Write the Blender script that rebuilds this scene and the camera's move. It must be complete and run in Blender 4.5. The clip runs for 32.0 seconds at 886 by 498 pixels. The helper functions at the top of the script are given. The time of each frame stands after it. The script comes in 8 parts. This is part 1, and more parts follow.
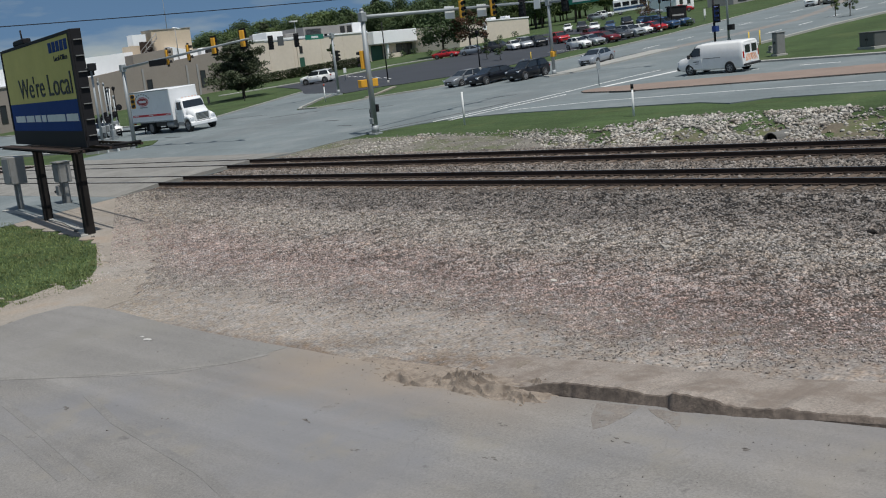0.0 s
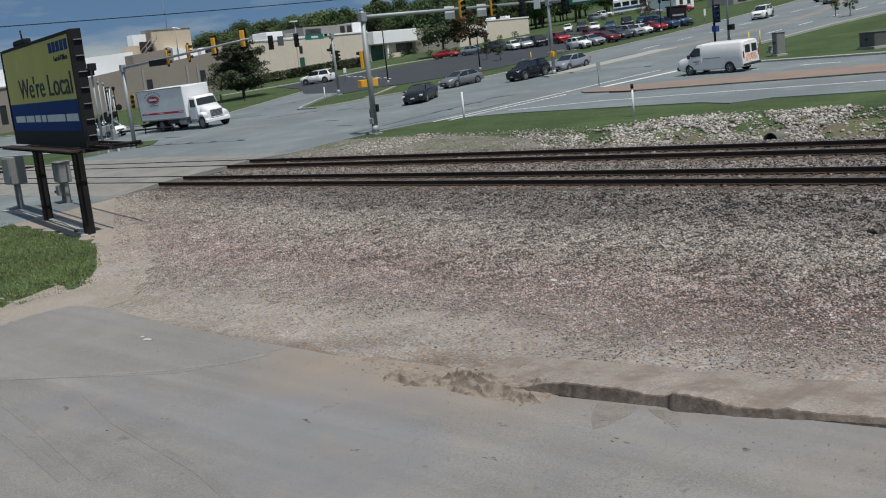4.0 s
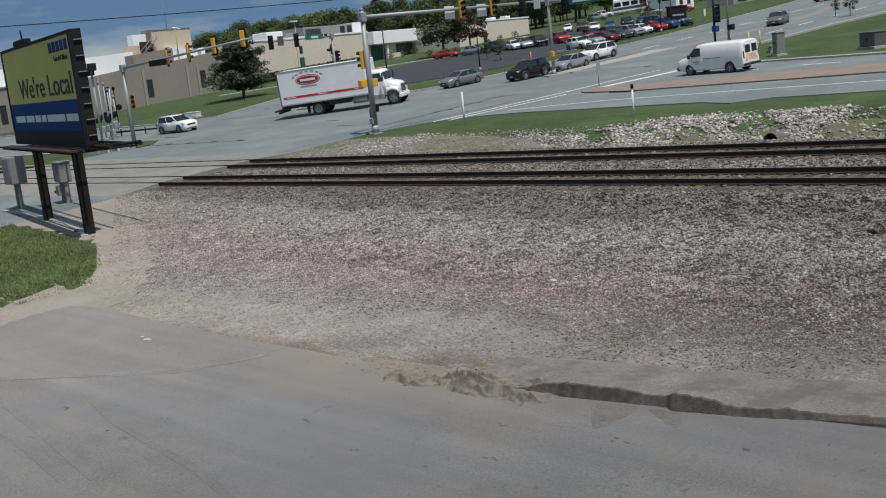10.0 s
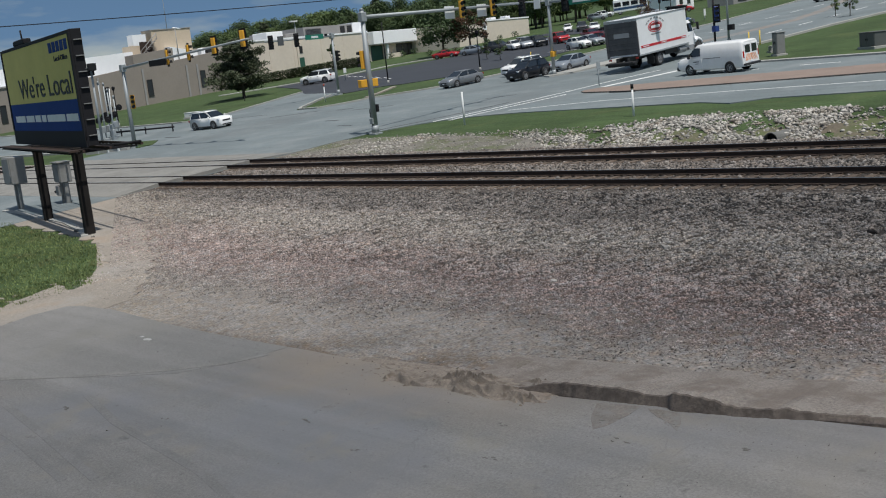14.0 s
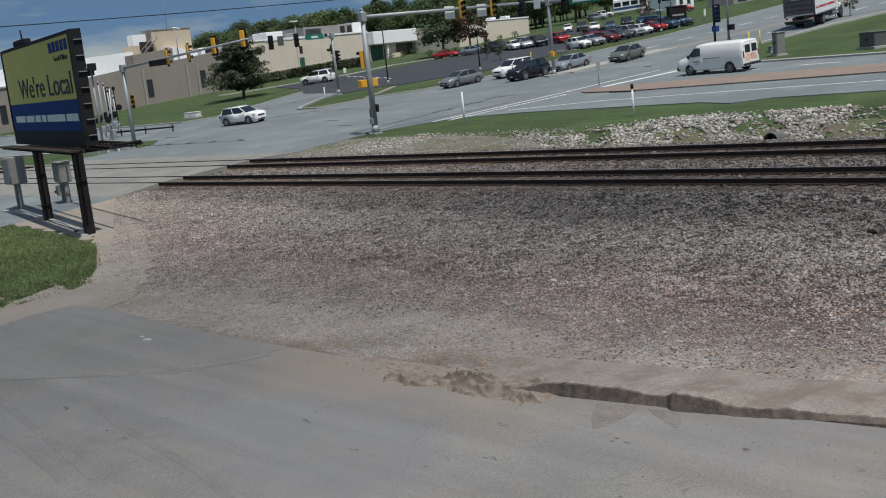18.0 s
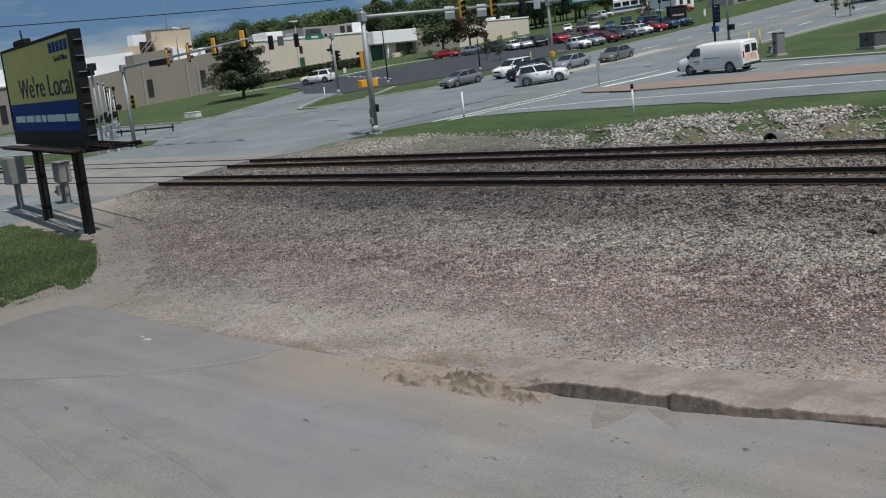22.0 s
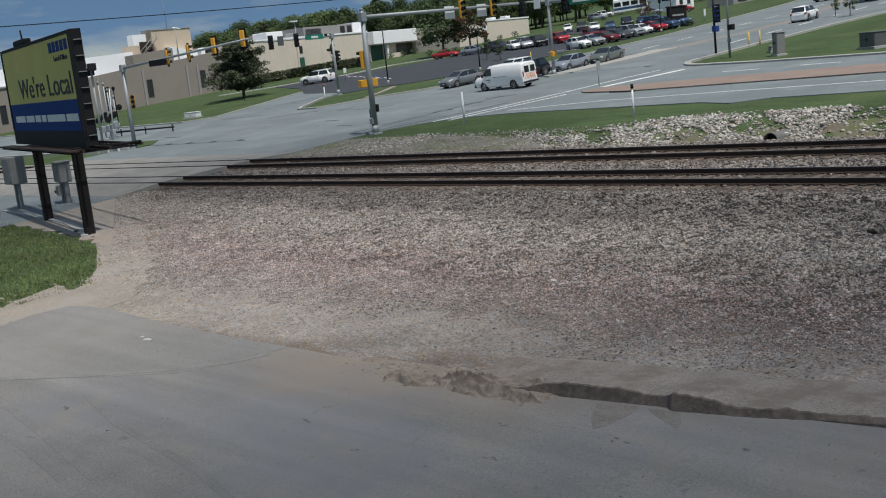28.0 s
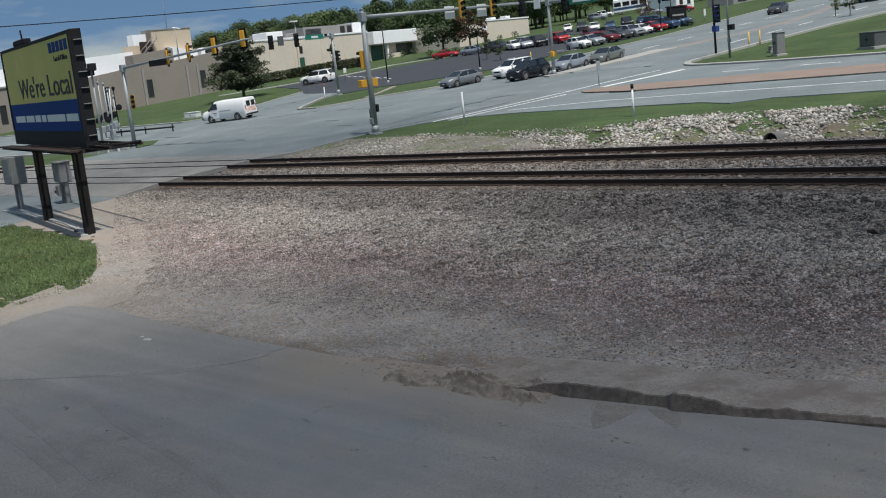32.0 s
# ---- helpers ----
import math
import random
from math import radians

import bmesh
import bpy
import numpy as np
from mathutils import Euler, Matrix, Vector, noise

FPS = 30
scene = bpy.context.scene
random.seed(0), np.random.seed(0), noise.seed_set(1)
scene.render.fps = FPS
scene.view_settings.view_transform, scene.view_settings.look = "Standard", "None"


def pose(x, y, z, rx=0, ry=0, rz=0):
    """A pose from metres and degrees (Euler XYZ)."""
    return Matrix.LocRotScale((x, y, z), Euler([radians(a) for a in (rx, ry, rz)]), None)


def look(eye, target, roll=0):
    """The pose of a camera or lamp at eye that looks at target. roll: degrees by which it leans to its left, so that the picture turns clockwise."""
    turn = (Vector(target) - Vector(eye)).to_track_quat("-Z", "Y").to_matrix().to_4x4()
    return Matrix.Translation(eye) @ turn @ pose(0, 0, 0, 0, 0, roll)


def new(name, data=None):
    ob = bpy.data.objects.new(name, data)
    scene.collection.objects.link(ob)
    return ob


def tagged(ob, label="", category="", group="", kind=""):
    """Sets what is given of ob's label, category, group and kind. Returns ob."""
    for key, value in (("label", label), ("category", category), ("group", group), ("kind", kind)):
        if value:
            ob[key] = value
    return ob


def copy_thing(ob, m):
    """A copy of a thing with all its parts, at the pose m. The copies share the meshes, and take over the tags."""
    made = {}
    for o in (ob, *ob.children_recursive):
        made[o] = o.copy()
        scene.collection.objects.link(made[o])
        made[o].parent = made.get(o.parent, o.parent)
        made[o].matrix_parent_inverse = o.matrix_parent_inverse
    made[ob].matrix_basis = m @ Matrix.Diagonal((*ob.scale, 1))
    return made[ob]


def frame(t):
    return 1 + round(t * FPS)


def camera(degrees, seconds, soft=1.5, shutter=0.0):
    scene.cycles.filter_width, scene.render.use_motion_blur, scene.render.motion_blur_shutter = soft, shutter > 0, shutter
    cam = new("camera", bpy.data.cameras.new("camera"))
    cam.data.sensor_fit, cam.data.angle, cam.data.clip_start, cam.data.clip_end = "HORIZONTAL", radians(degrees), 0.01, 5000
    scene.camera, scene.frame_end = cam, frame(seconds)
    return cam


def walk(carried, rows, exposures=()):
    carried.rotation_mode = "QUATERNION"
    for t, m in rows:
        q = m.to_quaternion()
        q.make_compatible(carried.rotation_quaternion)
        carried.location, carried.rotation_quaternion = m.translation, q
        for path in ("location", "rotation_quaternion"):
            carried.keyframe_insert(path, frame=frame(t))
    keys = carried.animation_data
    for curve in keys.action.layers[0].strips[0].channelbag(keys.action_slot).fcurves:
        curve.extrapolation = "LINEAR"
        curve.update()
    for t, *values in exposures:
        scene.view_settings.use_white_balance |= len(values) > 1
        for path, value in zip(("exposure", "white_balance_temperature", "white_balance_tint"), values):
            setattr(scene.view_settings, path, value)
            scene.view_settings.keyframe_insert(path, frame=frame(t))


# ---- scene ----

# ================= camera =================
# X runs along the tracks, Y across them, the camera stands over the lot at the origin.
cam = camera(44.84, 32.0, soft=1.1)
EYE = (0.0, 0.0, 6.42456)
VIEW = look(EYE, (EYE[0] - 0.706079 * 50, EYE[1] + 0.685869 * 50, EYE[2] - 0.176169 * 50), roll=-6.258)
walk(cam, [(0, VIEW), (32.0, VIEW)], exposures=[(0, -0.05), (8, -0.05), (12, 0.02), (15, -0.02), (21, -0.04), (27.5, 0.0), (29, 0.03), (30, 0.09), (32, 0.17)])

# ================= light =================
SUN_DIR = Vector((0.977, -0.21, 0.0)).normalized()
SUN_EL = radians(66.5)
world = bpy.data.worlds.new("sky")
scene.world = world
world.use_nodes = True
wn, wl = world.node_tree.nodes, world.node_tree.links
wn.clear()
sky = wn.new("ShaderNodeTexSky")
sky.sky_type = "NISHITA"
sky.sun_disc = False
sky.sun_elevation = SUN_EL
sky.sun_rotation = math.atan2(SUN_DIR.x, SUN_DIR.y)
sky.air_density, sky.dust_density, sky.ozone_density = 1.0, 0.8, 1.0
wtc = wn.new("ShaderNodeTexCoord")
wup = wn.new("ShaderNodeVectorMath")
wup.operation = "ADD"
wup.inputs[1].default_value = (0, 0, 0.26)
wl.new(wtc.outputs["Generated"], wup.inputs[0])
wnz = wn.new("ShaderNodeVectorMath")
wnz.operation = "NORMALIZE"
wl.new(wup.outputs[0], wnz.inputs[0])
wl.new(wnz.outputs[0], sky.inputs["Vector"])
wmap = wn.new("ShaderNodeMapping")
wmap.inputs["Scale"].default_value = (2.0, 2.0, 9.0)
wl.new(wtc.outputs["Generated"], wmap.inputs["Vector"])
wno = wn.new("ShaderNodeTexNoise")
wno.inputs["Scale"].default_value = 2.2
wno.inputs["Detail"].default_value = 6
wno.inputs["Roughness"].default_value = 0.55
wl.new(wmap.outputs["Vector"], wno.inputs["Vector"])
wra = wn.new("ShaderNodeValToRGB")
wra.color_ramp.elements[0].position, wra.color_ramp.elements[0].color = 0.48, (0, 0, 0, 1)
wra.color_ramp.elements[1].position, wra.color_ramp.elements[1].color = 0.72, (0.75, 0.75, 0.75, 1)
wl.new(wno.outputs["Fac"], wra.inputs["Fac"])
wmx = wn.new("ShaderNodeMix")
wmx.data_type = "RGBA"
wl.new(wra.outputs["Color"], wmx.inputs["Factor"])
wl.new(sky.outputs["Color"], wmx.inputs[6])
wmx.inputs[7].default_value = (8.0, 7.0, 5.8, 1)
wbg = wn.new("ShaderNodeBackground")
wbg.inputs["Strength"].default_value = 0.080
wti = wn.new("ShaderNodeMix")
wti.data_type, wti.blend_type = "RGBA", "MULTIPLY"
wti.inputs["Factor"].default_value = 1.0
wl.new(wmx.outputs[2], wti.inputs[6])
wti.inputs[7].default_value = (0.82, 0.97, 1.01, 1)
wl.new(wti.outputs[2], wbg.inputs["Color"])
wout = wn.new("ShaderNodeOutputWorld")
wl.new(wbg.outputs["Background"], wout.inputs["Surface"])

sun = new("sun", bpy.data.lights.new("sun", "SUN"))
sun.data.energy = 3.85
sun.data.angle = radians(0.6)
sun.data.color = (1.0, 0.965, 0.905)
sun.matrix_world = look(Vector((SUN_DIR.x * math.cos(SUN_EL), SUN_DIR.y * math.cos(SUN_EL), math.sin(SUN_EL))) * 200, (0, 0, 0))


# ================= materials =================
def mat(name, color, rough=0.7, metal=0.0, vary=0.15, scale=2.0, fine=None, bump=0.0, bump_scale=40.0, stain=None,
        island=0.0, obj=0.0, space="world", coat=0.0, spec=0.5, dust=None, streak=None, crack=None):
    """A surface with two scales of variation: soft blotches (scale, per metre) and grain (fine)."""
    m = bpy.data.materials.new(name)
    m.use_nodes = True
    n, l = m.node_tree.nodes, m.node_tree.links
    b = n["Principled BSDF"]
    b.inputs["Roughness"].default_value = rough
    b.inputs["Metallic"].default_value = metal
    b.inputs["Coat Weight"].default_value = coat
    b.inputs["Coat Roughness"].default_value = 0.06
    b.inputs["Specular IOR Level"].default_value = spec
    if space == "world":
        vec = n.new("ShaderNodeNewGeometry").outputs["Position"]
    else:
        vec = n.new("ShaderNodeTexCoord").outputs["Object"]
    col = n.new("ShaderNodeRGB").outputs[0]
    col.default_value = (*color, 1)

    def mixed(a, bcol, fac, mode="MIX"):
        x = n.new("ShaderNodeMix")
        x.data_type, x.blend_type = "RGBA", mode
        l.new(a, x.inputs[6])
        if isinstance(bcol, tuple):
            x.inputs[7].default_value = (*bcol, 1)
        else:
            l.new(bcol, x.inputs[7])
        if isinstance(fac, float):
            x.inputs["Factor"].default_value = fac
        else:
            l.new(fac, x.inputs["Factor"])
        return x.outputs[2]

    def tex(sc, detail=4, rgh=0.55):
        t = n.new("ShaderNodeTexNoise")
        t.inputs["Scale"].default_value, t.inputs["Detail"].default_value, t.inputs["Roughness"].default_value = sc, detail, rgh
        l.new(vec, t.inputs["Vector"])
        return t.outputs["Fac"]

    def ranged(sock, lo, hi, a, bb):
        r = n.new("ShaderNodeMapRange")
        r.inputs["From Min"].default_value, r.inputs["From Max"].default_value = lo, hi
        r.inputs["To Min"].default_value, r.inputs["To Max"].default_value = a, bb
        l.new(sock, r.inputs["Value"])
        return r.outputs["Result"]

    def times(c, sock):
        h = n.new("ShaderNodeHueSaturation")
        l.new(c, h.inputs["Color"])
        l.new(sock, h.inputs["Value"])
        return h.outputs["Color"]

    if vary:
        col = times(col, ranged(tex(scale), 0.3, 0.7, 1 - vary, 1 + vary))
    if fine:
        col = times(col, ranged(tex(fine[0], 3, 0.7), 0.3, 0.7, 1 - fine[1], 1 + fine[1]))
    if stain:
        for scol, ssc, lo, hi, amount in stain:
            col = mixed(col, scol, ranged(tex(ssc, 5, 0.6), lo, hi, 0.0, amount))
    if streak:
        mp = n.new("ShaderNodeMapping")
        mp.inputs["Rotation"].default_value = (0, 0, streak[1])
        mp.inputs["Scale"].default_value = (0.12, 2.2, 1)
        l.new(vec, mp.inputs["Vector"])
        sn = n.new("ShaderNodeTexNoise")
        sn.inputs["Scale"].default_value, sn.inputs["Detail"].default_value = 1.0, 5
        l.new(mp.outputs["Vector"], sn.inputs["Vector"])
        col = times(col, ranged(sn.outputs["Fac"], 0.3, 0.7, 1 - streak[0], 1 + streak[0]))
    if crack:
        wv = n.new("ShaderNodeTexNoise")
        wv.inputs["Scale"].default_value, wv.inputs["Detail"].default_value = 1.3, 5
        l.new(vec, wv.inputs["Vector"])
        va = n.new("ShaderNodeVectorMath")
        va.operation = "MULTIPLY_ADD"
        l.new(wv.outputs["Color"], va.inputs[0])
        va.inputs[1].default_value = (0.7, 0.7, 0.7)
        l.new(vec, va.inputs[2])
        vo = n.new("ShaderNodeTexVoronoi")
        vo.feature = "DISTANCE_TO_EDGE"
        vo.inputs["Scale"].default_value = crack[1]
        l.new(va.outputs[0], vo.inputs["Vector"])
        edge_ = ranged(vo.outputs["Distance"], 0.0, crack[2], 1.0, 0.0)
        gate = ranged(tex(0.35, 3), 0.52, 0.62, 0.0, crack[3])
        mm = n.new("ShaderNodeMath")
        mm.operation = "MULTIPLY"
        l.new(edge_, mm.inputs[0])
        l.new(gate, mm.inputs[1])
        col = mixed(col, crack[0], mm.outputs[0])
    if dust:
        sp = n.new("ShaderNodeSeparateXYZ")
        l.new(vec, sp.inputs[0])
        ad = n.new("ShaderNodeMath")
        ad.operation = "MULTIPLY_ADD"
        l.new(tex(dust[3], 4, 0.6), ad.inputs[0])
        ad.inputs[1].default_value = dust[4]
        l.new(sp.outputs["Y"], ad.inputs[2])
        # the patch fades out to both sides along x
        sx = n.new("ShaderNodeMath")
        sx.operation = "SUBTRACT"
        l.new(sp.outputs["X"], sx.inputs[0])
        sx.inputs[1].default_value = dust[5]
        ab = n.new("ShaderNodeMath")
        ab.operation = "ABSOLUTE"
        l.new(sx.outputs[0], ab.inputs[0])
        mu = n.new("ShaderNodeMath")
        mu.operation = "MULTIPLY"
        l.new(ranged(ad.outputs[0], dust[1], dust[2], 0.0, 0.85), mu.inputs[0])
        l.new(ranged(ab.outputs[0], dust[6] * 0.5, dust[6] * 1.3, 1.0, 0.12), mu.inputs[1])
        col = mixed(col, dust[0], mu.outputs[0])
    if island:
        col = times(col, ranged(n.new("ShaderNodeNewGeometry").outputs["Random Per Island"], 0, 1, 1 - island, 1 + island))
    if obj:
        col = times(col, ranged(n.new("ShaderNodeObjectInfo").outputs["Random"], 0, 1, 1 - obj, 1 + obj))
    l.new(col, b.inputs["Base Color"])
    if bump:
        bp = n.new("ShaderNodeBump")
        bp.inputs["Strength"].default_value = min(1.0, bump)
        bp.inputs["Distance"].default_value = 0.02
        l.new(tex(bump_scale, 4, 0.65), bp.inputs["Height"])
        l.new(bp.outputs["Normal"], b.inputs["Normal"])
    return m


def glow(name, color, strength):
    m = bpy.data.materials.new(name)
    m.use_nodes = True
    b = m.node_tree.nodes["Principled BSDF"]
    b.inputs["Base Color"].default_value = (*color, 1)
    b.inputs["Emission Color"].default_value = (*color, 1)
    b.inputs["Emission Strength"].default_value = strength
    return m


def paint(name, color, metal=0.0):
    return mat(name, color, rough=0.34, metal=metal, vary=0.05, scale=1.5, fine=(9, 0.04), space="object", coat=0.3, spec=0.35)


M = {}
M["asphalt_lot"] = mat("old_lot_asphalt", (0.214, 0.204, 0.192), 0.9, vary=0.13, scale=0.4, fine=(26, 0.24), bump=0.35, bump_scale=60, streak=(0.10, 0.75), crack=((0.122, 0.114, 0.108), 0.35, 0.006, 0.3),
                       stain=[((0.262, 0.238, 0.214), 0.22, 0.5, 0.72, 0.55), ((0.150, 0.147, 0.150), 0.5, 0.54, 0.72, 0.6), ((0.195, 0.195, 0.205), 0.16, 0.48, 0.62, 0.7), ((0.237, 0.218, 0.185), 0.9, 0.54, 0.7, 0.6), ((0.085, 0.080, 0.076), 2.3, 0.66, 0.74, 0.6), ((0.32, 0.29, 0.26), 3.0, 0.68, 0.8, 0.4), ((0.11, 0.105, 0.1), 9.0, 0.66, 0.72, 0.5)], dust=((0.285, 0.234, 0.184), 12.2, 14.4, 0.5, 3.2, -14.6, 3.6))
M["concrete_road"] = mat("road_concrete", (0.157, 0.184, 0.190), 0.85, vary=0.12, scale=0.15, fine=(5, 0.12), bump=0.1, bump_scale=30, streak=(0.07, 1.2), crack=((0.106, 0.109, 0.110), 0.16, 0.006, 0.7),
                         stain=[((0.152, 0.161, 0.162), 0.12, 0.52, 0.72, 0.5), ((0.225, 0.243, 0.244), 0.3, 0.52, 0.68, 0.6), ((0.132, 0.137, 0.137), 1.2, 0.7, 0.8, 0.3)])
M["asphalt_dark"] = mat("car_park_asphalt", (0.037, 0.041, 0.050), 0.85, vary=0.12, scale=0.2, fine=(9, 0.1))
M["kerb"] = mat("kerb_concrete", (0.338, 0.333, 0.309), 0.85, vary=0.1, scale=0.8, fine=(12, 0.07))
M["pavers"] = mat("median_brick", (0.24, 0.182, 0.15), 0.85, vary=0.1, scale=0.6, fine=(8, 0.12))
M["marking"] = mat("road_marking", (0.72, 0.72, 0.70), 0.7, vary=0.06, scale=1.0, stain=[((0.45, 0.45, 0.44), 2.5, 0.55, 0.75, 0.7)])
M["grass"] = mat("mown_grass", (0.056, 0.086, 0.034), 0.95, vary=0.22, scale=0.25, fine=(9, 0.32), streak=(0.14, 0.55), bump=0.5, bump_scale=25,
                 stain=[((0.125, 0.133, 0.055), 0.35, 0.55, 0.75, 0.5), ((0.044, 0.074, 0.022), 1.1, 0.55, 0.7, 0.5)], spec=0.2)
M["dirt"] = mat("bare_dirt", (0.288, 0.252, 0.212), 0.95, vary=0.12, scale=0.5, fine=(10, 0.2), stain=[((0.311, 0.284, 0.253), 0.6, 0.48, 0.62, 0.7), ((0.297, 0.210, 0.142), 0.5, 0.56, 0.72, 0.5), ((0.141, 0.121, 0.097), 5.0, 0.62, 0.72, 0.5)], bump=0.4, bump_scale=30)
# bank soil, its tone darkened to hold the shade on the bank's face
M["dirt_shaded"] = mat("shaded_bank_dirt", (0.132, 0.106, 0.088), 0.95, vary=0.3, scale=2.2, fine=(16, 0.3), bump=0.8, bump_scale=22, stain=[((0.075, 0.060, 0.050), 4.0, 0.56, 0.66, 0.7), ((0.21, 0.175, 0.145), 3.0, 0.58, 0.7, 0.6)])
M["steel"] = mat("galvanised_steel", (0.33, 0.355, 0.365), 0.6, 0.4, vary=0.08, scale=1.0, fine=(20, 0.06))
M["rail"] = mat("rusty_rail_steel", (0.045, 0.029, 0.022), 0.75, 0.3, vary=0.15, scale=1.5, fine=(25, 0.15))
M["rail_top"] = mat("worn_rail_head", (0.35, 0.34, 0.33), 0.35, 0.9, vary=0.1, scale=2)
M["tie"] = mat("weathered_sleeper_wood", (0.115, 0.085, 0.064), 0.9, vary=0.15, scale=2, fine=(30, 0.2), bump=0.4, bump_scale=40, obj=0.3)
M["black_wood"] = mat("creosoted_timber", (0.017, 0.015, 0.014), 0.9, spec=0.2, vary=0.2, scale=2, fine=(20, 0.2), bump=0.3)
M["black"] = mat("black_paint", (0.014, 0.014, 0.016), 0.7, vary=0.1, scale=3, spec=0.2)
M["rubber"] = mat("tyre_rubber", (0.02, 0.02, 0.021), 0.85, vary=0.1, scale=4, space="object")
M["alloy"] = mat("alloy_rim", (0.31, 0.315, 0.32), 0.45, 0.3, vary=0.08, scale=5, space="object")
M["glass"] = mat("dark_car_glass", (0.018, 0.022, 0.026), 0.06, 0.0, vary=0.1, scale=2, space="object", spec=0.9)
M["trim"] = mat("black_plastic", (0.02, 0.02, 0.021), 0.6, vary=0.1, scale=4, space="object")
M["yellow_signal"] = mat("signal_yellow", (0.72, 0.36, 0.03), 0.5, vary=0.08, scale=3)
M["white"] = mat("white_paint", (0.78, 0.78, 0.77), 0.5, vary=0.04, scale=1)


# ================= helpers =================
def gz(x, y):
    """Height of the land: it rises evenly across the tracks and flattens out far away."""
    z = 0.0093924 * x + 0.0629065 * y
    if z > 36:
        z = 36 + (z - 36) * 0.5
    if z > 55:
        z = 55 + (z - 55) * 0.1
    return max(z, -6.0)


def ground_pose(x, y, deg=0.0, lift=0.0):
    """A pose on the land at x, y, turned by deg, leaning with the slope."""
    e = 0.5
    nrm = Vector((-(gz(x + e, y) - gz(x - e, y)) / (2 * e), -(gz(x, y + e) - gz(x, y - e)) / (2 * e), 1)).normalized()
    fx = Vector((math.cos(radians(deg)), math.sin(radians(deg)), 0))
    fy = nrm.cross(fx).normalized()
    fx = fy.cross(nrm)
    m = Matrix((fx, fy, nrm)).transposed().to_4x4()
    m.translation = (x, y, gz(x, y) + lift)
    return m


def stand(x, y, deg=0.0, lift=0.0):
    return pose(x, y, gz(x, y) + lift, 0, 0, deg)


def part(name, bm, material, parent=None, label="", smooth=False):
    me = bpy.data.meshes.new(name)
    bm.to_mesh(me)
    bm.free()
    if smooth:
        for p in me.polygons:
            p.use_smooth = True
    for mm in (material if isinstance(material, (list, tuple)) else [material]):
        me.materials.append(mm)
    ob = new(name, me)
    if parent is not None:
        ob.parent = parent
    if label:
        tagged(ob, label)
    return ob


def thing(name, label, category, group="", m=None, kind=""):
    ob = new(name)
    ob.empty_display_size = 0.2
    tagged(ob, label, category, group, kind)
    if m is not None:
        ob.matrix_world = m
    return ob


def box(bm, x0, x1, y0, y1, z0, z1, bevel=0.0, m=None, mi=0):
    vs = [bm.verts.new(p) for p in ((x0, y0, z0), (x1, y0, z0), (x1, y1, z0), (x0, y1, z0), (x0, y0, z1), (x1, y0, z1), (x1, y1, z1), (x0, y1, z1))]
    fs = [bm.faces.new([vs[i] for i in f]) for f in ((3, 2, 1, 0), (4, 5, 6, 7), (0, 1, 5, 4), (1, 2, 6, 5), (2, 3, 7, 6), (3, 0, 4, 7))]
    for f in fs:
        f.material_index = mi
    if bevel:
        r = bmesh.ops.bevel(bm, geom=list({e for f in fs for e in f.edges}), offset=bevel, segments=1, affect="EDGES")
        vs = list({v for f in r["faces"] for v in f.verts} | {v for v in vs if v.is_valid})
        for f in r["faces"]:
            f.material_index = mi
    if m is not None:
        bmesh.ops.transform(bm, matrix=m, verts=vs)
    return bm


def bx(*a, **k):
    return box(bmesh.new(), *a, **k)


def tube(bm, a, b, r0, r1=None, n=10, cap=True, mi=0):
    a, b = Vector(a), Vector(b)
    r1 = r0 if r1 is None else r1
    q = (b - a).to_track_quat("Z", "Y")
    rings = []
    for c, r in ((a, r0), (b, r1)):
        rings.append([bm.verts.new(c + q @ Vector((r * math.cos(6.28319 * i / n), r * math.sin(6.28319 * i / n), 0))) for i in range(n)])
    for i in range(n):
        f = bm.faces.new((rings[0][i], rings[0][(i + 1) % n], rings[1][(i + 1) % n], rings[1][i]))
        f.material_index = mi
        f.smooth = True
    if cap:
        bm.faces.new(rings[0][::-1]).material_index = mi
        bm.faces.new(rings[1]).material_index = mi
    return bm


def slab(poly, top, depth=0.25):
    """A slab that lies on the land: its top is top metres above it."""
    bm = bmesh.new()
    lo = [bm.verts.new((x, y, gz(x, y) + top - depth)) for x, y in poly]
    hi = [bm.verts.new((x, y, gz(x, y) + top)) for x, y in poly]
    bm.faces.new(hi)
    bm.faces.new(lo[::-1])
    for i in range(len(poly)):
        j = (i + 1) % len(poly)
        bm.faces.new((lo[i], lo[j], hi[j], hi[i]))
    bmesh.ops.recalc_face_normals(bm, faces=bm.faces[:])
    return bm


def strip(pts, width, top, depth=0.2):
    """A ribbon along points in x, y (the points run along its middle)."""
    left, right = [], []
    for i, p in enumerate(pts):
        a, b = Vector(pts[max(0, i - 1)]), Vector(pts[min(len(pts) - 1, i + 1)])
        d = (b - a).normalized()
        nrm = Vector((-d.y, d.x)) * width / 2
        left.append(Vector(p) + nrm)
        right.append(Vector(p) - nrm)
    bm = bmesh.new()
    rows = []
    for a, b in zip(left, right):
        rows.append([bm.verts.new((q.x, q.y, gz(q.x, q.y) + top + dz)) for q, dz in ((a, -depth), (a, 0), (b, 0), (b, -depth))])
    for r, s in zip(rows, rows[1:]):
        for i in range(3):
            bm.faces.new((r[i], r[i + 1], s[i + 1], s[i]))
    bm.faces.new(rows[0][::-1])
    bm.faces.new(rows[-1])
    bmesh.ops.recalc_face_normals(bm, faces=bm.faces[:])
    return bm


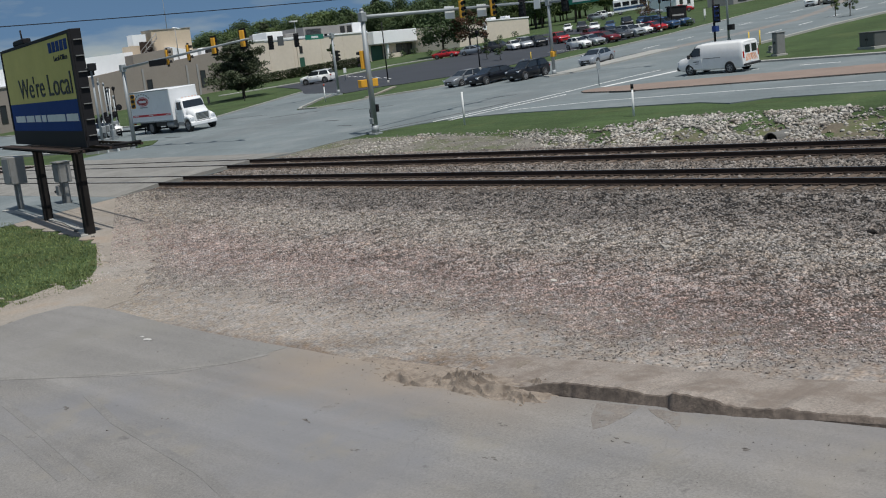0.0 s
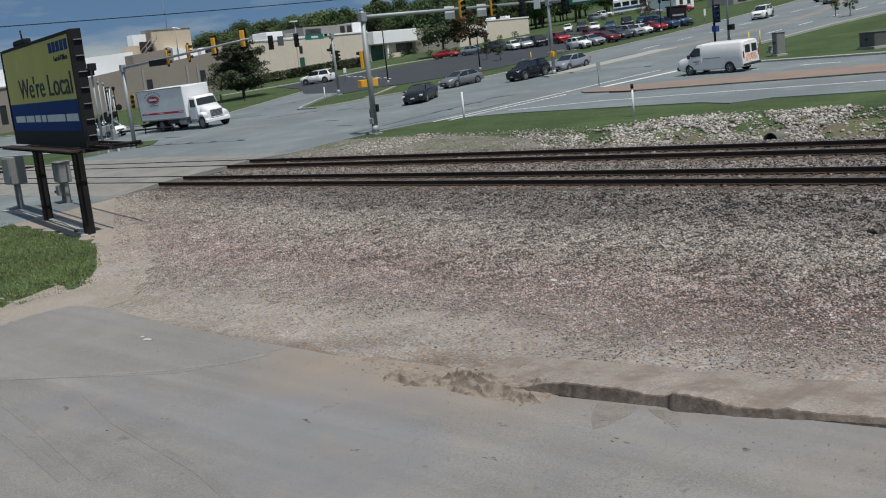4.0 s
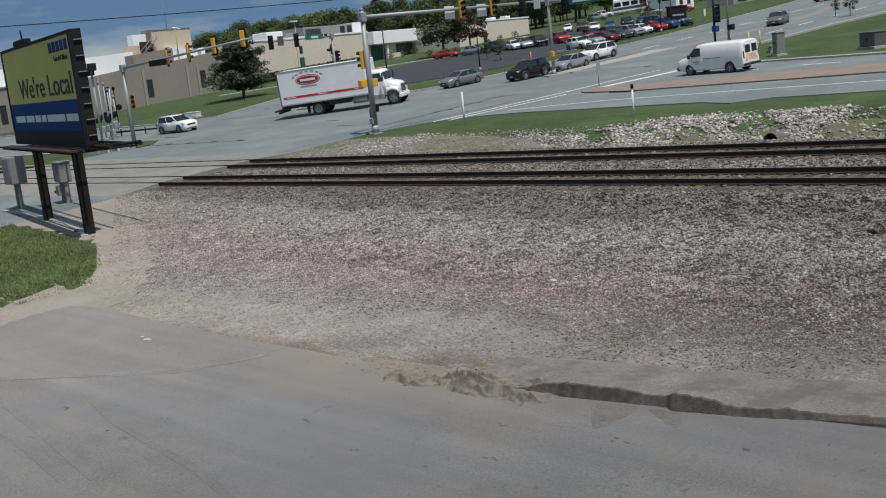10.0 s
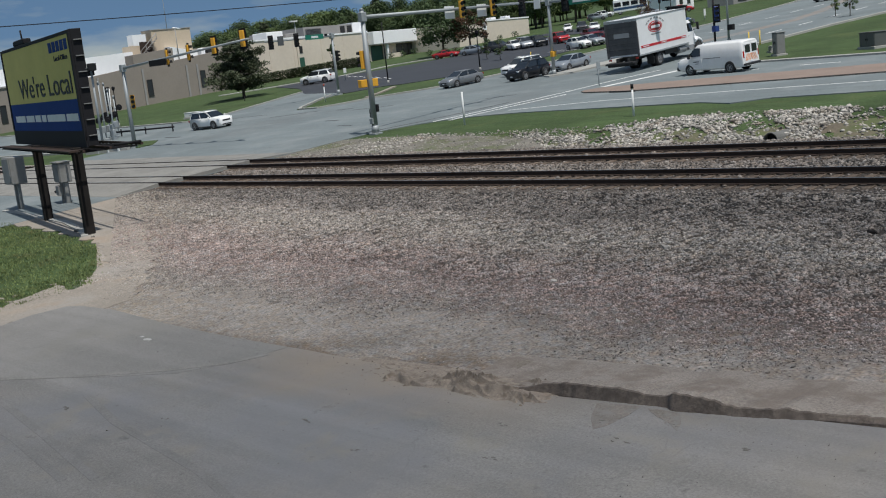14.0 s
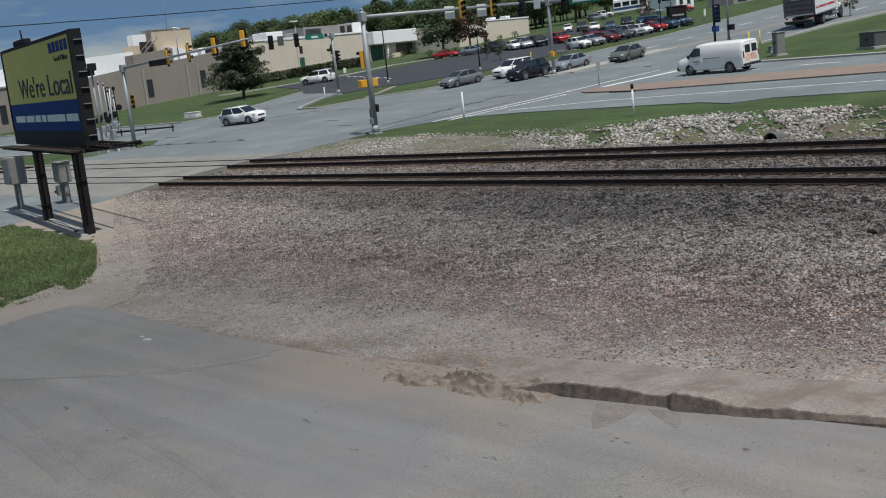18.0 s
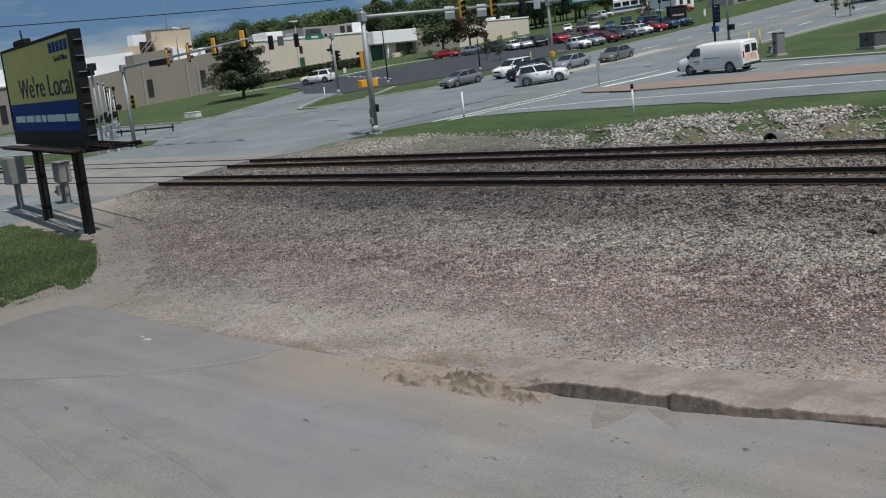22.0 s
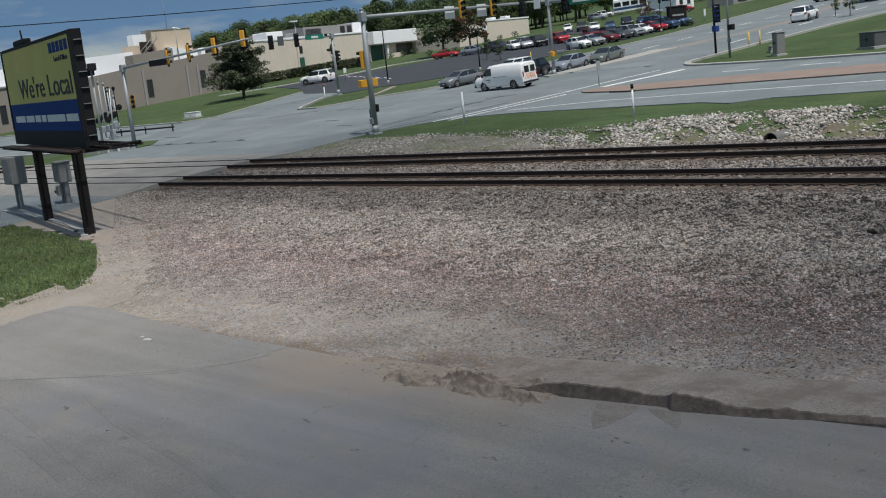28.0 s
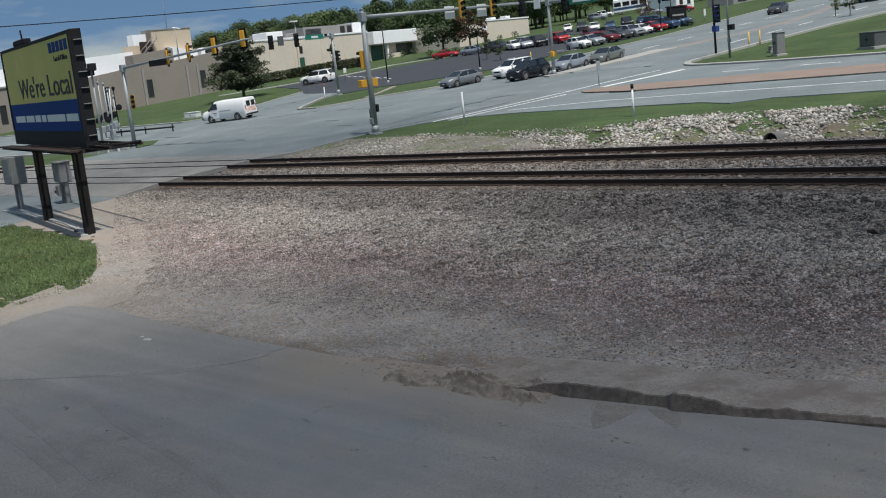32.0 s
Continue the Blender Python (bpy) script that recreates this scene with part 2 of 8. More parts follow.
def arc(cx, cy, r, a0, a1, n=8):
    return [(cx + r * math.cos(radians(a0 + (a1 - a0) * i / n)), cy + r * math.sin(radians(a0 + (a1 - a0) * i / n))) for i in range(n + 1)]


# ================= land =================
def smooth(a, b, x):
    t = min(1.0, max(0.0, (x - a) / (b - a)))
    return t * t * (3 - 2 * t)


def ditch(x, y):
    """Depth of the drain between the far track and the street."""
    along = smooth(-43, -30, x)
    prof = smooth(35.2, 36.6, y) * (1 - smooth(37.6, 43.6, y))
    return -1.05 * along * prof


def lines(lo, hi, fine_lo, fine_hi, fine, coarse):
    out, x = [], lo
    while x < hi:
        out.append(x)
        x += fine if fine_lo <= x < fine_hi else coarse
    return out + [hi]


xs = [-1800, -1200, -800, -560, -420, -340, -290, -250] + lines(-220, 60, -60, 10, 1.6, 8) + [90, 140, 220, 400, 800, 1500]
ys = [-1500, -800, -400, -200, -100, -50] + lines(-30, 190, 12, 46, 0.55, 4) + [205, 225, 250, 290, 350, 450, 600, 900, 1500, 2400]
bm = bmesh.new()
grid = [[bm.verts.new((x, y, gz(x, y) + ditch(x, y) - 0.03 + (0.05 * noise.noise((x * 0.22, y * 0.22, 0)) if 36.5 < y < 46 and x > -45 else 0.0))) for y in ys] for x in xs]
for i in range(len(xs) - 1):
    for j in range(len(ys) - 1):
        bm.faces.new((grid[i][j], grid[i + 1][j], grid[i + 1][j + 1], grid[i][j + 1]))
ground = tagged(part("ground", bm, M["grass"], smooth=True), "mown green grass verges and open land", "ground", kind="structure")


def flat(name, poly, top, material, label, category, depth=0.2):
    return tagged(part(name, slab(poly, top, depth), material), label, category, kind="structure")


def ragged(poly, step, amp, seed=0):
    """The outline with its edges broken up by uneven steps."""
    out = []
    for k, (a, b) in enumerate(zip(poly, poly[1:] + poly[:1])):
        d = Vector(b) - Vector(a)
        m = max(1, int(d.length / step))
        nrm = Vector((-d.y, d.x)).normalized()
        for i in range(m):
            p = Vector(a) + d * (i / m)
            w = noise.noise((p.x * 0.9, p.y * 0.9, seed)) + 0.6 * noise.noise((p.x * 2.7, p.y * 2.7, seed + 3))
            out.append(tuple(p + nrm * amp * w * (1.0 if m > 1 else 0.4)))
    return out


# --- streets: one concrete sheet for the junction and its four arms
STREET = ([(-50, 20), (-49.9, 40.5)] + arc(-43.5, 41.5, 6.6, 180, 95, 6)[1:] + [(-42, 48.3), (-29.5, 47.7), (-27.2, 46.7), (-25.6, 47.7), (60, 48.4), (60, 63.0), (-26, 63.2), (-36, 65.0), (-40, 66.2)]
          + arc(-39.6, 70.6, 4.4, 265, 185, 5) + [(-43.9, 80), (-43.4, 92), (-42.2, 101), (-43.5, 112), (-48, 126), (-55, 150), (-66, 185), (-84, 185), (-74.5, 150), (-72.5, 138), (-70.2, 120), (-68.2, 104), (-68.0, 90), (-67.9, 82), (-67.6, 76), (-67.8, 71.5), (-69.4, 67.6)]
          + [(-73.0, 64.2), (-73.9, 61.2), (-75.2, 59.5), (-78.2, 59.6), (-79.9, 61.1), (-81.4, 63.1), (-84.6, 67.0), (-86.6, 72.2), (-96.0, 77.0), (-101.4, 79.0), (-93.4, 64.6), (-90.4, 59.2), (-92.7, 56.6), (-106.5, 56.5), (-120, 57.2), (-240, 55), (-240, 36), (-120, 40), (-82, 41.4), (-77.5, 40.5), (-77, 20)])
road = flat("road", STREET, 0.02, M["concrete_road"], "pale worn concrete street junction with tar lines", "road", depth=0.3)
flat("road_south", [(-77, 19.99), (-50, 19.99), (-49, -60), (-80, -60)], 0.018, M["concrete_road"], "pale concrete street on the near side of the crossing", "road")

# --- car park behind the grass island
CARPARK = [(-103.6, 80.1), (-98.0, 76.0), (-89.0, 73.2), (-85.8, 71.9), (-84.2, 75.6), (-81.5, 75.9), (-77.7, 79.4), (-75.0, 84.0), (-76.4, 97.5), (-74.8, 106), (-75.2, 113.5), (-80, 121), (-96, 124), (-112, 137), (-118, 132), (-110, 113.5), (-113.5, 104), (-121, 97), (-124, 91.5), (-109, 84)]
flat("car_park", CARPARK, 0.03, M["asphalt_dark"], "dark asphalt car park with white bay lines", "car park")
flat("upper_car_park", [(-88, 127), (-78.5, 117.5), (-76.5, 124), (-84, 136), (-104, 142), (-118, 152), (-124, 146), (-104, 134)], 0.03, M["asphalt_dark"], "dark asphalt upper car park on the grass slope", "car park")

# --- near lot
LOT = [(-28.6, 13.3), (-29.3, 12.2), (-29.1, 11.0), (-31, 6), (-34, -30), (40, -30), (40, 14.6), (2, 14.0), (-5.6, 13.7), (-7.2, 13.5), (-9.0, 13.22), (-10.3, 13.0), (-12.2, 12.75), (-14, 12.9), (-17.7, 13.0), (-20.7, 13.0), (-23.5, 13.1), (-26.8, 13.4)]
flat("lot", LOT, 0.05, M["asphalt_lot"], "old grey patched asphalt lot with dusty stains", "pavement", depth=0.3)

M["asphalt_patch"] = mat("grey_asphalt_overlay", (0.220, 0.210, 0.198), 0.9, vary=0.10, scale=0.5, fine=(26, 0.2), bump=0.35, bump_scale=60, streak=(0.07, 1.9),
                         stain=[((0.222, 0.210, 0.187), 0.35, 0.5, 0.7, 0.7), ((0.248, 0.218, 0.181), 0.5, 0.6, 0.75, 0.6), ((0.113, 0.108, 0.105), 2.2, 0.66, 0.74, 0.5)])
# smoother grey overlay along the far edge of the lot
flat("lot_overlay", [(-29.0, 13.12), (-29.3, 12.2), (-29.15, 11.0), (-30.3, 6.2), (-27.0, 7.4), (-23.85, 8.96), (-20.96, 10.2), (-19.6, 10.9), (-18.9, 11.7), (-18.6, 12.4), (-18.4, 12.97), (-20.7, 12.98), (-23.5, 13.08), (-26.8, 13.38), (-28.5, 13.28)], 0.054, M["asphalt_patch"], "smooth grey asphalt overlay at the edge of the lot", "pavement", depth=0.1)

M["seam"] = mat("pale_dust_seam", (0.226, 0.215, 0.200), 0.95, vary=0.15, scale=1.5, fine=(20, 0.2))
tagged(part("dust_seam", strip([(-26.5, 7.66), (-23.81, 9.0), (-21.67, 10.0), (-19.93, 11.0), (-18.9, 11.8), (-18.45, 12.5)], 0.15, 0.0585, 0.03), M["seam"]), "pale dusty seam along the asphalt overlay", "stain", kind="structure")
M["tyre_trace"] = mat("faint_tyre_trace", (0.198, 0.19, 0.182), 0.9, vary=0.12, scale=0.8, fine=(26, 0.2))
for trace in ([(-24.5, 8.6), (-22.3, 8.3), (-19.0, 7.75), (-16.0, 7.2)], [(-21.5, 7.55), (-19.6, 7.4), (-16.5, 6.9)], [(-20.3, 9.3), (-18.2, 8.76), (-14.4, 8.2), (-11.8, 7.5)]):
    tagged(part("tyre_trace", strip(trace, 0.16, 0.0545, 0.02), M["tyre_trace"]), "faint dark tyre trace across the lot", "stain", kind="structure")
# brown wash of soil fanned out below the bank
M["soil_wash"] = mat("brown_soil_wash", (0.202, 0.178, 0.158), 0.95, vary=0.15, scale=2.5, fine=(24, 0.25), bump=0.3, bump_scale=50, stain=[((0.214, 0.204, 0.192), 4.0, 0.47, 0.64, 0.85)])
for k, fan in enumerate(([(-10.2, 12.92), (-9.45, 13.06), (-9.42, 12.62), (-9.5, 12.2), (-9.62, 12.0), (-9.86, 12.3)], [(-9.3, 13.02), (-8.75, 13.05), (-8.55, 12.75), (-8.42, 12.46), (-8.75, 12.72)])):
    flat("soil_wash", ragged(fan, 0.05, 0.05, 5 + k), 0.0535, M["soil_wash"], "brown soil washed onto the lot below the bank", "stain", depth=0.02)
# worn footpath over the grass strip before the car park
tagged(part("footpath", strip([(-75.2, 65.5), (-76.9, 68.6), (-80.2, 73.6)], 0.5, 0.085, 0.2), M["dirt"]), "narrow worn dirt footpath over the grass strip", "path", kind="structure")
# small grass island beside the crossing, with a pale kerb
flat("verge_island", [(-81.08, 43.91), (-82.2, 45.5), (-78.57, 45.5), (-75.83, 43.4), (-75.75, 42.1), (-78.5, 42.6)], 0.06, M["grass"], "small mown grass island beside the level crossing", "ground")
tagged(part("kerb", strip([(-80.6, 40.3), (-79.45, 40.55), (-77.76, 41.0), (-76.3, 41.55)], 0.35, 0.22, 0.4), M["kerb"]), "pale broken kerb at the grass island", "kerb", kind="structure")

# --- stone median, kerbs, markings
MED = [(-43.2, 55.9), (-42.6, 55.4), (-38.7, 54.4), (-28, 54.2), (40, 54.0), (40, 57.4), (-24, 57.9), (-33, 57.8), (-38, 57.6), (-42.6, 57.2), (-43.3, 56.6)]
median = flat("median", MED, 0.10, M["pavers"], "raised traffic median paved in red brick", "median")
tagged(part("median_kerb", slab(MED, 0.09, 0.3), M["kerb"]), "pale concrete kerb round the median", "kerb", kind="structure")


def kerb(pts, label="pale concrete kerb along the street", top=0.13, width=0.3):
    return tagged(part("kerb", strip(pts, width, top, 0.3), M["kerb"]), label, "kerb", kind="structure")


kerb([(60, 63.2), (-26, 63.35), (-36, 65.2), (-39.8, 66.4)] + arc(-39.4, 70.8, 4.4, 265, 185, 6) + [(-43.7, 80), (-43.2, 92), (-42.0, 101), (-43.3, 112), (-47.8, 126), (-54.8, 150)], width=0.5)
kerb([(-74.7, 150), (-72.7, 138), (-70.4, 120), (-68.4, 104), (-68.2, 90), (-68.1, 82), (-67.8, 76), (-68.0, 71.6), (-69.6, 67.8), (-73.2, 64.4), (-74.1, 61.4), (-75.4, 59.8), (-78.1, 59.9), (-79.7, 61.3), (-81.2, 63.3), (-84.4, 67.2), (-87.0, 70.9)])
kerb([(-101.2, 78.2), (-93.6, 64.7), (-90.6, 59.3), (-92.8, 56.8), (-106.5, 56.7), (-120, 57.4), (-240, 55.2)])
kerb([(-240, 35.8), (-120, 39.8), (-82, 41.2), (-79, 40.6)])
M["worn_strip"] = mat("worn_brown_strip", (0.235, 0.205, 0.18), 0.9, vary=0.15, scale=0.5, fine=(6, 0.15), stain=[((0.2, 0.21, 0.21), 0.4, 0.45, 0.6, 0.8)])
M["scuffed"] = mat("dark_kerb_concrete", (0.035, 0.034, 0.033), 0.9, vary=0.2, scale=3, fine=(14, 0.2))
tagged(part("kerb_scuff", strip([(-40.05, 54.66), (-38.7, 54.31), (-37.9, 54.29)], 0.14, 0.108, 0.12), M["scuffed"]), "dark piece of kerb at the median nose", "kerb", kind="structure")
# narrow stone-coloured median of the street that climbs away
tagged(part("flush_median", slab([(-56.6, 84.5), (-54.2, 84.0), (-52.6, 95), (-52.4, 104), (-54.4, 114.2), (-60.5, 135), (-61.6, 134.6), (-55.9, 114.0), (-54.2, 104), (-54.6, 95)], 0.028, 0.1), M["worn_strip"]), "flush worn brown strip between the lanes", "median", kind="structure")


def mark(pts, width, label="white painted lane line"):
    return tagged(part("lane_line", strip(pts, width, 0.026, 0.02), M["marking"]), label, "road marking", kind="structure")


mark([(-47.6, 46.6), (-46.6, 50.5), (-45.3, 57), (-44.6, 62.5), (-43.8, 66.0)], 0.2)
mark([(-46.4, 46.8), (-45.4, 51.0), (-44.2, 55.6)], 0.2)
mark([(-43.2, 58.2), (-41.9, 62.4), (-41.2, 64.9)], 0.5, "broad white painted stop line")
mark([(-44.0, 49.6), (-38, 51.0), (-30, 51.2), (30, 51.2)], 0.12)
for k in range(9):
    mark([(-36 + 5.2 * k, 61.2), (-33.4 + 5.2 * k, 61.0)], 0.14)
for k in range(7):
    mark([(-60.2 - 0.25 * k, 88 + 6.5 * k), (-60.3 - 0.25 * k, 91 + 6.5 * k)], 0.2)
for k in range(7):
    mark([(-48.6 - 0.1 * k * k * 0.3, 84 + 6.5 * k), (-48.7 - 0.1 * k * k * 0.3, 87 + 6.5 * k)], 0.2)
M["tar"] = mat("tar_joint", (0.038, 0.037, 0.037), 0.7, vary=0.2, scale=3)
for pts in ([(-50.5, 43.5), (-48.6, 48.5), (-47.4, 53.5)], [(-58, 47.5), (-56.2, 47.3)], [(-63, 50.6), (-61.4, 50.4)], [(-66.5, 56.2), (-62.8, 57.3)], [(-69.4, 57.0), (-67.8, 57.4)], [(-80, 47.0), (-77.2, 46.8)], [(-76.6, 55.4), (-72.4, 57.6)], [(-86, 56.8), (-80.4, 57.8)], [(-52.5, 56.8), (-50.4, 57.8)], [(-58.2, 80), (-57.6, 86)]):
    tagged(part("tar_joint", strip(pts, 0.22, 0.024, 0.02), M["tar"]), "dark tar-sealed joint in the concrete", "road joint", kind="structure")
tagged(part("footpath", strip([(-131.5, 87.0), (-128.1, 89.6), (-123.5, 95.3), (-119.4, 99.0), (-119.6, 104.4), (-120.6, 111.0), (-116.5, 114.2), (-113.9, 115.0)], 1.3, 0.07, 0.2), M["kerb"]), "pale concrete footpath along the car park", "pavement", kind="structure")
# bay lines
for k in range(11):
    y = 98.2 + 1.35 * k
    tagged(part("bay_line", strip([(-75.6 - 0.02 * k, y), (-80.6, y + 0.4)], 0.12, 0.036, 0.02), M["marking"]), "white parking bay line", "road marking", kind="structure")
for k in range(6):
    tagged(part("bay_line", strip([(-92.5 - 4.0 * k, 84.5 + 2.2 * k), (-97.0 - 4.0 * k, 87.5 + 2.2 * k)], 0.12, 0.036, 0.02), M["marking"]), "white parking bay line", "road marking", kind="structure")

# ================= gravel and tracks =================
def ballast_material(name, stops, lo, hi, dusty=None, grain=(9, 0.4), handful=(0.80, 1.16)):
    m = bpy.data.materials.new(name)
    m.use_nodes = True
    n, l = m.node_tree.nodes, m.node_tree.links
    b = n["Principled BSDF"]
    b.inputs["Roughness"].default_value = 0.95
    b.inputs["Specular IOR Level"].default_value = 0.2
    pos = n.new("ShaderNodeNewGeometry").outputs["Position"]
    sep = n.new("ShaderNodeSeparateXYZ")
    l.new(pos, sep.inputs[0])

    def noise_at(sc, d=4):
        t = n.new("ShaderNodeTexNoise")
        t.inputs["Scale"].default_value, t.inputs["Detail"].default_value = sc, d
        l.new(pos, t.inputs["Vector"])
        return t.outputs["Fac"]

    def math_(op, a, c):
        x = n.new("ShaderNodeMath")
        x.operation = op
        for k, v in ((0, a), (1, c)):
            if isinstance(v, (int, float)):
                x.inputs[k].default_value = v
            else:
                l.new(v, x.inputs[k])
        return x.outputs[0]

    wob = math_("MULTIPLY", math_("SUBTRACT", noise_at(0.3), 0.5), 3.2)
    yy = math_("ADD", math_("ADD", sep.outputs["Y"], wob), math_("MULTIPLY", math_("ADD", sep.outputs["X"], 14.0), 0.06))
    ramp = n.new("ShaderNodeValToRGB")
    r = n.new("ShaderNodeMapRange")
    r.inputs["From Min"].default_value, r.inputs["From Max"].default_value = 12.0, 36.0
    l.new(yy, r.inputs["Value"])
    l.new(r.outputs[0], ramp.inputs["Fac"])
    e = ramp.color_ramp.elements
    e[0].position, e[0].color = 0.0, (*stops[0][1], 1)
    e[1].position, e[1].color = 1.0, (*stops[-1][1], 1)
    for p, c in stops[1:-1]:
        q = e.new(p)
        q.color = (*c, 1)
    hs = n.new("ShaderNodeHueSaturation")
    base = ramp.outputs["Color"]
    if dusty:
        # thinner, dustier gravel towards the street
        rim = math_("ADD", math_("ADD", sep.outputs["X"], math_("MULTIPLY", sep.outputs["Y"], 1.45)), wob)
        fr = n.new("ShaderNodeMapRange")
        fr.inputs["From Min"].default_value, fr.inputs["From Max"].default_value = -6.8, -3.6
        fr.inputs["To Min"].default_value, fr.inputs["To Max"].default_value = 1.0, 0.0
        l.new(rim, fr.inputs["Value"])
        mx = n.new("ShaderNodeMix")
        mx.data_type = "RGBA"
        l.new(fr.outputs[0], mx.inputs["Factor"])
        l.new(base, mx.inputs[6])
        mx.inputs[7].default_value = (*dusty, 1)
        base = mx.outputs[2]
        # brown soil washed over the dust along the lot edge
        wash = n.new("ShaderNodeMapRange")
        wash.inputs["From Min"].default_value, wash.inputs["From Max"].default_value = 0.42, 0.56
        wash.inputs["To Min"].default_value, wash.inputs["To Max"].default_value = 0.0, 0.8
        mp = n.new("ShaderNodeMapping")
        mp.inputs["Scale"].default_value = (0.45, 1.3, 1)
        l.new(pos, mp.inputs["Vector"])
        wn = n.new("ShaderNodeTexNoise")
        wn.inputs["Scale"].default_value, wn.inputs["Detail"].default_value = 1.3, 6
        l.new(mp.outputs["Vector"], wn.inputs["Vector"])
        l.new(wn.outputs["Fac"], wash.inputs["Value"])
        reach = n.new("ShaderNodeMapRange")
        reach.inputs["From Min"].default_value, reach.inputs["From Max"].default_value = 14.0, 15.1
        reach.inputs["To Min"].default_value, reach.inputs["To Max"].default_value = 1.0, 0.0
        l.new(math_("SUBTRACT", math_("SUBTRACT", sep.outputs["Y"], math_("MULTIPLY", math_("ADD", sep.outputs["X"], 10.0), 0.11)), math_("MULTIPLY", wob, 0.3)), reach.inputs["Value"])
        mw = n.new("ShaderNodeMix")
        mw.data_type = "RGBA"
        l.new(math_("MULTIPLY", wash.outputs[0], reach.outputs[0]), mw.inputs["Factor"])
        l.new(base, mw.inputs[6])
        mw.inputs[7].default_value = (0.186, 0.146, 0.117, 1)
        base = mw.outputs[2]
    l.new(base, hs.inputs["Color"])
    rnd = n.new("ShaderNodeNewGeometry").outputs["Random Per Island"]
    v = n.new("ShaderNodeMapRange")
    v.inputs["To Min"].default_value, v.inputs["To Max"].default_value = lo, hi
    mixv = math_("ADD", math_("MULTIPLY", noise_at(grain[0], 4), grain[1]), math_("MULTIPLY", rnd, 1.0 - grain[1]))
    v.inputs["From Min"].default_value, v.inputs["From Max"].default_value = 0.18, 0.82
    l.new(mixv, v.inputs["Value"])
    l.new(v.outputs[0], hs.inputs["Value"])
    # some stones pinker, some greyer
    sat = n.new("ShaderNodeMapRange")
    sat.inputs["From Min"].default_value, sat.inputs["From Max"].default_value = 0.3, 0.7
    sat.inputs["To Min"].default_value, sat.inputs["To Max"].default_value = 0.45, 1.5
    l.new(noise_at(5, 4), sat.inputs["Value"])
    l.new(sat.outputs[0], hs.inputs["Saturation"])
    # damp and dusty patches
    pt = n.new("ShaderNodeMapRange")
    pt.inputs["From Min"].default_value, pt.inputs["From Max"].default_value = 0.32, 0.68
    pt.inputs["To Min"].default_value, pt.inputs["To Max"].default_value = 0.83, 1.12
    l.new(noise_at(0.75, 5), pt.inputs["Value"])
    # handfuls of darker and paler stone
    hf = n.new("ShaderNodeMapRange")
    hf.inputs["From Min"].default_value, hf.inputs["From Max"].default_value = 0.36, 0.64
    hf.inputs["To Min"].default_value, hf.inputs["To Max"].default_value = handful
    l.new(noise_at(4.2, 3), hf.inputs["Value"])
    h2 = n.new("ShaderNodeHueSaturation")
    l.new(hs.outputs["Color"], h2.inputs["Color"])
    l.new(math_("MULTIPLY", pt.outputs[0], hf.outputs[0]), h2.inputs["Value"])
    l.new(h2.outputs["Color"], b.inputs["Base Color"])
    bp = n.new("ShaderNodeBump")
    bp.inputs["Strength"].default_value, bp.inputs["Distance"].default_value = 0.3, 0.02
    l.new(noise_at(34, 3), bp.inputs["Height"])
    l.new(bp.outputs["Normal"], b.inputs["Normal"])
    return m


# near-black stops under the dense stones paint in the shade of their gaps
M["ballast"] = ballast_material("gap_shaded_stone_bed", ((0.0, (0.300, 0.266, 0.233)), (0.14, (0.295, 0.260, 0.230)), (0.20, (0.235, 0.200, 0.176)), (0.26, (0.110, 0.088, 0.078)), (0.36, (0.082, 0.068, 0.060)), (0.425, (0.092, 0.080, 0.070)), (0.47, (0.088, 0.076, 0.067)), (0.54, (0.032, 0.028, 0.025)), (0.66, (0.026, 0.023, 0.021)), (1.0, (0.05, 0.045, 0.04))), 0.35, 1.6, (0.300, 0.262, 0.222), (17, 1.0), (0.90, 1.08))
M["stone"] = ballast_material("crushed_stone", ((0.0, (0.385, 0.345, 0.312)), (0.13, (0.395, 0.355, 0.323)), (0.19, (0.400, 0.336, 0.308)), (0.25, (0.365, 0.293, 0.268)), (0.32, (0.360, 0.299, 0.270)), (0.38, (0.340, 0.296, 0.263)), (0.43, (0.348, 0.312, 0.278)), (0.47, (0.318, 0.282, 0.252)), (0.52, (0.215, 0.191, 0.175)), (0.6, (0.188, 0.168, 0.154)), (0.66, (0.242, 0.216, 0.196)), (0.70, (0.206, 0.179, 0.159)), (1.0, (0.247, 0.219, 0.196))), 0.40, 1.44)
BED = [(-49.6, 36.2), (-50.0, 27.8), (-47, 24.5), (-42.5, 21.5), (-38.5, 19.0), (-33.5, 16.4), (-30.0, 13.9), (-28.8, 13.2), (-5.0, 12.6), (40, 12.9), (40, 36.2)]
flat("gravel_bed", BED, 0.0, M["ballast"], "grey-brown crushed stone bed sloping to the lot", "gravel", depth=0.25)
flat("track_bed_west", [(-77.2, 36.2), (-77.2, 26.5), (-240, 26), (-240, 36.2)], 0.0, M["ballast"], "grey crushed stone track bed beyond the crossing", "gravel", depth=0.25)
M["tie_dirt"] = mat("rusty_track_dirt", (0.075, 0.06, 0.05), 0.95, vary=0.2, scale=1.2, fine=(16, 0.3), bump=0.6, bump_scale=30)
for y0, y1 in ((27.72, 31.0), (32.15, 35.2)):
    flat("track_dirt", [(-49.9, y0), (30, y0), (30, y1), (-49.9, y1)], 0.006, M["tie_dirt"], "rusty brown dirt and fine stone under the sleepers", "dirt", depth=0.1)


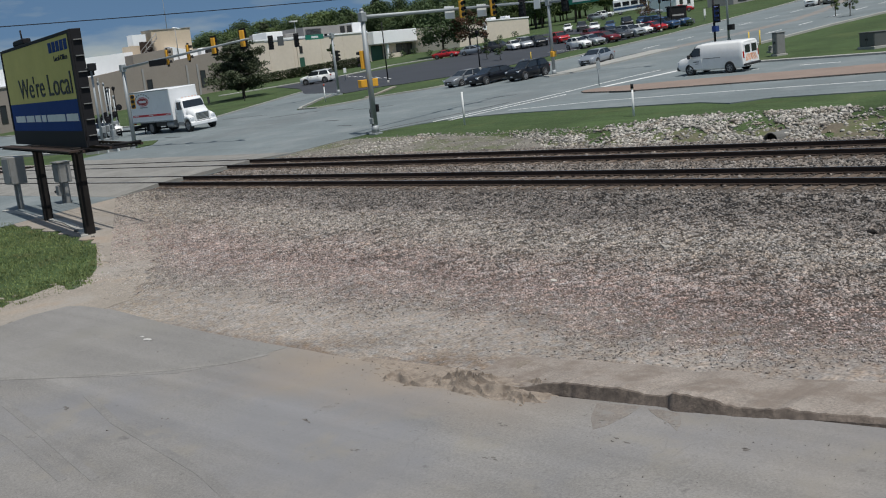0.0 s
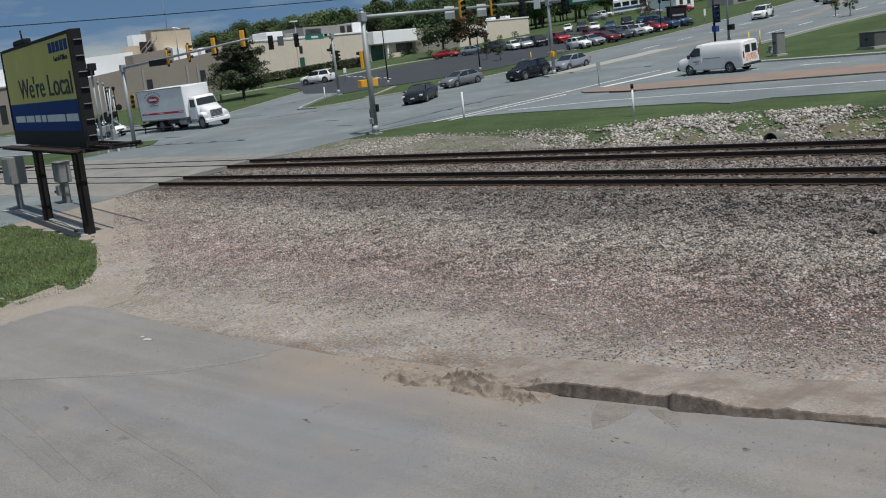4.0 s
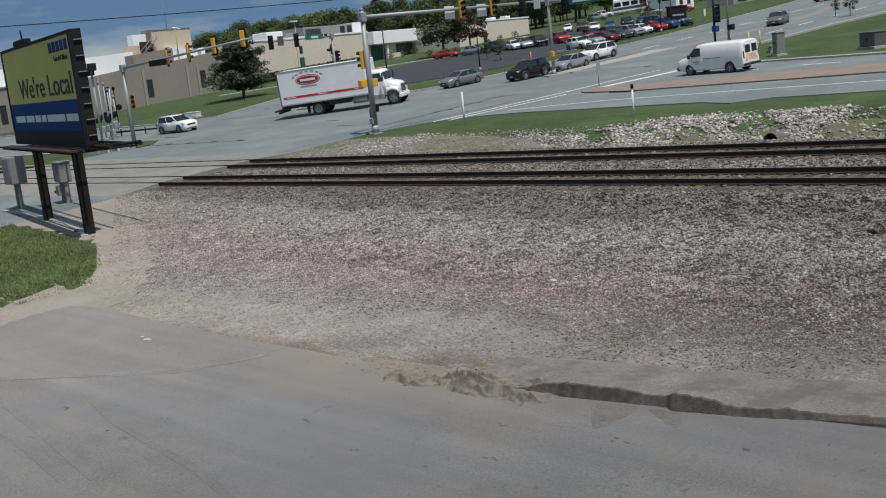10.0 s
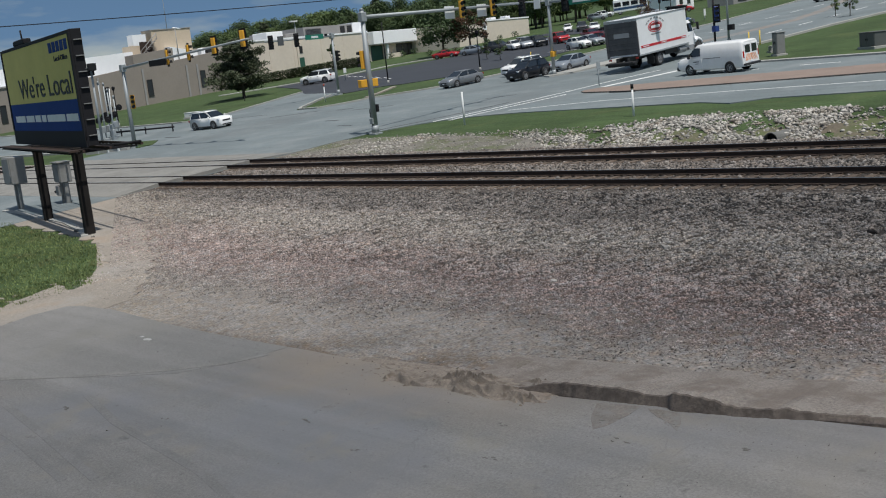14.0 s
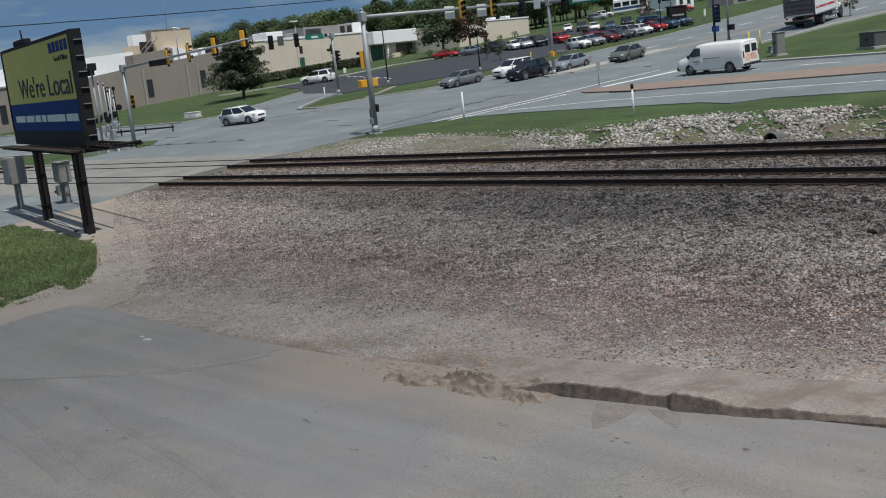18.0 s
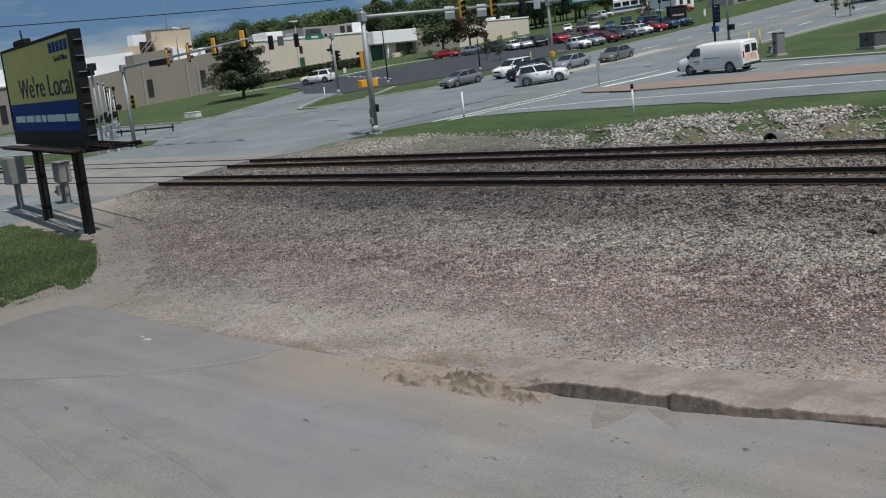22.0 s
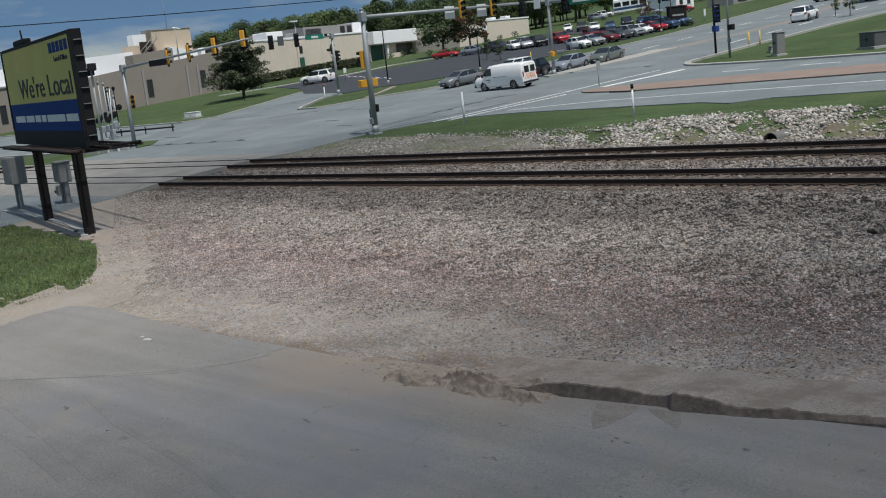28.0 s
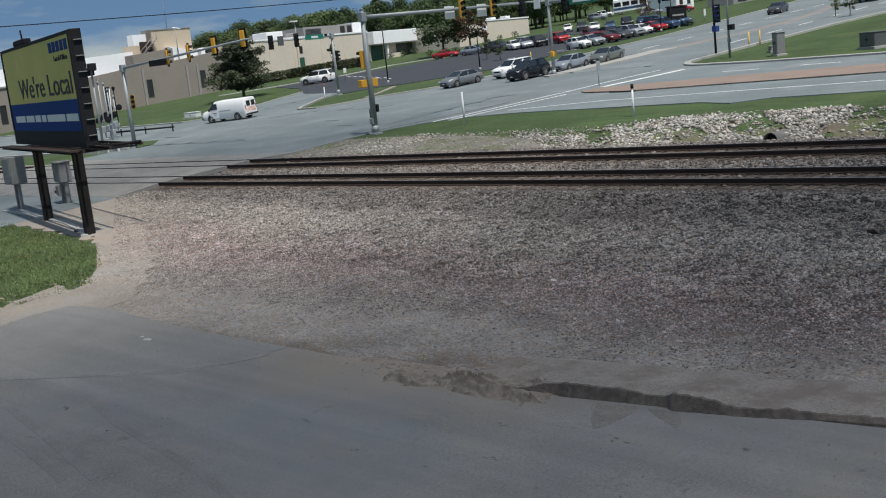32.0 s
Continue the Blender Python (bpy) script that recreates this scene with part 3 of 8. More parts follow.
DIRT = [(-50, 27.9), (-51.5, 20.9), (-43.8, 20.0), (-40.2, 19.3), (-37.0, 18.5), (-35.1, 17.6), (-32.7, 16.3), (-32.0, 15.2), (-31.2, 14.4), (-32.6, 14.6), (-32.2, 13.3), (-32.0, 12.9), (-31.9, 12.2), (-32.2, 8.0), (-29.6, 6.0), (-29.2, 11.2), (-29.2, 12.4), (-27.4, 13.2), (-27.5, 14.3), (-31.0, 17.2), (-36.2, 19.8), (-40.5, 22.2), (-45.6, 25.0)]
flat("dirt", ragged(DIRT, 0.22, 0.42), 0.012, M["dirt"], "bare tan dirt between the grass and the gravel", "dirt", depth=0.2)

RAILS = (28.70, 30.205, 33.01, 34.515)


def rail_bar(x0, x1, y):
    """A flat-bottomed rail with foot, web and head."""
    prof = [(-0.07, 0), (0.07, 0), (0.07, 0.015), (0.012, 0.035), (0.012, 0.13), (0.037, 0.14), (0.037, 0.178), (-0.037, 0.178), (-0.037, 0.14), (-0.012, 0.13), (-0.012, 0.035), (-0.07, 0.015)]
    bm = bmesh.new()
    a = [bm.verts.new((x0, y + p, gz(x0, y) + 0.05 + q)) for p, q in prof]
    b = [bm.verts.new((x1, y + p, gz(x1, y) + 0.05 + q)) for p, q in prof]
    k = len(prof)
    for i in range(k):
        f = bm.faces.new((a[i], a[(i + 1) % k], b[(i + 1) % k], b[i]))
        f.material_index = 1 if i == 6 else 0
    bm.faces.new(a[::-1])
    bm.faces.new(b)
    bmesh.ops.recalc_face_normals(bm, faces=bm.faces[:])
    return bm


tie_mesh = bpy.data.meshes.new("tie")
bm = bx(-0.115, 0.115, -1.32, 1.32, -0.14, 0.045, bevel=0.012)
bm.to_mesh(tie_mesh)
bm.free()
tie_mesh.materials.append(M["tie"])
for name, y0, y1 in (("near_track", RAILS[0], RAILS[1]), ("far_track", RAILS[2], RAILS[3])):
    tr = thing(name, "railway track with rusty rails on weathered wooden sleepers", "railway track", "railway tracks", kind="structure")
    for y in (y0, y1):
        for x0, x1 in ((-240, -49.9), (-49.9, 40)):
            part("rail", rail_bar(x0, x1, y), [M["rail"], M["rail_top"]], tr)
    yc = (y0 + y1) / 2
    x = -49.6
    rnd = random.Random(3)
    k = 0
    pb = bmesh.new()
    while x < 16:
        t = new("tie", tie_mesh)
        t.parent = tr
        t.matrix_world = ground_pose(x, yc + rnd.uniform(-0.06, 0.06), rnd.uniform(-1.2, 1.2), rnd.uniform(-0.01, 0.006))
        for y in (y0, y1):
            box(pb, x - 0.09, x + 0.09, y - 0.17, y + 0.17, gz(x, y) + 0.045, gz(x, y) + 0.065)
        x += 0.53
        k += 1
    part("tie_plates", pb, M["rail"], tr, "rusty steel tie plates")
# crossing panels of concrete between the rails, and ramped ones beside them
M["panel"] = mat("crossing_concrete", (0.225, 0.218, 0.2), 0.9, vary=0.12, scale=0.5, fine=(8, 0.12), stain=[((0.13, 0.12, 0.11), 0.8, 0.5, 0.7, 0.6)])
for y0, y1, t0, t1 in ((26.2, 28.60, 0.03, 0.2), (28.80, 30.10, 0.2, 0.2), (30.31, 32.90, 0.2, 0.2), (33.11, 34.41, 0.2, 0.2), (34.61, 37.4, 0.2, 0.03)):
    for k in range(9):
        x0 = -77 + 3.0 * k
        x1 = x0 + 2.985
        bm = bmesh.new()
        v = [bm.verts.new((x, y, gz(x, y) + z)) for x, y, z in ((x0, y0, -0.2), (x1, y0, -0.2), (x1, y1, -0.2), (x0, y1, -0.2), (x0, y0, t0), (x1, y0, t0), (x1, y1, t1), (x0, y1, t1))]
        for f in ((0, 3, 2, 1), (4, 5, 6, 7), (0, 1, 5, 4), (1, 2, 6, 5), (2, 3, 7, 6), (3, 0, 4, 7)):
            bm.faces.new([v[i] for i in f])
        tagged(part("crossing_panel", bm, M["panel"]), "worn grey concrete level-crossing panel beside the rails", "crossing panel", "level-crossing panels", kind="structure")
# ================= buildings =================
M["tan_wall"] = mat("tan_block_wall", (0.262, 0.230, 0.201), 0.9, vary=0.06, scale=0.3, fine=(3, 0.05), stain=[((0.197, 0.164, 0.139), 0.3, 0.55, 0.75, 0.4)])
M["cream_wall"] = mat("cream_block_wall", (0.644, 0.570, 0.478), 0.9, vary=0.05, scale=0.25, fine=(2.5, 0.05), stain=[((0.552, 0.478, 0.396), 0.5, 0.5, 0.7, 0.4)])
M["grey_wall"] = mat("grey_metal_wall", (0.295, 0.287, 0.279), 0.7, vary=0.06, scale=0.4, fine=(3, 0.05))
M["white_wall"] = mat("white_metal_wall", (0.88, 0.89, 0.90), 0.5, vary=0.03, scale=0.3, fine=(2, 0.02))
M["peach_wall"] = mat("peach_metal_wall", (0.558, 0.459, 0.344), 0.8, vary=0.05, scale=0.4, fine=(2, 0.04))
M["dark_glass"] = mat("dark_window_glass", (0.03, 0.035, 0.04), 0.08, vary=0.1, scale=0.5, spec=0.8)
M["green_door"] = mat("dark_green_door", (0.03, 0.10, 0.07), 0.5, vary=0.1, scale=1)
M["roof_grey"] = mat("roof_membrane", (0.5, 0.5, 0.49), 0.9, vary=0.1, scale=0.3)


def house_box(t, name, x0, x1, y0, y1, z1, material, roof=True, base=None):
    """Four walls and a roof of one block of a building; y runs along its front."""
    z0 = min(gz(x0, y0), gz(x1, y0), gz(x0, y1), gz(x1, y1)) - 0.6 if base is None else base
    th = 0.3
    part("wall", bx(x1 - th, x1, y0, y1, z0, z1), material, t)
    part("wall", bx(x0, x0 + th, y0, y1, z0, z1), material, t)
    part("wall", bx(x0 + th, x1 - th, y0, y0 + th, z0, z1), material, t)
    part("wall", bx(x0 + th, x1 - th, y1 - th, y1, z0, z1), material, t)
    if roof:
        part("roof", bx(x0 + th, x1 - th, y0 + th, y1 - th, z1 - 0.5, z1 - 0.35), M["roof_grey"], t)


def pane(t, x, y0, y1, z0, z1, material=None, frame_mat=None):
    """A window or door on a wall that faces +x: frame and pane, standing slightly proud."""
    f = bmesh.new()
    e = 0.09
    box(f, x - 0.02, x + 0.05, y0 - e, y0, z0 - e, z1 + e)
    box(f, x - 0.02, x + 0.05, y1, y1 + e, z0 - e, z1 + e)
    box(f, x - 0.02, x + 0.05, y0, y1, z1, z1 + e)
    box(f, x - 0.02, x + 0.05, y0, y1, z0 - e, z0)
    w = part("window", f, frame_mat or M["white_wall"], t)
    part("pane", bx(x - 0.01, x + 0.015, y0, y1, z0, z1), material or M["dark_glass"], w)
    return w


wh = thing("warehouse", "long tan block warehouse with a white upper storey and roof penthouse", "building")
house_box(wh, "", -185, -147, 50, 83.1, 8.72, M["tan_wall"])
house_box(wh, "", -185, -147.05, 83.1, 103.2, 9.32, M["tan_wall"])


def raked(x0, x1, y0, y1, z0, za, zb):
    """A block with a level foot whose top rakes from za to zb along y."""
    bm = bmesh.new()
    v = [bm.verts.new(p) for x in (x0, x1) for p in ((x, y0, z0), (x, y1, z0), (x, y1, zb), (x, y0, za))]
    for f in ((0, 1, 2, 3), (7, 6, 5, 4), (0, 4, 5, 1), (1, 5, 6, 2), (2, 6, 7, 3), (3, 7, 4, 0)):
        bm.faces.new([v[i] for i in f])
    bmesh.ops.recalc_face_normals(bm, faces=bm.faces[:])
    return bm


# these tops are raked so their lines fit the camera's view
part("upper_storey", raked(-185, -149.5, 40, 84.6, 8.5, 10.0, 12.07), M["white_wall"], wh, "white metal upper storey")
part("parapet", raked(-148.0, -147.0, 75.0, 83.1, 8.72, 8.74, 9.68), M["tan_wall"], wh, "raked tan parapet")
part("parapet", raked(-150, -147.06, 83.15, 90.0, 9.32, 11.45, 12.02), M["tan_wall"], wh, "tan parapet block")
part("parapet", raked(-148.0, -147.06, 90.0, 103.2, 9.32, 10.1, 11.55), M["tan_wall"], wh, "raked tan parapet")
wd = bmesh.new()
vs = [wd.verts.new(p) for x in (-152.0, -147.9) for p in ((x, 90.1, 9.8), (x, 94.9, 9.8), (x, 94.9, 11.3), (x, 90.1, 12.3))]
for f in ((0, 1, 2, 3), (7, 6, 5, 4), (0, 4, 5, 1), (1, 5, 6, 2), (2, 6, 7, 3), (3, 7, 4, 0)):
    wd.faces.new([vs[q] for q in f])
bmesh.ops.recalc_face_normals(wd, faces=wd.faces[:])
part("roof_unit", wd, M["white_wall"], wh, "white sloping roof unit")
part("penthouse", bx(-152.4, -149.5, 88.2, 95.15, 9.2, 15.0), M["peach_wall"], wh, "peach metal roof penthouse")
part("penthouse_cap", bx(-152.5, -149.4, 88.1, 95.25, 15.0, 15.12), M["grey_wall"], wh)
part("penthouse_side", bx(-152.5, -150, 84.6, 88.1, 9.2, 12.9), M["peach_wall"], wh, "low peach lean-to on the roof")
part("roof_box", bx(-151.6, -150, 85.2, 87.5, 12.92, 14.55), M["white_wall"], wh, "white roof unit")
part("roof_louvre", bx(-149.98, -149.6, 86.2, 88.15, 10.8, 13.4), M["rail"], wh, "rust-brown louvre beside the penthouse")
st = bmesh.new()
for k in range(7):
    box(st, -149.4, -148.6, 85.5 + 0.42 * k, 85.9 + 0.42 * k, 11.1 + 0.36 * k, 11.16 + 0.36 * k)
tube(st, (-148.6, 85.4, 11.9), (-148.6, 88.5, 14.5), 0.06, n=6)
tube(st, (-148.6, 85.4, 11.2), (-148.6, 88.5, 13.8), 0.06, n=6)
for k in range(4):
    tube(st, (-148.6, 85.5 + k, 11.1 + 0.8 * k), (-148.6, 85.5 + k, 12.0 + 0.84 * k), 0.05, n=6)
part("roof_stair", st, M["grey_wall"], wh, "steel roof stair")
part("duct", tube(bmesh.new(), (-147.6, 91.3, 10.0), (-147.6, 91.3, 14.9), 0.07, n=8), M["grey_wall"], wh)
part("duct", tube(bmesh.new(), (-147.6, 92.2, 14.85), (-147.6, 90.9, 15.1), 0.09, n=8), M["white_wall"], wh)
part("aerial", tube(bmesh.new(), (-151, 92.0, 15.0), (-151, 92.0, 21.5), 0.05, 0.03, n=6), M["steel"], wh, "thin roof aerial")
for k in range(3):
    part("roof_fan", bx(-149, -147.9, 95.6 + 1.2 * k, 96.4 + 1.2 * k, 10.5, 11.7 - 0.2 * k, bevel=0.1), M["white_wall"] if k != 1 else M["trim"], wh)
for y in (62.0, 70.5, 77.6, 84.86, 94.35):
    z = gz(-147, y)
    pane(wh, -147.0 + 0.01, y, y + 0.75, z + 1.3, z + 3.6, M["dark_glass"], M["trim"])
for y in (69.8, 76.9, 84.3, 91.95, 93.85, 100.2):
    z = gz(-147, y)
    part("downpipe", bx(-147.0, -146.88, y - 0.17, y + 0.15, z - 0.2, 8.6 if y < 83 else 9.3), M["grey_wall"], wh, "pale grey downpipe")
part("fascia", bx(-146.99, -146.85, 50, 75.0, 8.5, 8.74), M["grey_wall"], wh)

cr = thing("cream_hall", "cream block hall with a green door and roof units", "building")
house_box(cr, "", -180, -147, 103.25, 129.8, 12.15, M["cream_wall"])
part("coping", bx(-147.1, -146.88, 103.25, 129.85, 11.95, 12.2), M["white_wall"], cr)
for y in (108, 113, 119, 124):
    part("wall_joint", bx(-147.0, -146.985, y, y + 0.04, 5.5, 11.9), M["peach_wall"], cr)
part("roof_storey", bx(-165, -149, 117.2, 131.0, 11.8, 13.75), M["grey_wall"], cr, "pale roof storey")
part("roof_storey_end", bx(-160, -148.9, 128.2, 131.2, 11.85, 13.95), M["white_wall"], cr, "white roof storey end")
for y in (125.4, 127.0):
    part("roof_vent", bx(-149.05, -148.9, y, y + 1.0, 12.1, 13.5), M["trim"], cr, "dark louvred vent")
for k in range(6):
    part("louvre", bx(-149.03, -148.92, 117.6, 121.0, 12.3 + 0.2 * k, 12.36 + 0.2 * k), M["trim"], cr)
part("roof_unit", bx(-152, -148, 108.6, 112.0, 12.1, 13.35, bevel=0.08), M["white_wall"], cr, "white roof air unit")
part("roof_unit", bx(-151.5, -148.6, 113.0, 115.2, 12.1, 12.9, bevel=0.08), M["grey_wall"], cr, "grey roof air unit")
part("door_bay", bx(-147.0, -146.8, 113.65, 115.15, 5.3, 11.2), M["cream_wall"], cr, "cream door bay")
part("door", bx(-146.8, -146.72, 113.9, 114.9, 5.4, 8.7), M["green_door"], cr, "dark green door")
part("sign_plate", bx(-146.8, -146.74, 114.1, 114.75, 9.4, 10.6), M["trim"], cr, "dark round-headed plate")

of = thing("office_entrance", "low office with a deep white fascia and glass entrance", "building")
house_box(of, "", -160, -147.02, 130.0, 140.7, 9.9, M["cream_wall"], roof=False)
part("fascia", bx(-155, -145.5, 129.9, 140.65, 9.72, 11.95, bevel=0.05), M["white_wall"], of, "deep white fascia canopy")
part("soffit", bx(-147.0, -145.55, 129.95, 140.6, 9.6, 9.7), M["grey_wall"], of)
for y0, y1, m_ in ((130.4, 133.0, "green_door"), (136.6, 138.0, "dark_glass"), (138.3, 139.4, "dark_glass"), (139.6, 140.5, "dark_glass")):
    pane(of, -147.02, y0, y1, gz(-147, y0) + 0.1, 9.4, M[m_], M["trim"])
part("column", bx(-146.4, -145.9, 133.3, 133.7, 6.4, 9.7), M["white_wall"], of)
part("planter", bx(-146.6, -145.4, 133.8, 136.4, 6.2, 7.9), M["cream_wall"], of, "cream stub wall")

rc = thing("cream_store", "flat-roofed cream store with one tall window", "building")
house_box(rc, "", -160, -135, 140.8, 160.3, 11.85, M["cream_wall"])
part("coping", bx(-135.1, -134.9, 140.7, 160.4, 11.75, 11.98), M["white_wall"], rc)
pane(rc, -135, 147.2, 148.2, gz(-135, 147) - 0.2, 10.0, M["dark_glass"], M["cream_wall"])
part("sign_plate", bx(-135.0, -134.9, 147.1, 148.3, 10.2, 11.5), M["white_wall"], rc)
part("lamp_plate", bx(-134.9, -134.85, 147.4, 148.0, 10.5, 11.1), M["trim"], rc)
for k in range(3):
    part("roof_unit", bx(-142 + 2 * k, -140.6 + 2 * k, 152 + 1.8 * k, 153.4 + 1.8 * k, 11.6, 12.5, bevel=0.1), M["white_wall"], rc)

# far up the hill
fb = thing("blue_store", "low store with blue-framed windows beyond the street", "building")
house_box(fb, "", -101, -96, 168, 192, 13.4, M["grey_wall"])
for k in range(6):
    pane(fb, -96, 169.5 + 3.7 * k, 172.2 + 3.7 * k, gz(-96, 170 + 3.7 * k) + 0.4, 12.2, M["dark_glass"], M["trim"])
fc = thing("white_house", "small white gabled house beyond the trees", "building")
house_box(fc, "", -118, -112, 175.5, 181.5, 13.4, M["white_wall"], roof=False)
g = bmesh.new()
v = [g.verts.new(p) for p in ((-118.4, 175.1, 13.3), (-111.6, 175.1, 13.3), (-111.6, 181.9, 13.3), (-118.4, 181.9, 13.3), (-118.4, 178.5, 15.6), (-111.6, 178.5, 15.6))]
for f in ((0, 1, 5, 4), (2, 3, 4, 5), (1, 2, 5), (3, 0, 4), (0, 3, 2, 1)):
    g.faces.new([v[i] for i in f])
part("gable_roof", g, M["grey_wall"], fc)
for y in (176.5, 179.1):
    pane(fc, -112, y, y + 1.2, 11.0, 12.6)
# ================= trees =================
def leaf_mat(name, c):
    return mat(name, c, 0.8, vary=0.2, scale=0.4, island=0.16, space="object", spec=0.08)


M["leaf"] = leaf_mat("leaf_green", (0.125, 0.168, 0.070))
M["leaf_dark"] = leaf_mat("leaf_dark_green", (0.080, 0.114, 0.056))
M["leaf_red"] = leaf_mat("leaf_bronze", (0.101, 0.060, 0.039))
M["needle"] = leaf_mat("pine_needles", (0.080, 0.095, 0.058))
M["bark"] = mat("bark", (0.086, 0.068, 0.051), 0.95, vary=0.2, scale=3, fine=(12, 0.2), bump=0.5, space="object")


def leaves(bm, centre, radius, count, size, rnd, flat_=0.8, mi=0):
    """Small folded leaf sprays scattered through a clump."""
    c = Vector(centre)
    for _ in range(count):
        while True:
            p = Vector((rnd.uniform(-1, 1), rnd.uniform(-1, 1), rnd.uniform(-1, 1)))
            if 0.15 < p.length < 1:
                break
        p = c + Vector((p.x * radius, p.y * radius, p.z * radius * flat_))
        q = Euler((rnd.uniform(-0.9, 0.9), rnd.uniform(-0.9, 0.9), rnd.uniform(0, 6.28))).to_matrix()
        s = size * rnd.uniform(0.6, 1.4)
        a, b, d, e = (bm.verts.new(p + q @ Vector(w) * s) for w in ((-0.5, 0, 0), (0, -0.32, -0.14), (0.5, 0, 0), (0, 0.32, -0.14)))
        for f in ((a, b, d), (a, d, e)):
            bm.faces.new(f).material_index = mi


def broadleaf(name, h, spread, seed, label, material, clumps=26, per=60, size=0.42, trunk=0.3, m=None, group="trees", second=None):
    rnd = random.Random(seed)
    t = thing(name, label, "tree", group, m)
    bm = bmesh.new()
    tube(bm, (0, 0, -0.2), (rnd.uniform(-0.1, 0.1), 0, h * 0.45), trunk * 0.55, trunk * 0.3, 8)
    tips = []
    for k in range(7):
        a = k * 2.4 + rnd.uniform(-0.4, 0.4)
        z0 = h * rnd.uniform(0.25, 0.45)
        tip = Vector((math.cos(a) * spread * rnd.uniform(0.4, 0.75), math.sin(a) * spread * rnd.uniform(0.4, 0.75), h * rnd.uniform(0.5, 0.85)))
        tube(bm, (0, 0, z0), tip, trunk * 0.22, trunk * 0.07, 6)
        tips.append(tip)
    tube(bm, (0, 0, h * 0.4), (0, 0, h * 0.88), trunk * 0.3, trunk * 0.08, 6)
    part("trunk", bm, M["bark"], t)
    bm, bm2 = bmesh.new(), bmesh.new()
    for k in range(clumps):
        a = rnd.uniform(0, 6.28)
        f = rnd.random()
        z = h * (0.30 + 0.66 * f)
        wide = spread * (0.45 + 0.75 * math.sin(math.pi * min(1, 0.15 + f * 0.85))) * rnd.uniform(0.35, 1.0) * 0.85
        c = (math.cos(a) * wide, math.sin(a) * wide, z)
        r = spread * rnd.uniform(0.22, 0.42)
        leaves(bm2 if second and c[0] > 0 and rnd.random() < 0.6 else bm, c, r, per, size, rnd)
    part("crown", bm, material, t)
    if second:
        part("crown", bm2, second, t, "bronze-red leaf clusters")
    else:
        bm2.free()
    return t


def pine(h, spread, seed, label, m=None, full=0.0):
    rnd = random.Random(seed)
    t = thing("pine_tree", label, "tree", "trees", m)
    bm = bmesh.new()
    tube(bm, (0, 0, -0.2), (0, 0, h * 0.97), 0.2, 0.03, 8)
    boughs = bmesh.new()
    z = h * 0.18
    while z < h * 0.97:
        f = (z / h - 0.14) / 0.83
        reach = spread * (1 - max(f, 0)) ** 0.55 * min(1.0, 0.72 + 1.6 * max(f, 0)) * (0.75 + 0.25 * math.sin(f * 9)) + 0.25 + full * math.sin(math.pi * min(1.0, max(0.0, f)))
        n = rnd.randint(5, 7)
        for k in range(n):
            a = rnd.uniform(0, 6.28)
            r = reach * rnd.uniform(0.6, 1.12)
            tip = Vector((math.cos(a) * r, math.sin(a) * r, z + r * rnd.uniform(-0.05, 0.22)))
            tube(bm, (0, 0, z), tip, 0.045, 0.012, 5, cap=False)
            for q in range(5):
                w = 0.35 + 0.16 * q
                c = Vector((0, 0, z)).lerp(tip, w)
                leaves(boughs, c + Vector((rnd.uniform(-0.2, 0.2), rnd.uniform(-0.2, 0.2), 0.05)), (0.5 + 0.12 * full) * (1.15 - 0.5 * f), 34, 0.28, rnd, 0.6)
        z += h * 0.045 * rnd.uniform(0.7, 1.3)
    part("trunk", bm, M["bark"], t)
    part("crown", boughs, M["needle"], t)
    return t


pine(7.4, 5.0, 5, "dark green spreading pine on the lawn", stand(-114.6, 79.4, 0), full=1.0)
broadleaf("shade_tree", 7.4, 4.2, 11, "large green leafy tree by the car park", M["leaf_dark"], 44, 90, 0.42, 0.4, stand(-119.0, 120.4, 200))
broadleaf("shade_tree", 5.8, 2.9, 13, "bronze-tinged leafy tree before the store", M["leaf_red"], 26, 60, 0.4, 0.35, stand(-114.5, 121.8, 40), second=M["leaf_dark"])
slim = broadleaf("young_tree", 4.4, 0.9, 17, "slim young evergreen by the hall", M["leaf_dark"], 16, 40, 0.3, 0.14, stand(-136.5, 112.6))
broadleaf("young_tree", 2.6, 0.75, 23, "sparse young street tree on the bank", M["leaf_dark"], 14, 60, 0.13, 0.09, stand(-45.8, 101.4))
broadleaf("young_tree", 2.1, 0.6, 24, "sparse young street tree on the bank", M["leaf"], 12, 55, 0.13, 0.08, stand(-48.2, 103.5))
for k, (x, y) in enumerate(((-84.8, 95.0), (-90.5, 99.0), (-96.5, 142.0), (-101.0, 150.0))):
    broadleaf("young_tree", 2.6 + 0.9 * (k > 1), 0.8 + 0.4 * (k > 1), 30 + k, "thin young tree in the car park island", M["leaf_dark"] if k < 2 else M["leaf_red"], 14, 55, 0.14, 0.08, stand(x, y))

# tree line on the horizon: four patterns, repeated at many sizes
far_kinds = [broadleaf("woodland_tree", 12, 4.6, 40 + k, "tall leafy woodland tree beyond the buildings", M["leaf"] if k % 2 else M["leaf_dark"], 52, 105, 0.42, 0.5, stand(-222 - 6 * k, 156 + 10 * k, 60 * k), "woodland trees") for k in range(4)]
conifer = [pine(11, 2.6, 60 + k, "tall dark conifer in the far tree line", stand(-205, 150 + 9 * k)) for k in range(2)]
rnd = random.Random(8)


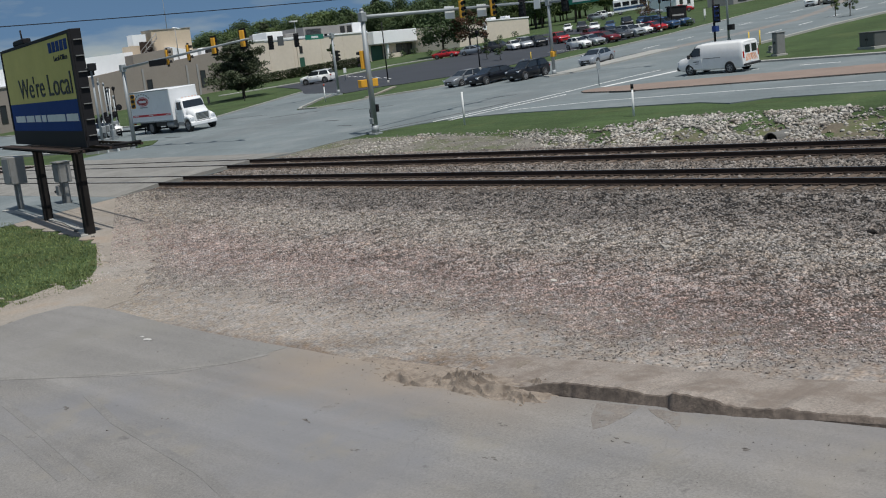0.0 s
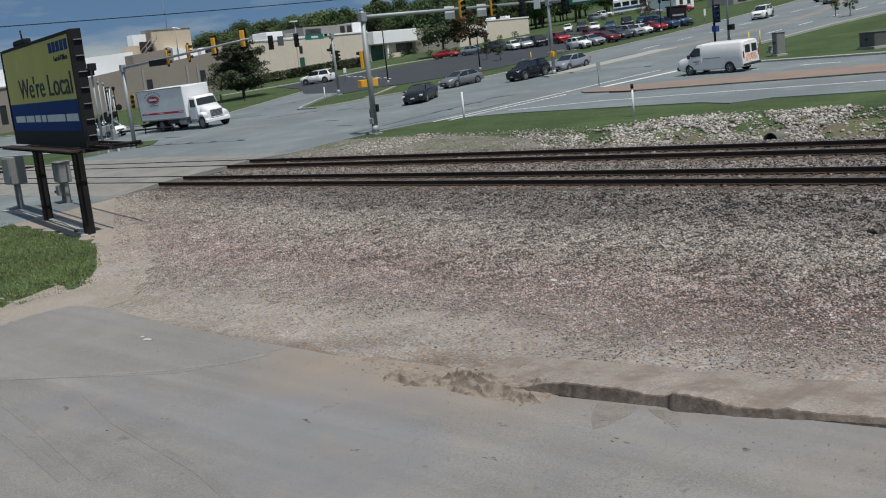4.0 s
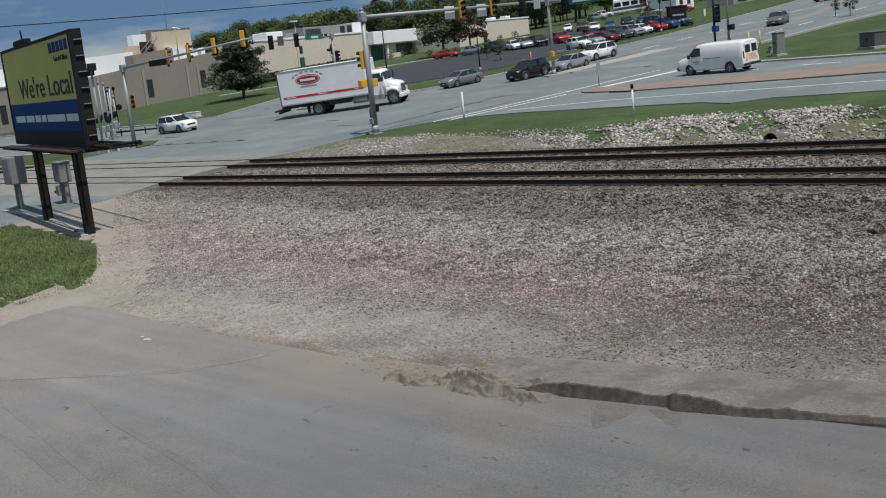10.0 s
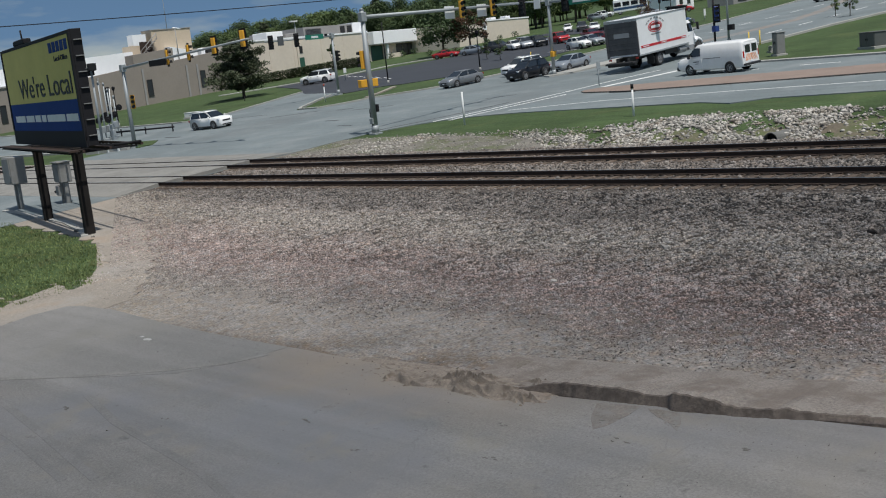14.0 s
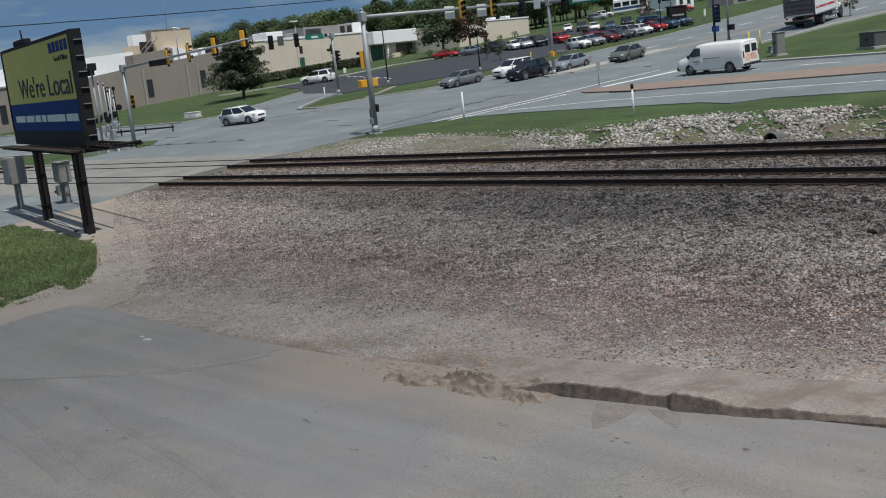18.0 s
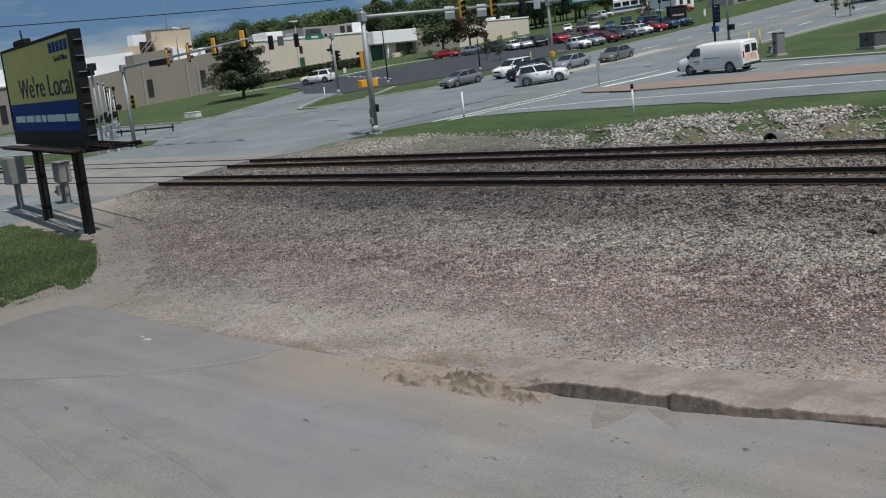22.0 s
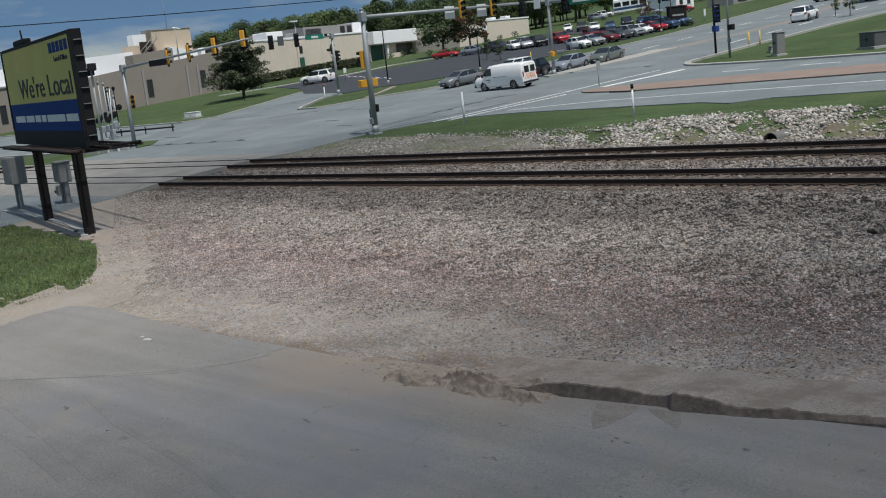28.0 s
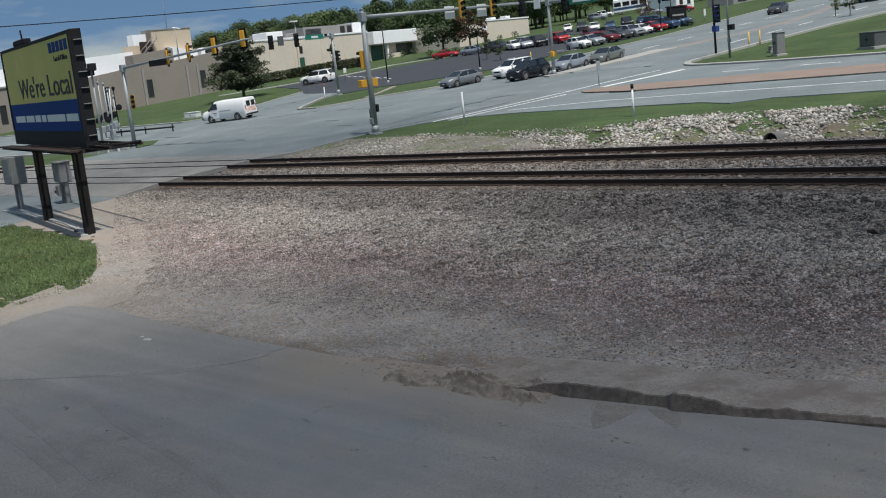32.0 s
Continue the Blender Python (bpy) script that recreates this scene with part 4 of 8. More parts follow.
def view_skyline(x, y):
    """How steeply tree tops may rise above eye level, fitted to the camera's view: low behind the warehouse, rolling
    further on.
    """
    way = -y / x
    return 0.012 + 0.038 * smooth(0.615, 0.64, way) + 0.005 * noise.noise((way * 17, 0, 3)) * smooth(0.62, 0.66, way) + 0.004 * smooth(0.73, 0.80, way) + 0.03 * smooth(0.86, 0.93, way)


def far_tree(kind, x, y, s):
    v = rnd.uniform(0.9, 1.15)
    # cap the height so the top keeps under the skyline seen from the camera
    room = EYE[2] + math.hypot(x, y) * view_skyline(x, y) - gz(x, y)
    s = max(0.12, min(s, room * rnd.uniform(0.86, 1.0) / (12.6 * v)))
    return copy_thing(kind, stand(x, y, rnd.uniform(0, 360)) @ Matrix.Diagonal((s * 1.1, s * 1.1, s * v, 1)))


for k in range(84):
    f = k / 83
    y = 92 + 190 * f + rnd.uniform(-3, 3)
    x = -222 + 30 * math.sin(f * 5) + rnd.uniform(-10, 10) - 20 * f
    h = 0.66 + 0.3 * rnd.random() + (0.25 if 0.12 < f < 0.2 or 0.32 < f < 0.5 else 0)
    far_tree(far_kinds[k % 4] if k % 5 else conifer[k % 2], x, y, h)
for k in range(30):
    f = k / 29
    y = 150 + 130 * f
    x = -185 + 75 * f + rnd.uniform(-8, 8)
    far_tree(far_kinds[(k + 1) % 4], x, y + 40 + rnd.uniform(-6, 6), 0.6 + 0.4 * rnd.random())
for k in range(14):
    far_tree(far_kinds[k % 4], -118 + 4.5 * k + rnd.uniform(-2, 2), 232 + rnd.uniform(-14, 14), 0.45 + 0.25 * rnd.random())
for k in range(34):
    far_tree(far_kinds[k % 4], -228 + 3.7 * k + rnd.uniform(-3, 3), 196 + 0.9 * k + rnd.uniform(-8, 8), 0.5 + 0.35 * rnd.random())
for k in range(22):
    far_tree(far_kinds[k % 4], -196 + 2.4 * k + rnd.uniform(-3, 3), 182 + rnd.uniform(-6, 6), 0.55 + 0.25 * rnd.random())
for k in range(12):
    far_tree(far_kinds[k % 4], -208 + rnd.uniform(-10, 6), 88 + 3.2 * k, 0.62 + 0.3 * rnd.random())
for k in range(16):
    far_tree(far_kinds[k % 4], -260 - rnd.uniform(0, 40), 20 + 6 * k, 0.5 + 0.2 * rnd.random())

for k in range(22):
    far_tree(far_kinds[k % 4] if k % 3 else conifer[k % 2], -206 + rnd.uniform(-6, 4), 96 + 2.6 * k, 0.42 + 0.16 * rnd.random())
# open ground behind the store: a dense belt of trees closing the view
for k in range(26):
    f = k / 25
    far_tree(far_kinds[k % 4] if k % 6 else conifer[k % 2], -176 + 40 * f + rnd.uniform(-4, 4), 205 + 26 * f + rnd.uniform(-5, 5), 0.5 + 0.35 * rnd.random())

M["hedge_leaf"] = leaf_mat("hedge_leaf", (0.048, 0.060, 0.030))
# clipped hedges in front of the hall
for (xa, ya), (xb, yb) in (((-145.4, 102.5), (-142.6, 107.0)), ((-142.4, 107.4), (-140.2, 115.2)), ((-140.0, 115.5), (-135.2, 118.6))):
    hd = bmesh.new()
    hr = random.Random(int(ya))
    L = math.hypot(xb - xa, yb - ya)
    for k in range(int(L / 0.45)):
        f = (k + 0.5) / int(L / 0.45)
        x, y = xa + (xb - xa) * f, ya + (yb - ya) * f
        for q in range(230):
            leaves(hd, (x + hr.uniform(-0.6, 0.6), y + hr.uniform(-0.6, 0.6), gz(x, y) + hr.uniform(0.05, 1.5)), 0.1, 1, 0.26, hr, 1.0)
    tagged(part("hedge", hd, M["hedge_leaf"]), "clipped dark green hedge along the hall", "hedge", "hedges")
sb = random.Random(77)
for x, y, r in ((-143.6, 131.8, 0.8), (-143.2, 134.4, 0.7), (-142.8, 137.0, 0.75), (-118.0, 119.6, 0.8), (-116.6, 120.6, 0.7), (-76.6, 119.8, 0.6), (-75.6, 120.8, 0.7), (-74.4, 119.4, 0.5), (-127.8, 126.0, 0.6), (-133.5, 150.0, 0.6), (-133.3, 154.0, 0.7)):
    s_ = bmesh.new()
    leaves(s_, (0, 0, r * 0.7), r, 130, 0.22, sb, 0.85)
    o = tagged(part("shrub", s_, M["leaf_dark"] if sb.random() < 0.6 else M["leaf_red"]), "rounded low garden shrub", "shrub", "shrubs")
    o.matrix_world = stand(x, y)
# ================= signals, poles, billboard =================
M["lens_red"] = glow("lens_red_lit", (0.9, 0.06, 0.03), 0.8)
M["lens_green"] = glow("lens_green_lit", (0.1, 0.8, 0.5), 0.8)
M["lens_off"] = mat("lens_dark", (0.03, 0.03, 0.03), 0.3, vary=0.1, scale=6)
M["sign_green"] = mat("sign_green", (0.01, 0.16, 0.11), 0.5, vary=0.06, scale=2)
M["sign_back"] = mat("weathered_sign_back", (0.10, 0.105, 0.11), 0.6, 0.3, vary=0.08, scale=2)
M["sign_white"] = mat("sign_white", (0.7, 0.71, 0.7), 0.5, vary=0.05, scale=2)


def signal_head(parent, m, lit=0, body="yellow_signal", plate=True, sections=3):
    """A three-lamp head that faces its own +x, hung at the pose m."""
    h = 0.36 * sections
    hd = part("signal_head", bx(-0.11, 0.09, -0.17, 0.17, -h / 2, h / 2, bevel=0.03), M[body], parent, "three-lamp traffic signal head")
    hd.matrix_local = m
    if plate:
        part("backplate", bx(0.02, 0.035, -0.3, 0.3, -h / 2 - 0.13, h / 2 + 0.13), M["black"], hd, "black backplate")
    for k in range(sections):
        z = h / 2 - 0.18 - 0.36 * k
        part("lens", tube(bmesh.new(), (0.08, 0, z), (0.105, 0, z), 0.13, n=14), M["lens_red"] if k == 0 and lit == 1 else M["lens_green"] if k == sections - 1 and lit == 2 else M["lens_off"], hd)
        v = bmesh.new()
        n = 8
        a = [v.verts.new((0.09, 0.145 * math.cos(radians(-20 + 220 * i / n)), z + 0.145 * math.sin(radians(-20 + 220 * i / n)))) for i in range(n + 1)]
        b = [v.verts.new((0.30, q.co.y, q.co.z)) for q in a]
        c = [v.verts.new((0.30, q.co.y * 0.94, z + (q.co.z - z) * 0.94)) for q in a]
        d = [v.verts.new((0.09, q.co.y * 0.94, z + (q.co.z - z) * 0.94)) for q in a]
        for i in range(n):
            v.faces.new((a[i], a[i + 1], b[i + 1], b[i]))
            v.faces.new((b[i], b[i + 1], c[i + 1], c[i]))
            v.faces.new((c[i], c[i + 1], d[i + 1], d[i]))
        part("visor", v, M["black"], hd, "black visor")
    return hd


def mast(x, y, top, arm_to, arm_z, heads, label, r=0.15, base=0.0, arm_r=0.11):
    """A signal pole with one arm. heads: (fraction of the arm, way it faces in degrees, lit, body, plate)."""
    z = gz(x, y)
    t = thing("traffic_signal", label, "traffic signal", "traffic signals", pose(x, y, z))
    part("pole", tube(bmesh.new(), (0, 0, 0), (0, 0, top), r, r * 0.72, 14), M["steel"], t, "galvanised steel pole")
    part("base_plate", bx(-0.3, 0.3, -0.3, 0.3, -0.1, 0.06, bevel=0.02), M["steel"], t)
    part("pole_collar", tube(bmesh.new(), (0, 0, 0.06), (0, 0, 0.5), r * 1.25, r * 1.15, 14), M["steel"], t)
    part("pole_cap", tube(bmesh.new(), (0, 0, top), (0, 0, top + 0.08), r * 0.85, r * 0.4, 12), M["steel"], t)
    a = Vector((0, 0, arm_z[0] - z))
    b = Vector((arm_to[0] - x, arm_to[1] - y, arm_z[1] - z))
    part("mast_arm", tube(bmesh.new(), a, b, arm_r, arm_r * 0.6, 12), M["steel"], t, "galvanised steel arm")
    part("arm_bracket", bx(-0.2, 0.2, -0.2, 0.2, a.z - 0.28, a.z + 0.28, bevel=0.03), M["steel"], t)
    for f, deg, lit, body, plate, dz in heads:
        p = a.lerp(b, f)
        signal_head(t, pose(p.x + 0.2 * math.cos(radians(deg)), p.y + 0.2 * math.sin(radians(deg)), p.z + dz, 0, 0, deg), lit, body, plate)
    return t


big = mast(-48.98, 43.03, 7.35, (-49.0, 57.3), (9.17, 9.36), [(0.59, -8, 0, "yellow_signal", False, -0.05), (0.80, -8, 0, "yellow_signal", False, -0.12)], "tall galvanised signal mast with yellow heads at the crossing corner", 0.19, arm_r=0.12)
for yy, ww in ((7.65, 0.9), (10.7, 0.9)):
    part("sign", bx(-0.22, -0.19, yy - ww / 2, yy + ww / 2, 6.45, 7.25), M["sign_white"], big, "pale lane sign seen from behind")
signal_head(big, pose(-0.30, -0.12, 4.45, 0, 0, 205), 0, "yellow_signal", False)
for yy in (-0.45, 0.42):
    ph = part("pedestrian_signal", bx(-0.32, 0.02, yy - 0.24, yy + 0.24, 2.82, 3.28, bevel=0.03), M["yellow_signal"], big, "yellow pedestrian signal box")
    part("bracket", tube(bmesh.new(), (-0.1, yy * 0.3, 3.05), (-0.1, yy, 3.05), 0.03, n=6), M["steel"], ph)
part("push_button", bx(-0.25, -0.12, -0.12, 0.1, 1.0, 1.5, bevel=0.02), M["black"], big, "black push-button box")
part("push_button", bx(0.05, 0.25, 0.1, 0.28, 1.3, 1.75, bevel=0.02), M["black"], big, "black push-button box")
part("cable_box", bx(-0.2, 0.1, -0.24, -0.1, 0.6, 0.95, bevel=0.02), M["steel"], big)

left = mast(-76.8, 42.4, 6.35, (-59.8, 42.4), (8.12, 8.90), [(0.37, 72, 0, "yellow_signal", True, 0.05), (0.54, 72, 0, "yellow_signal", True, 0.05), (0.74, 100, 0, "yellow_signal", True, 0.1), (0.95, 112, 0, "yellow_signal", True, 0.12)], "galvanised signal mast with four yellow heads over the crossing street", 0.17)
signal_head(left, pose(0.3, 0.25, 3.55, 0, 0, -30), 0, "yellow_signal", False)
part("sign_board", bx(4.2, 6.6, -0.12, -0.09, 6.0, 6.45), M["black"], left, "dark street sign seen from behind")

farm = mast(-85.8, 71.0, 6.1, (-85.8, 62.6), (9.6, 9.52), [(0.56, 0, 0, "black", True, -0.1), (0.93, 0, 0, "black", True, -0.1)], "galvanised signal mast with dark heads and a green street sign", 0.15)
gs = part("street_sign", bx(0.12, 0.15, -3.5, -1.2, 5.72, 6.2), M["sign_green"], farm, "green street name sign")
part("sign_lettering", bx(0.15, 0.16, -2.75, -1.9, 5.86, 6.06), M["sign_white"], gs, "white unreadable lettering bar")
signal_head(farm, pose(0.25, 0.2, 3.9, 0, 0, 20), 0, "black", False)
part("camera_unit", bx(-0.12, 0.12, -0.9, -0.6, 5.98, 6.2, bevel=0.03), M["black"], farm)
part("service_sign", bx(0.1, 0.14, -6.9, -6.2, 5.4, 6.3), M["sign_back"], farm, "dark back of a lane-use sign")

ne = mast(-56.15, 69.3, 8.2, (-44.5, 69.3), (9.75, 9.45), [(0.15, -60, 0, "black", True, -0.2), (0.95, -60, 0, "black", True, -0.2)], "galvanised signal mast on the median with dark heads", 0.15)
part("mast_arm", tube(bmesh.new(), (0, 0, 6.0), (-5.2, 0, 6.35), 0.07, 0.05, 10), M["steel"], ne, "galvanised steel arm")
signal_head(ne, pose(-2.65, -0.15, 5.75, 0, 0, -60), 0, "black", True)
part("lane_sign", bx(-1.4, -0.75, -0.12, -0.09, 5.5, 6.35), M["sign_white"], ne, "white lane-use sign")
gsn = part("street_sign", bx(2.2, 5.1, -0.14, -0.1, 5.45, 5.95), M["sign_green"], ne, "green street name sign")
part("sign_lettering", bx(2.6, 4.6, -0.15, -0.14, 5.6, 5.82), M["sign_white"], gsn, "white unreadable lettering bar")
part("pedestrian_signal", bx(-0.02, 0.3, -0.3, 0.15, 1.55, 2.0, bevel=0.03), M["yellow_signal"], ne, "yellow pedestrian signal box")
# raised nose of the median under it
tagged(part("median_nose", slab([(-57.0, 68.9), (-55.9, 68.3), (-54.8, 69.4), (-53.9, 78), (-53.6, 84), (-56.4, 84), (-56.6, 76)], 0.15, 0.3), M["kerb"]), "raised concrete nose of the street median", "median", kind="structure")

nec = thing("traffic_signal", "black signal post with blue-hooded heads on the grass corner", "traffic signal", "traffic signals", stand(-43.9, 73.8))
part("pole", tube(bmesh.new(), (0, 0, 0), (0, 0, 4.3), 0.09, 0.08, 10), M["black"], nec)
M["blue_hood"] = mat("blue_hood", (0.02, 0.05, 0.22), 0.5, vary=0.1, scale=3)
signal_head(nec, pose(0.28, -0.1, 3.1, 0, 0, -40), 0, "blue_hood", True)
part("pedestrian_signal", bx(-0.1, 0.3, -0.25, 0.2, 1.75, 2.2, bevel=0.03), M["blue_hood"], nec, "blue pedestrian signal box")
lp = thing("street_pole", "slim steel pole with a dark box on the grass corner", "pole", "", stand(-41.0, 70.8))
part("pole", tube(bmesh.new(), (0, 0, 0), (0, 0, 9.5), 0.09, 0.06, 10), M["steel"], lp)
part("control_box", bx(0.08, 0.5, -0.28, 0.1, 1.95, 2.35, bevel=0.03), M["black"], lp, "dark control box")
part("crossing_sign", bx(-0.1, 0.12, -0.1, 0.1, 1.1, 1.35, bevel=0.02), M["steel"], lp)

# slender lamp columns in the car park
def lamp_post(x, y, h, label, hood=True):
    t = thing("street_lamp", label, "street lamp", "car park lamps", stand(x, y))
    part("pole", tube(bmesh.new(), (0, 0, 0), (0, 0, h), 0.07, 0.05, 8), M["black"], t)
    part("base", tube(bmesh.new(), (0, 0, -0.05), (0, 0, 0.35), 0.14, 0.12, 10), M["kerb"], t)
    if hood:
        lm = bmesh.new()
        tube(lm, (0, 0, h), (0, 0, h + 0.3), 0.12, 0.2, 8)
        tube(lm, (0, 0, h + 0.3), (0, 0, h + 0.45), 0.22, 0.05, 8)
        part("lantern", lm, M["black"], t, "black lantern head")
    return t


lamp_post(-77.1, 83.1, 3.7, "black lamp post with a lantern by the car park")
lamp_post(-86.5, 78.6, 6.5, "tall slim black lamp pole at the car park", False)
lamp_post(-74.6, 113.2, 3.4, "black lamp post with a lantern on the verge")
lamp_post(-75.5, 117.0, 3.6, "black lamp post with a lantern on the verge")
lamp_post(-60.2 - 15.0, 126.5, 3.6, "black lamp post with a lantern on the verge")
fl = thing("street_lamp", "tall steel pole with flat area light above the hall", "street lamp", "", stand(-149.0, 115.5))
part("pole", tube(bmesh.new(), (0, 0, 0), (0, 0, 8.9), 0.09, 0.07, 8), M["steel"], fl)
part("lamp_head", bx(-0.4, 0.4, -0.9, 0.4, 8.9, 9.1, bevel=0.04), M["sign_white"], fl, "flat area light head")
fd = thing("floodlight_mast", "steel floodlight mast with two dark lamp heads", "floodlight", "", stand(-90.2, 46.7, -15))
part("pole", tube(bmesh.new(), (0, 0, 0), (0, 0, 6.3), 0.12, 0.09, 10), M["steel"], fd)
part("cross_bar", tube(bmesh.new(), (-0.5, -0.1, 6.2), (0.6, 0.1, 6.5), 0.05, n=6), M["steel"], fd)
part("lamp_head", bx(0.05, 0.75, -0.35, 0.35, 6.35, 7.0, bevel=0.05), M["black"], fd, "square dark floodlight")
part("lamp_head", bx(-0.75, -0.1, -0.4, 0.3, 5.95, 6.6, bevel=0.05), M["black"], fd, "square dark floodlight")

# ---- level-crossing signals
def crossing_signal(x, y, h, label, deg, at=0.62):
    t = thing("crossing_signal", label, "crossing signal", "level-crossing signals", stand(x, y, deg))
    part("pole", tube(bmesh.new(), (0, 0, 0), (0, 0, h), 0.07, 0.06, 10), M["steel"], t)
    part("base", bx(-0.3, 0.3, -0.3, 0.3, -0.1, 0.25, bevel=0.03), M["steel"], t)
    for s_ in (-1, 1):
        lampm = bmesh.new()
        tube(lampm, (0.08, s_ * 0.42, h * at), (0.12, s_ * 0.42, h * at), 0.29, n=16)
        la = part("flasher", lampm, M["black"], t, "round black flasher disc")
        part("hood", tube(bmesh.new(), (0.12, s_ * 0.42, h * at), (0.4, s_ * 0.42, h * at - 0.03), 0.16, n=12), M["black"], la)
    part("cross_arm", tube(bmesh.new(), (0.03, -0.5, h * at), (0.03, 0.5, h * at), 0.035, n=8), M["steel"], t)
    part("bell", tube(bmesh.new(), (0, 0, h), (0, 0, h + 0.18), 0.13, 0.05, 10), M["steel"], t)
    part("gate_motor", bx(-0.25, 0.25, -0.35, 0.1, 0.75, 1.35, bevel=0.04), M["steel"], t, "grey gate motor case")
    return t


crossing_signal(-90.5, 47.3, 5.2, "level-crossing mast with low flashers and grey gate motor", -40, 0.36)
crossing_signal(-90.8, 47.95, 5.0, "tall level-crossing mast beside the street", -60, 0.42)
crossing_signal(-95.4, 51.2, 3.6, "short level-crossing mast with paired flashers", -42, 0.72)
crossing_signal(-91.5, 48.6, 4.4, "level-crossing mast with a raised gate arm beside the street", -50, 0.5)
ga2 = thing("gate_arm", "raised white and red crossing gate arm", "barrier", "", stand(-89.6, 47.6))
part("arm", tube(bmesh.new(), (0, 0, 0.9), (0.25, 0.1, 4.6), 0.06, 0.04, 8), M["sign_white"], ga2)
part("counterweight", bx(-0.2, 0.2, -0.15, 0.15, 0.35, 0.95, bevel=0.04), M["steel"], ga2)
part("mount", bx(-0.16, 0.16, -0.16, 0.16, -0.1, 0.5, bevel=0.03), M["steel"], ga2)
lamp_post(-108.7, 58.5, 3.9, "black lamp post with a lantern beyond the crossing")
ga = thing("barrier_arm", "lowered dark barrier arm on short posts beside the street", "barrier", "", stand(-93.6, 49.6))
v0 = Vector((0, 0, 0.45))
v1 = Vector((9.1, 1.1, 0.58))
part("arm", tube(bmesh.new(), v0, v1, 0.09, 0.07, 8), M["black"], ga)
for f in (0.15, 0.55, 0.98):
    p = v0.lerp(v1, f)
    part("post", tube(bmesh.new(), (p.x, p.y, -0.25 + f * 0.12), (p.x, p.y, p.z + 0.25), 0.06, n=8), M["black"], ga)
gr = thing("guard_rail", "low pale guard rail on short posts by the signal mast", "guard rail", "", stand(-80.6, 40.2))
for k in range(4):
    part("post", bx(0.2 + 1.15 * k, 0.36 + 1.15 * k, 0.25 * k, 0.16 + 0.25 * k, -0.2, 0.55), M["sign_white"], gr)
part("rail", bx(-0.1, 4.0, -0.04, 0.04, 0.36, 0.62, m=Matrix.Rotation(radians(13), 4, "Z")), M["sign_white"], gr)

# ---- grey railway cabinets behind the billboard
M["cabinet_grey"] = mat("cabinet_grey", (0.216, 0.216, 0.208), 0.6, 0.1, vary=0.1, scale=1.5, fine=(8, 0.08))
cb = thing("railway_cabinet", "pale grey steel signal cabinet on two legs", "cabinet", "railway cabinets", stand(-52.9, 24.9, -8))
part("body", bx(-0.5, 0.5, -0.3, 0.3, 1.1, 2.1, bevel=0.03), M["cabinet_grey"], cb)
part("door", bx(-0.44, 0.44, -0.335, -0.3, 1.16, 2.04, bevel=0.01), M["cabinet_grey"], cb)
part("roof", bx(-0.56, 0.56, -0.38, 0.36, 2.1, 2.17, bevel=0.02), M["cabinet_grey"], cb)
for s_ in (-0.3, 0.3):
    part("leg", bx(s_ - 0.09, s_ + 0.09, -0.12, 0.12, -0.1, 1.1, bevel=0.02), M["cabinet_grey"], cb)
part("meter_box", bx(-0.25, 0.2, -0.4, -0.2, 0.45, 0.95, bevel=0.03), M["cabinet_grey"], cb)
part("conduit", tube(bmesh.new(), (-1.3, -0.1, 0.55), (-0.25, -0.1, 0.7), 0.07, n=8), M["black"], cb)
cb2 = thing("railway_cabinet", "tan-grey steel relay cabinet on a post", "cabinet", "railway cabinets", stand(-55.1, 23.4, -5))
part("body", bx(-0.55, 0.55, -0.4, 0.4, 1.35, 2.75, bevel=0.03), M["cabinet_grey"], cb2)
part("door", bx(-0.5, 0.5, -0.44, -0.4, 1.42, 2.68, bevel=0.01), M["cabinet_grey"], cb2)
for s_ in (-0.2, 0.25):
    part("leg", bx(s_ - 0.07, s_ + 0.07, -0.08, 0.08, -0.1, 1.35), M["cabinet_grey"], cb2)

# ---- billboard
M["bill_yellow"] = mat("billboard_yellow", (0.60, 0.52, 0.18), 0.8, spec=0.2, vary=0.05, scale=0.6, fine=(4, 0.03))
M["bill_blue"] = mat("billboard_blue", (0.018, 0.052, 0.20), 0.8, spec=0.15, vary=0.06, scale=0.6, fine=(4, 0.04))
M["bill_ink"] = mat("billboard_ink", (0.015, 0.015, 0.018), 0.6, vary=0.05, scale=2)
FX1, FY, FTURN = -39.83, 19.98, -13.05
ZG = gz(-40, 20)


def words(text, size, m, material, parent, label="", depth=0.012, squeeze=1.0):
    """Raised lettering, each stroke group a part of its own."""
    cu = bpy.data.curves.new("lettering", "FONT")
    cu.body, cu.size, cu.extrude = text, size, depth
    tmp = new("lettering", cu)
    me = bpy.data.meshes.new_from_object(tmp)
    bpy.data.objects.remove(tmp)
    whole = bmesh.new()
    whole.from_mesh(me)
    seen = set()
    for v in list(whole.verts):
        if v.index in seen:
            continue
        island, queue = [], [v]
        seen.add(v.index)
        while queue:
            q = queue.pop()
            island.append(q)
            for e in q.link_edges:
                w = e.other_vert(q)
                if w.index not in seen:
                    seen.add(w.index)
                    queue.append(w)
        bm = bmesh.new()
        twin = {q: bm.verts.new(q.co) for q in island}
        for f in {f for q in island for f in q.link_faces}:
            bm.faces.new([twin[q] for q in f.verts])
        ob = part("letter", bm, material, parent, label)
        ob.matrix_local = m @ Matrix.Diagonal((squeeze, 1, 1, 1))
    whole.free()


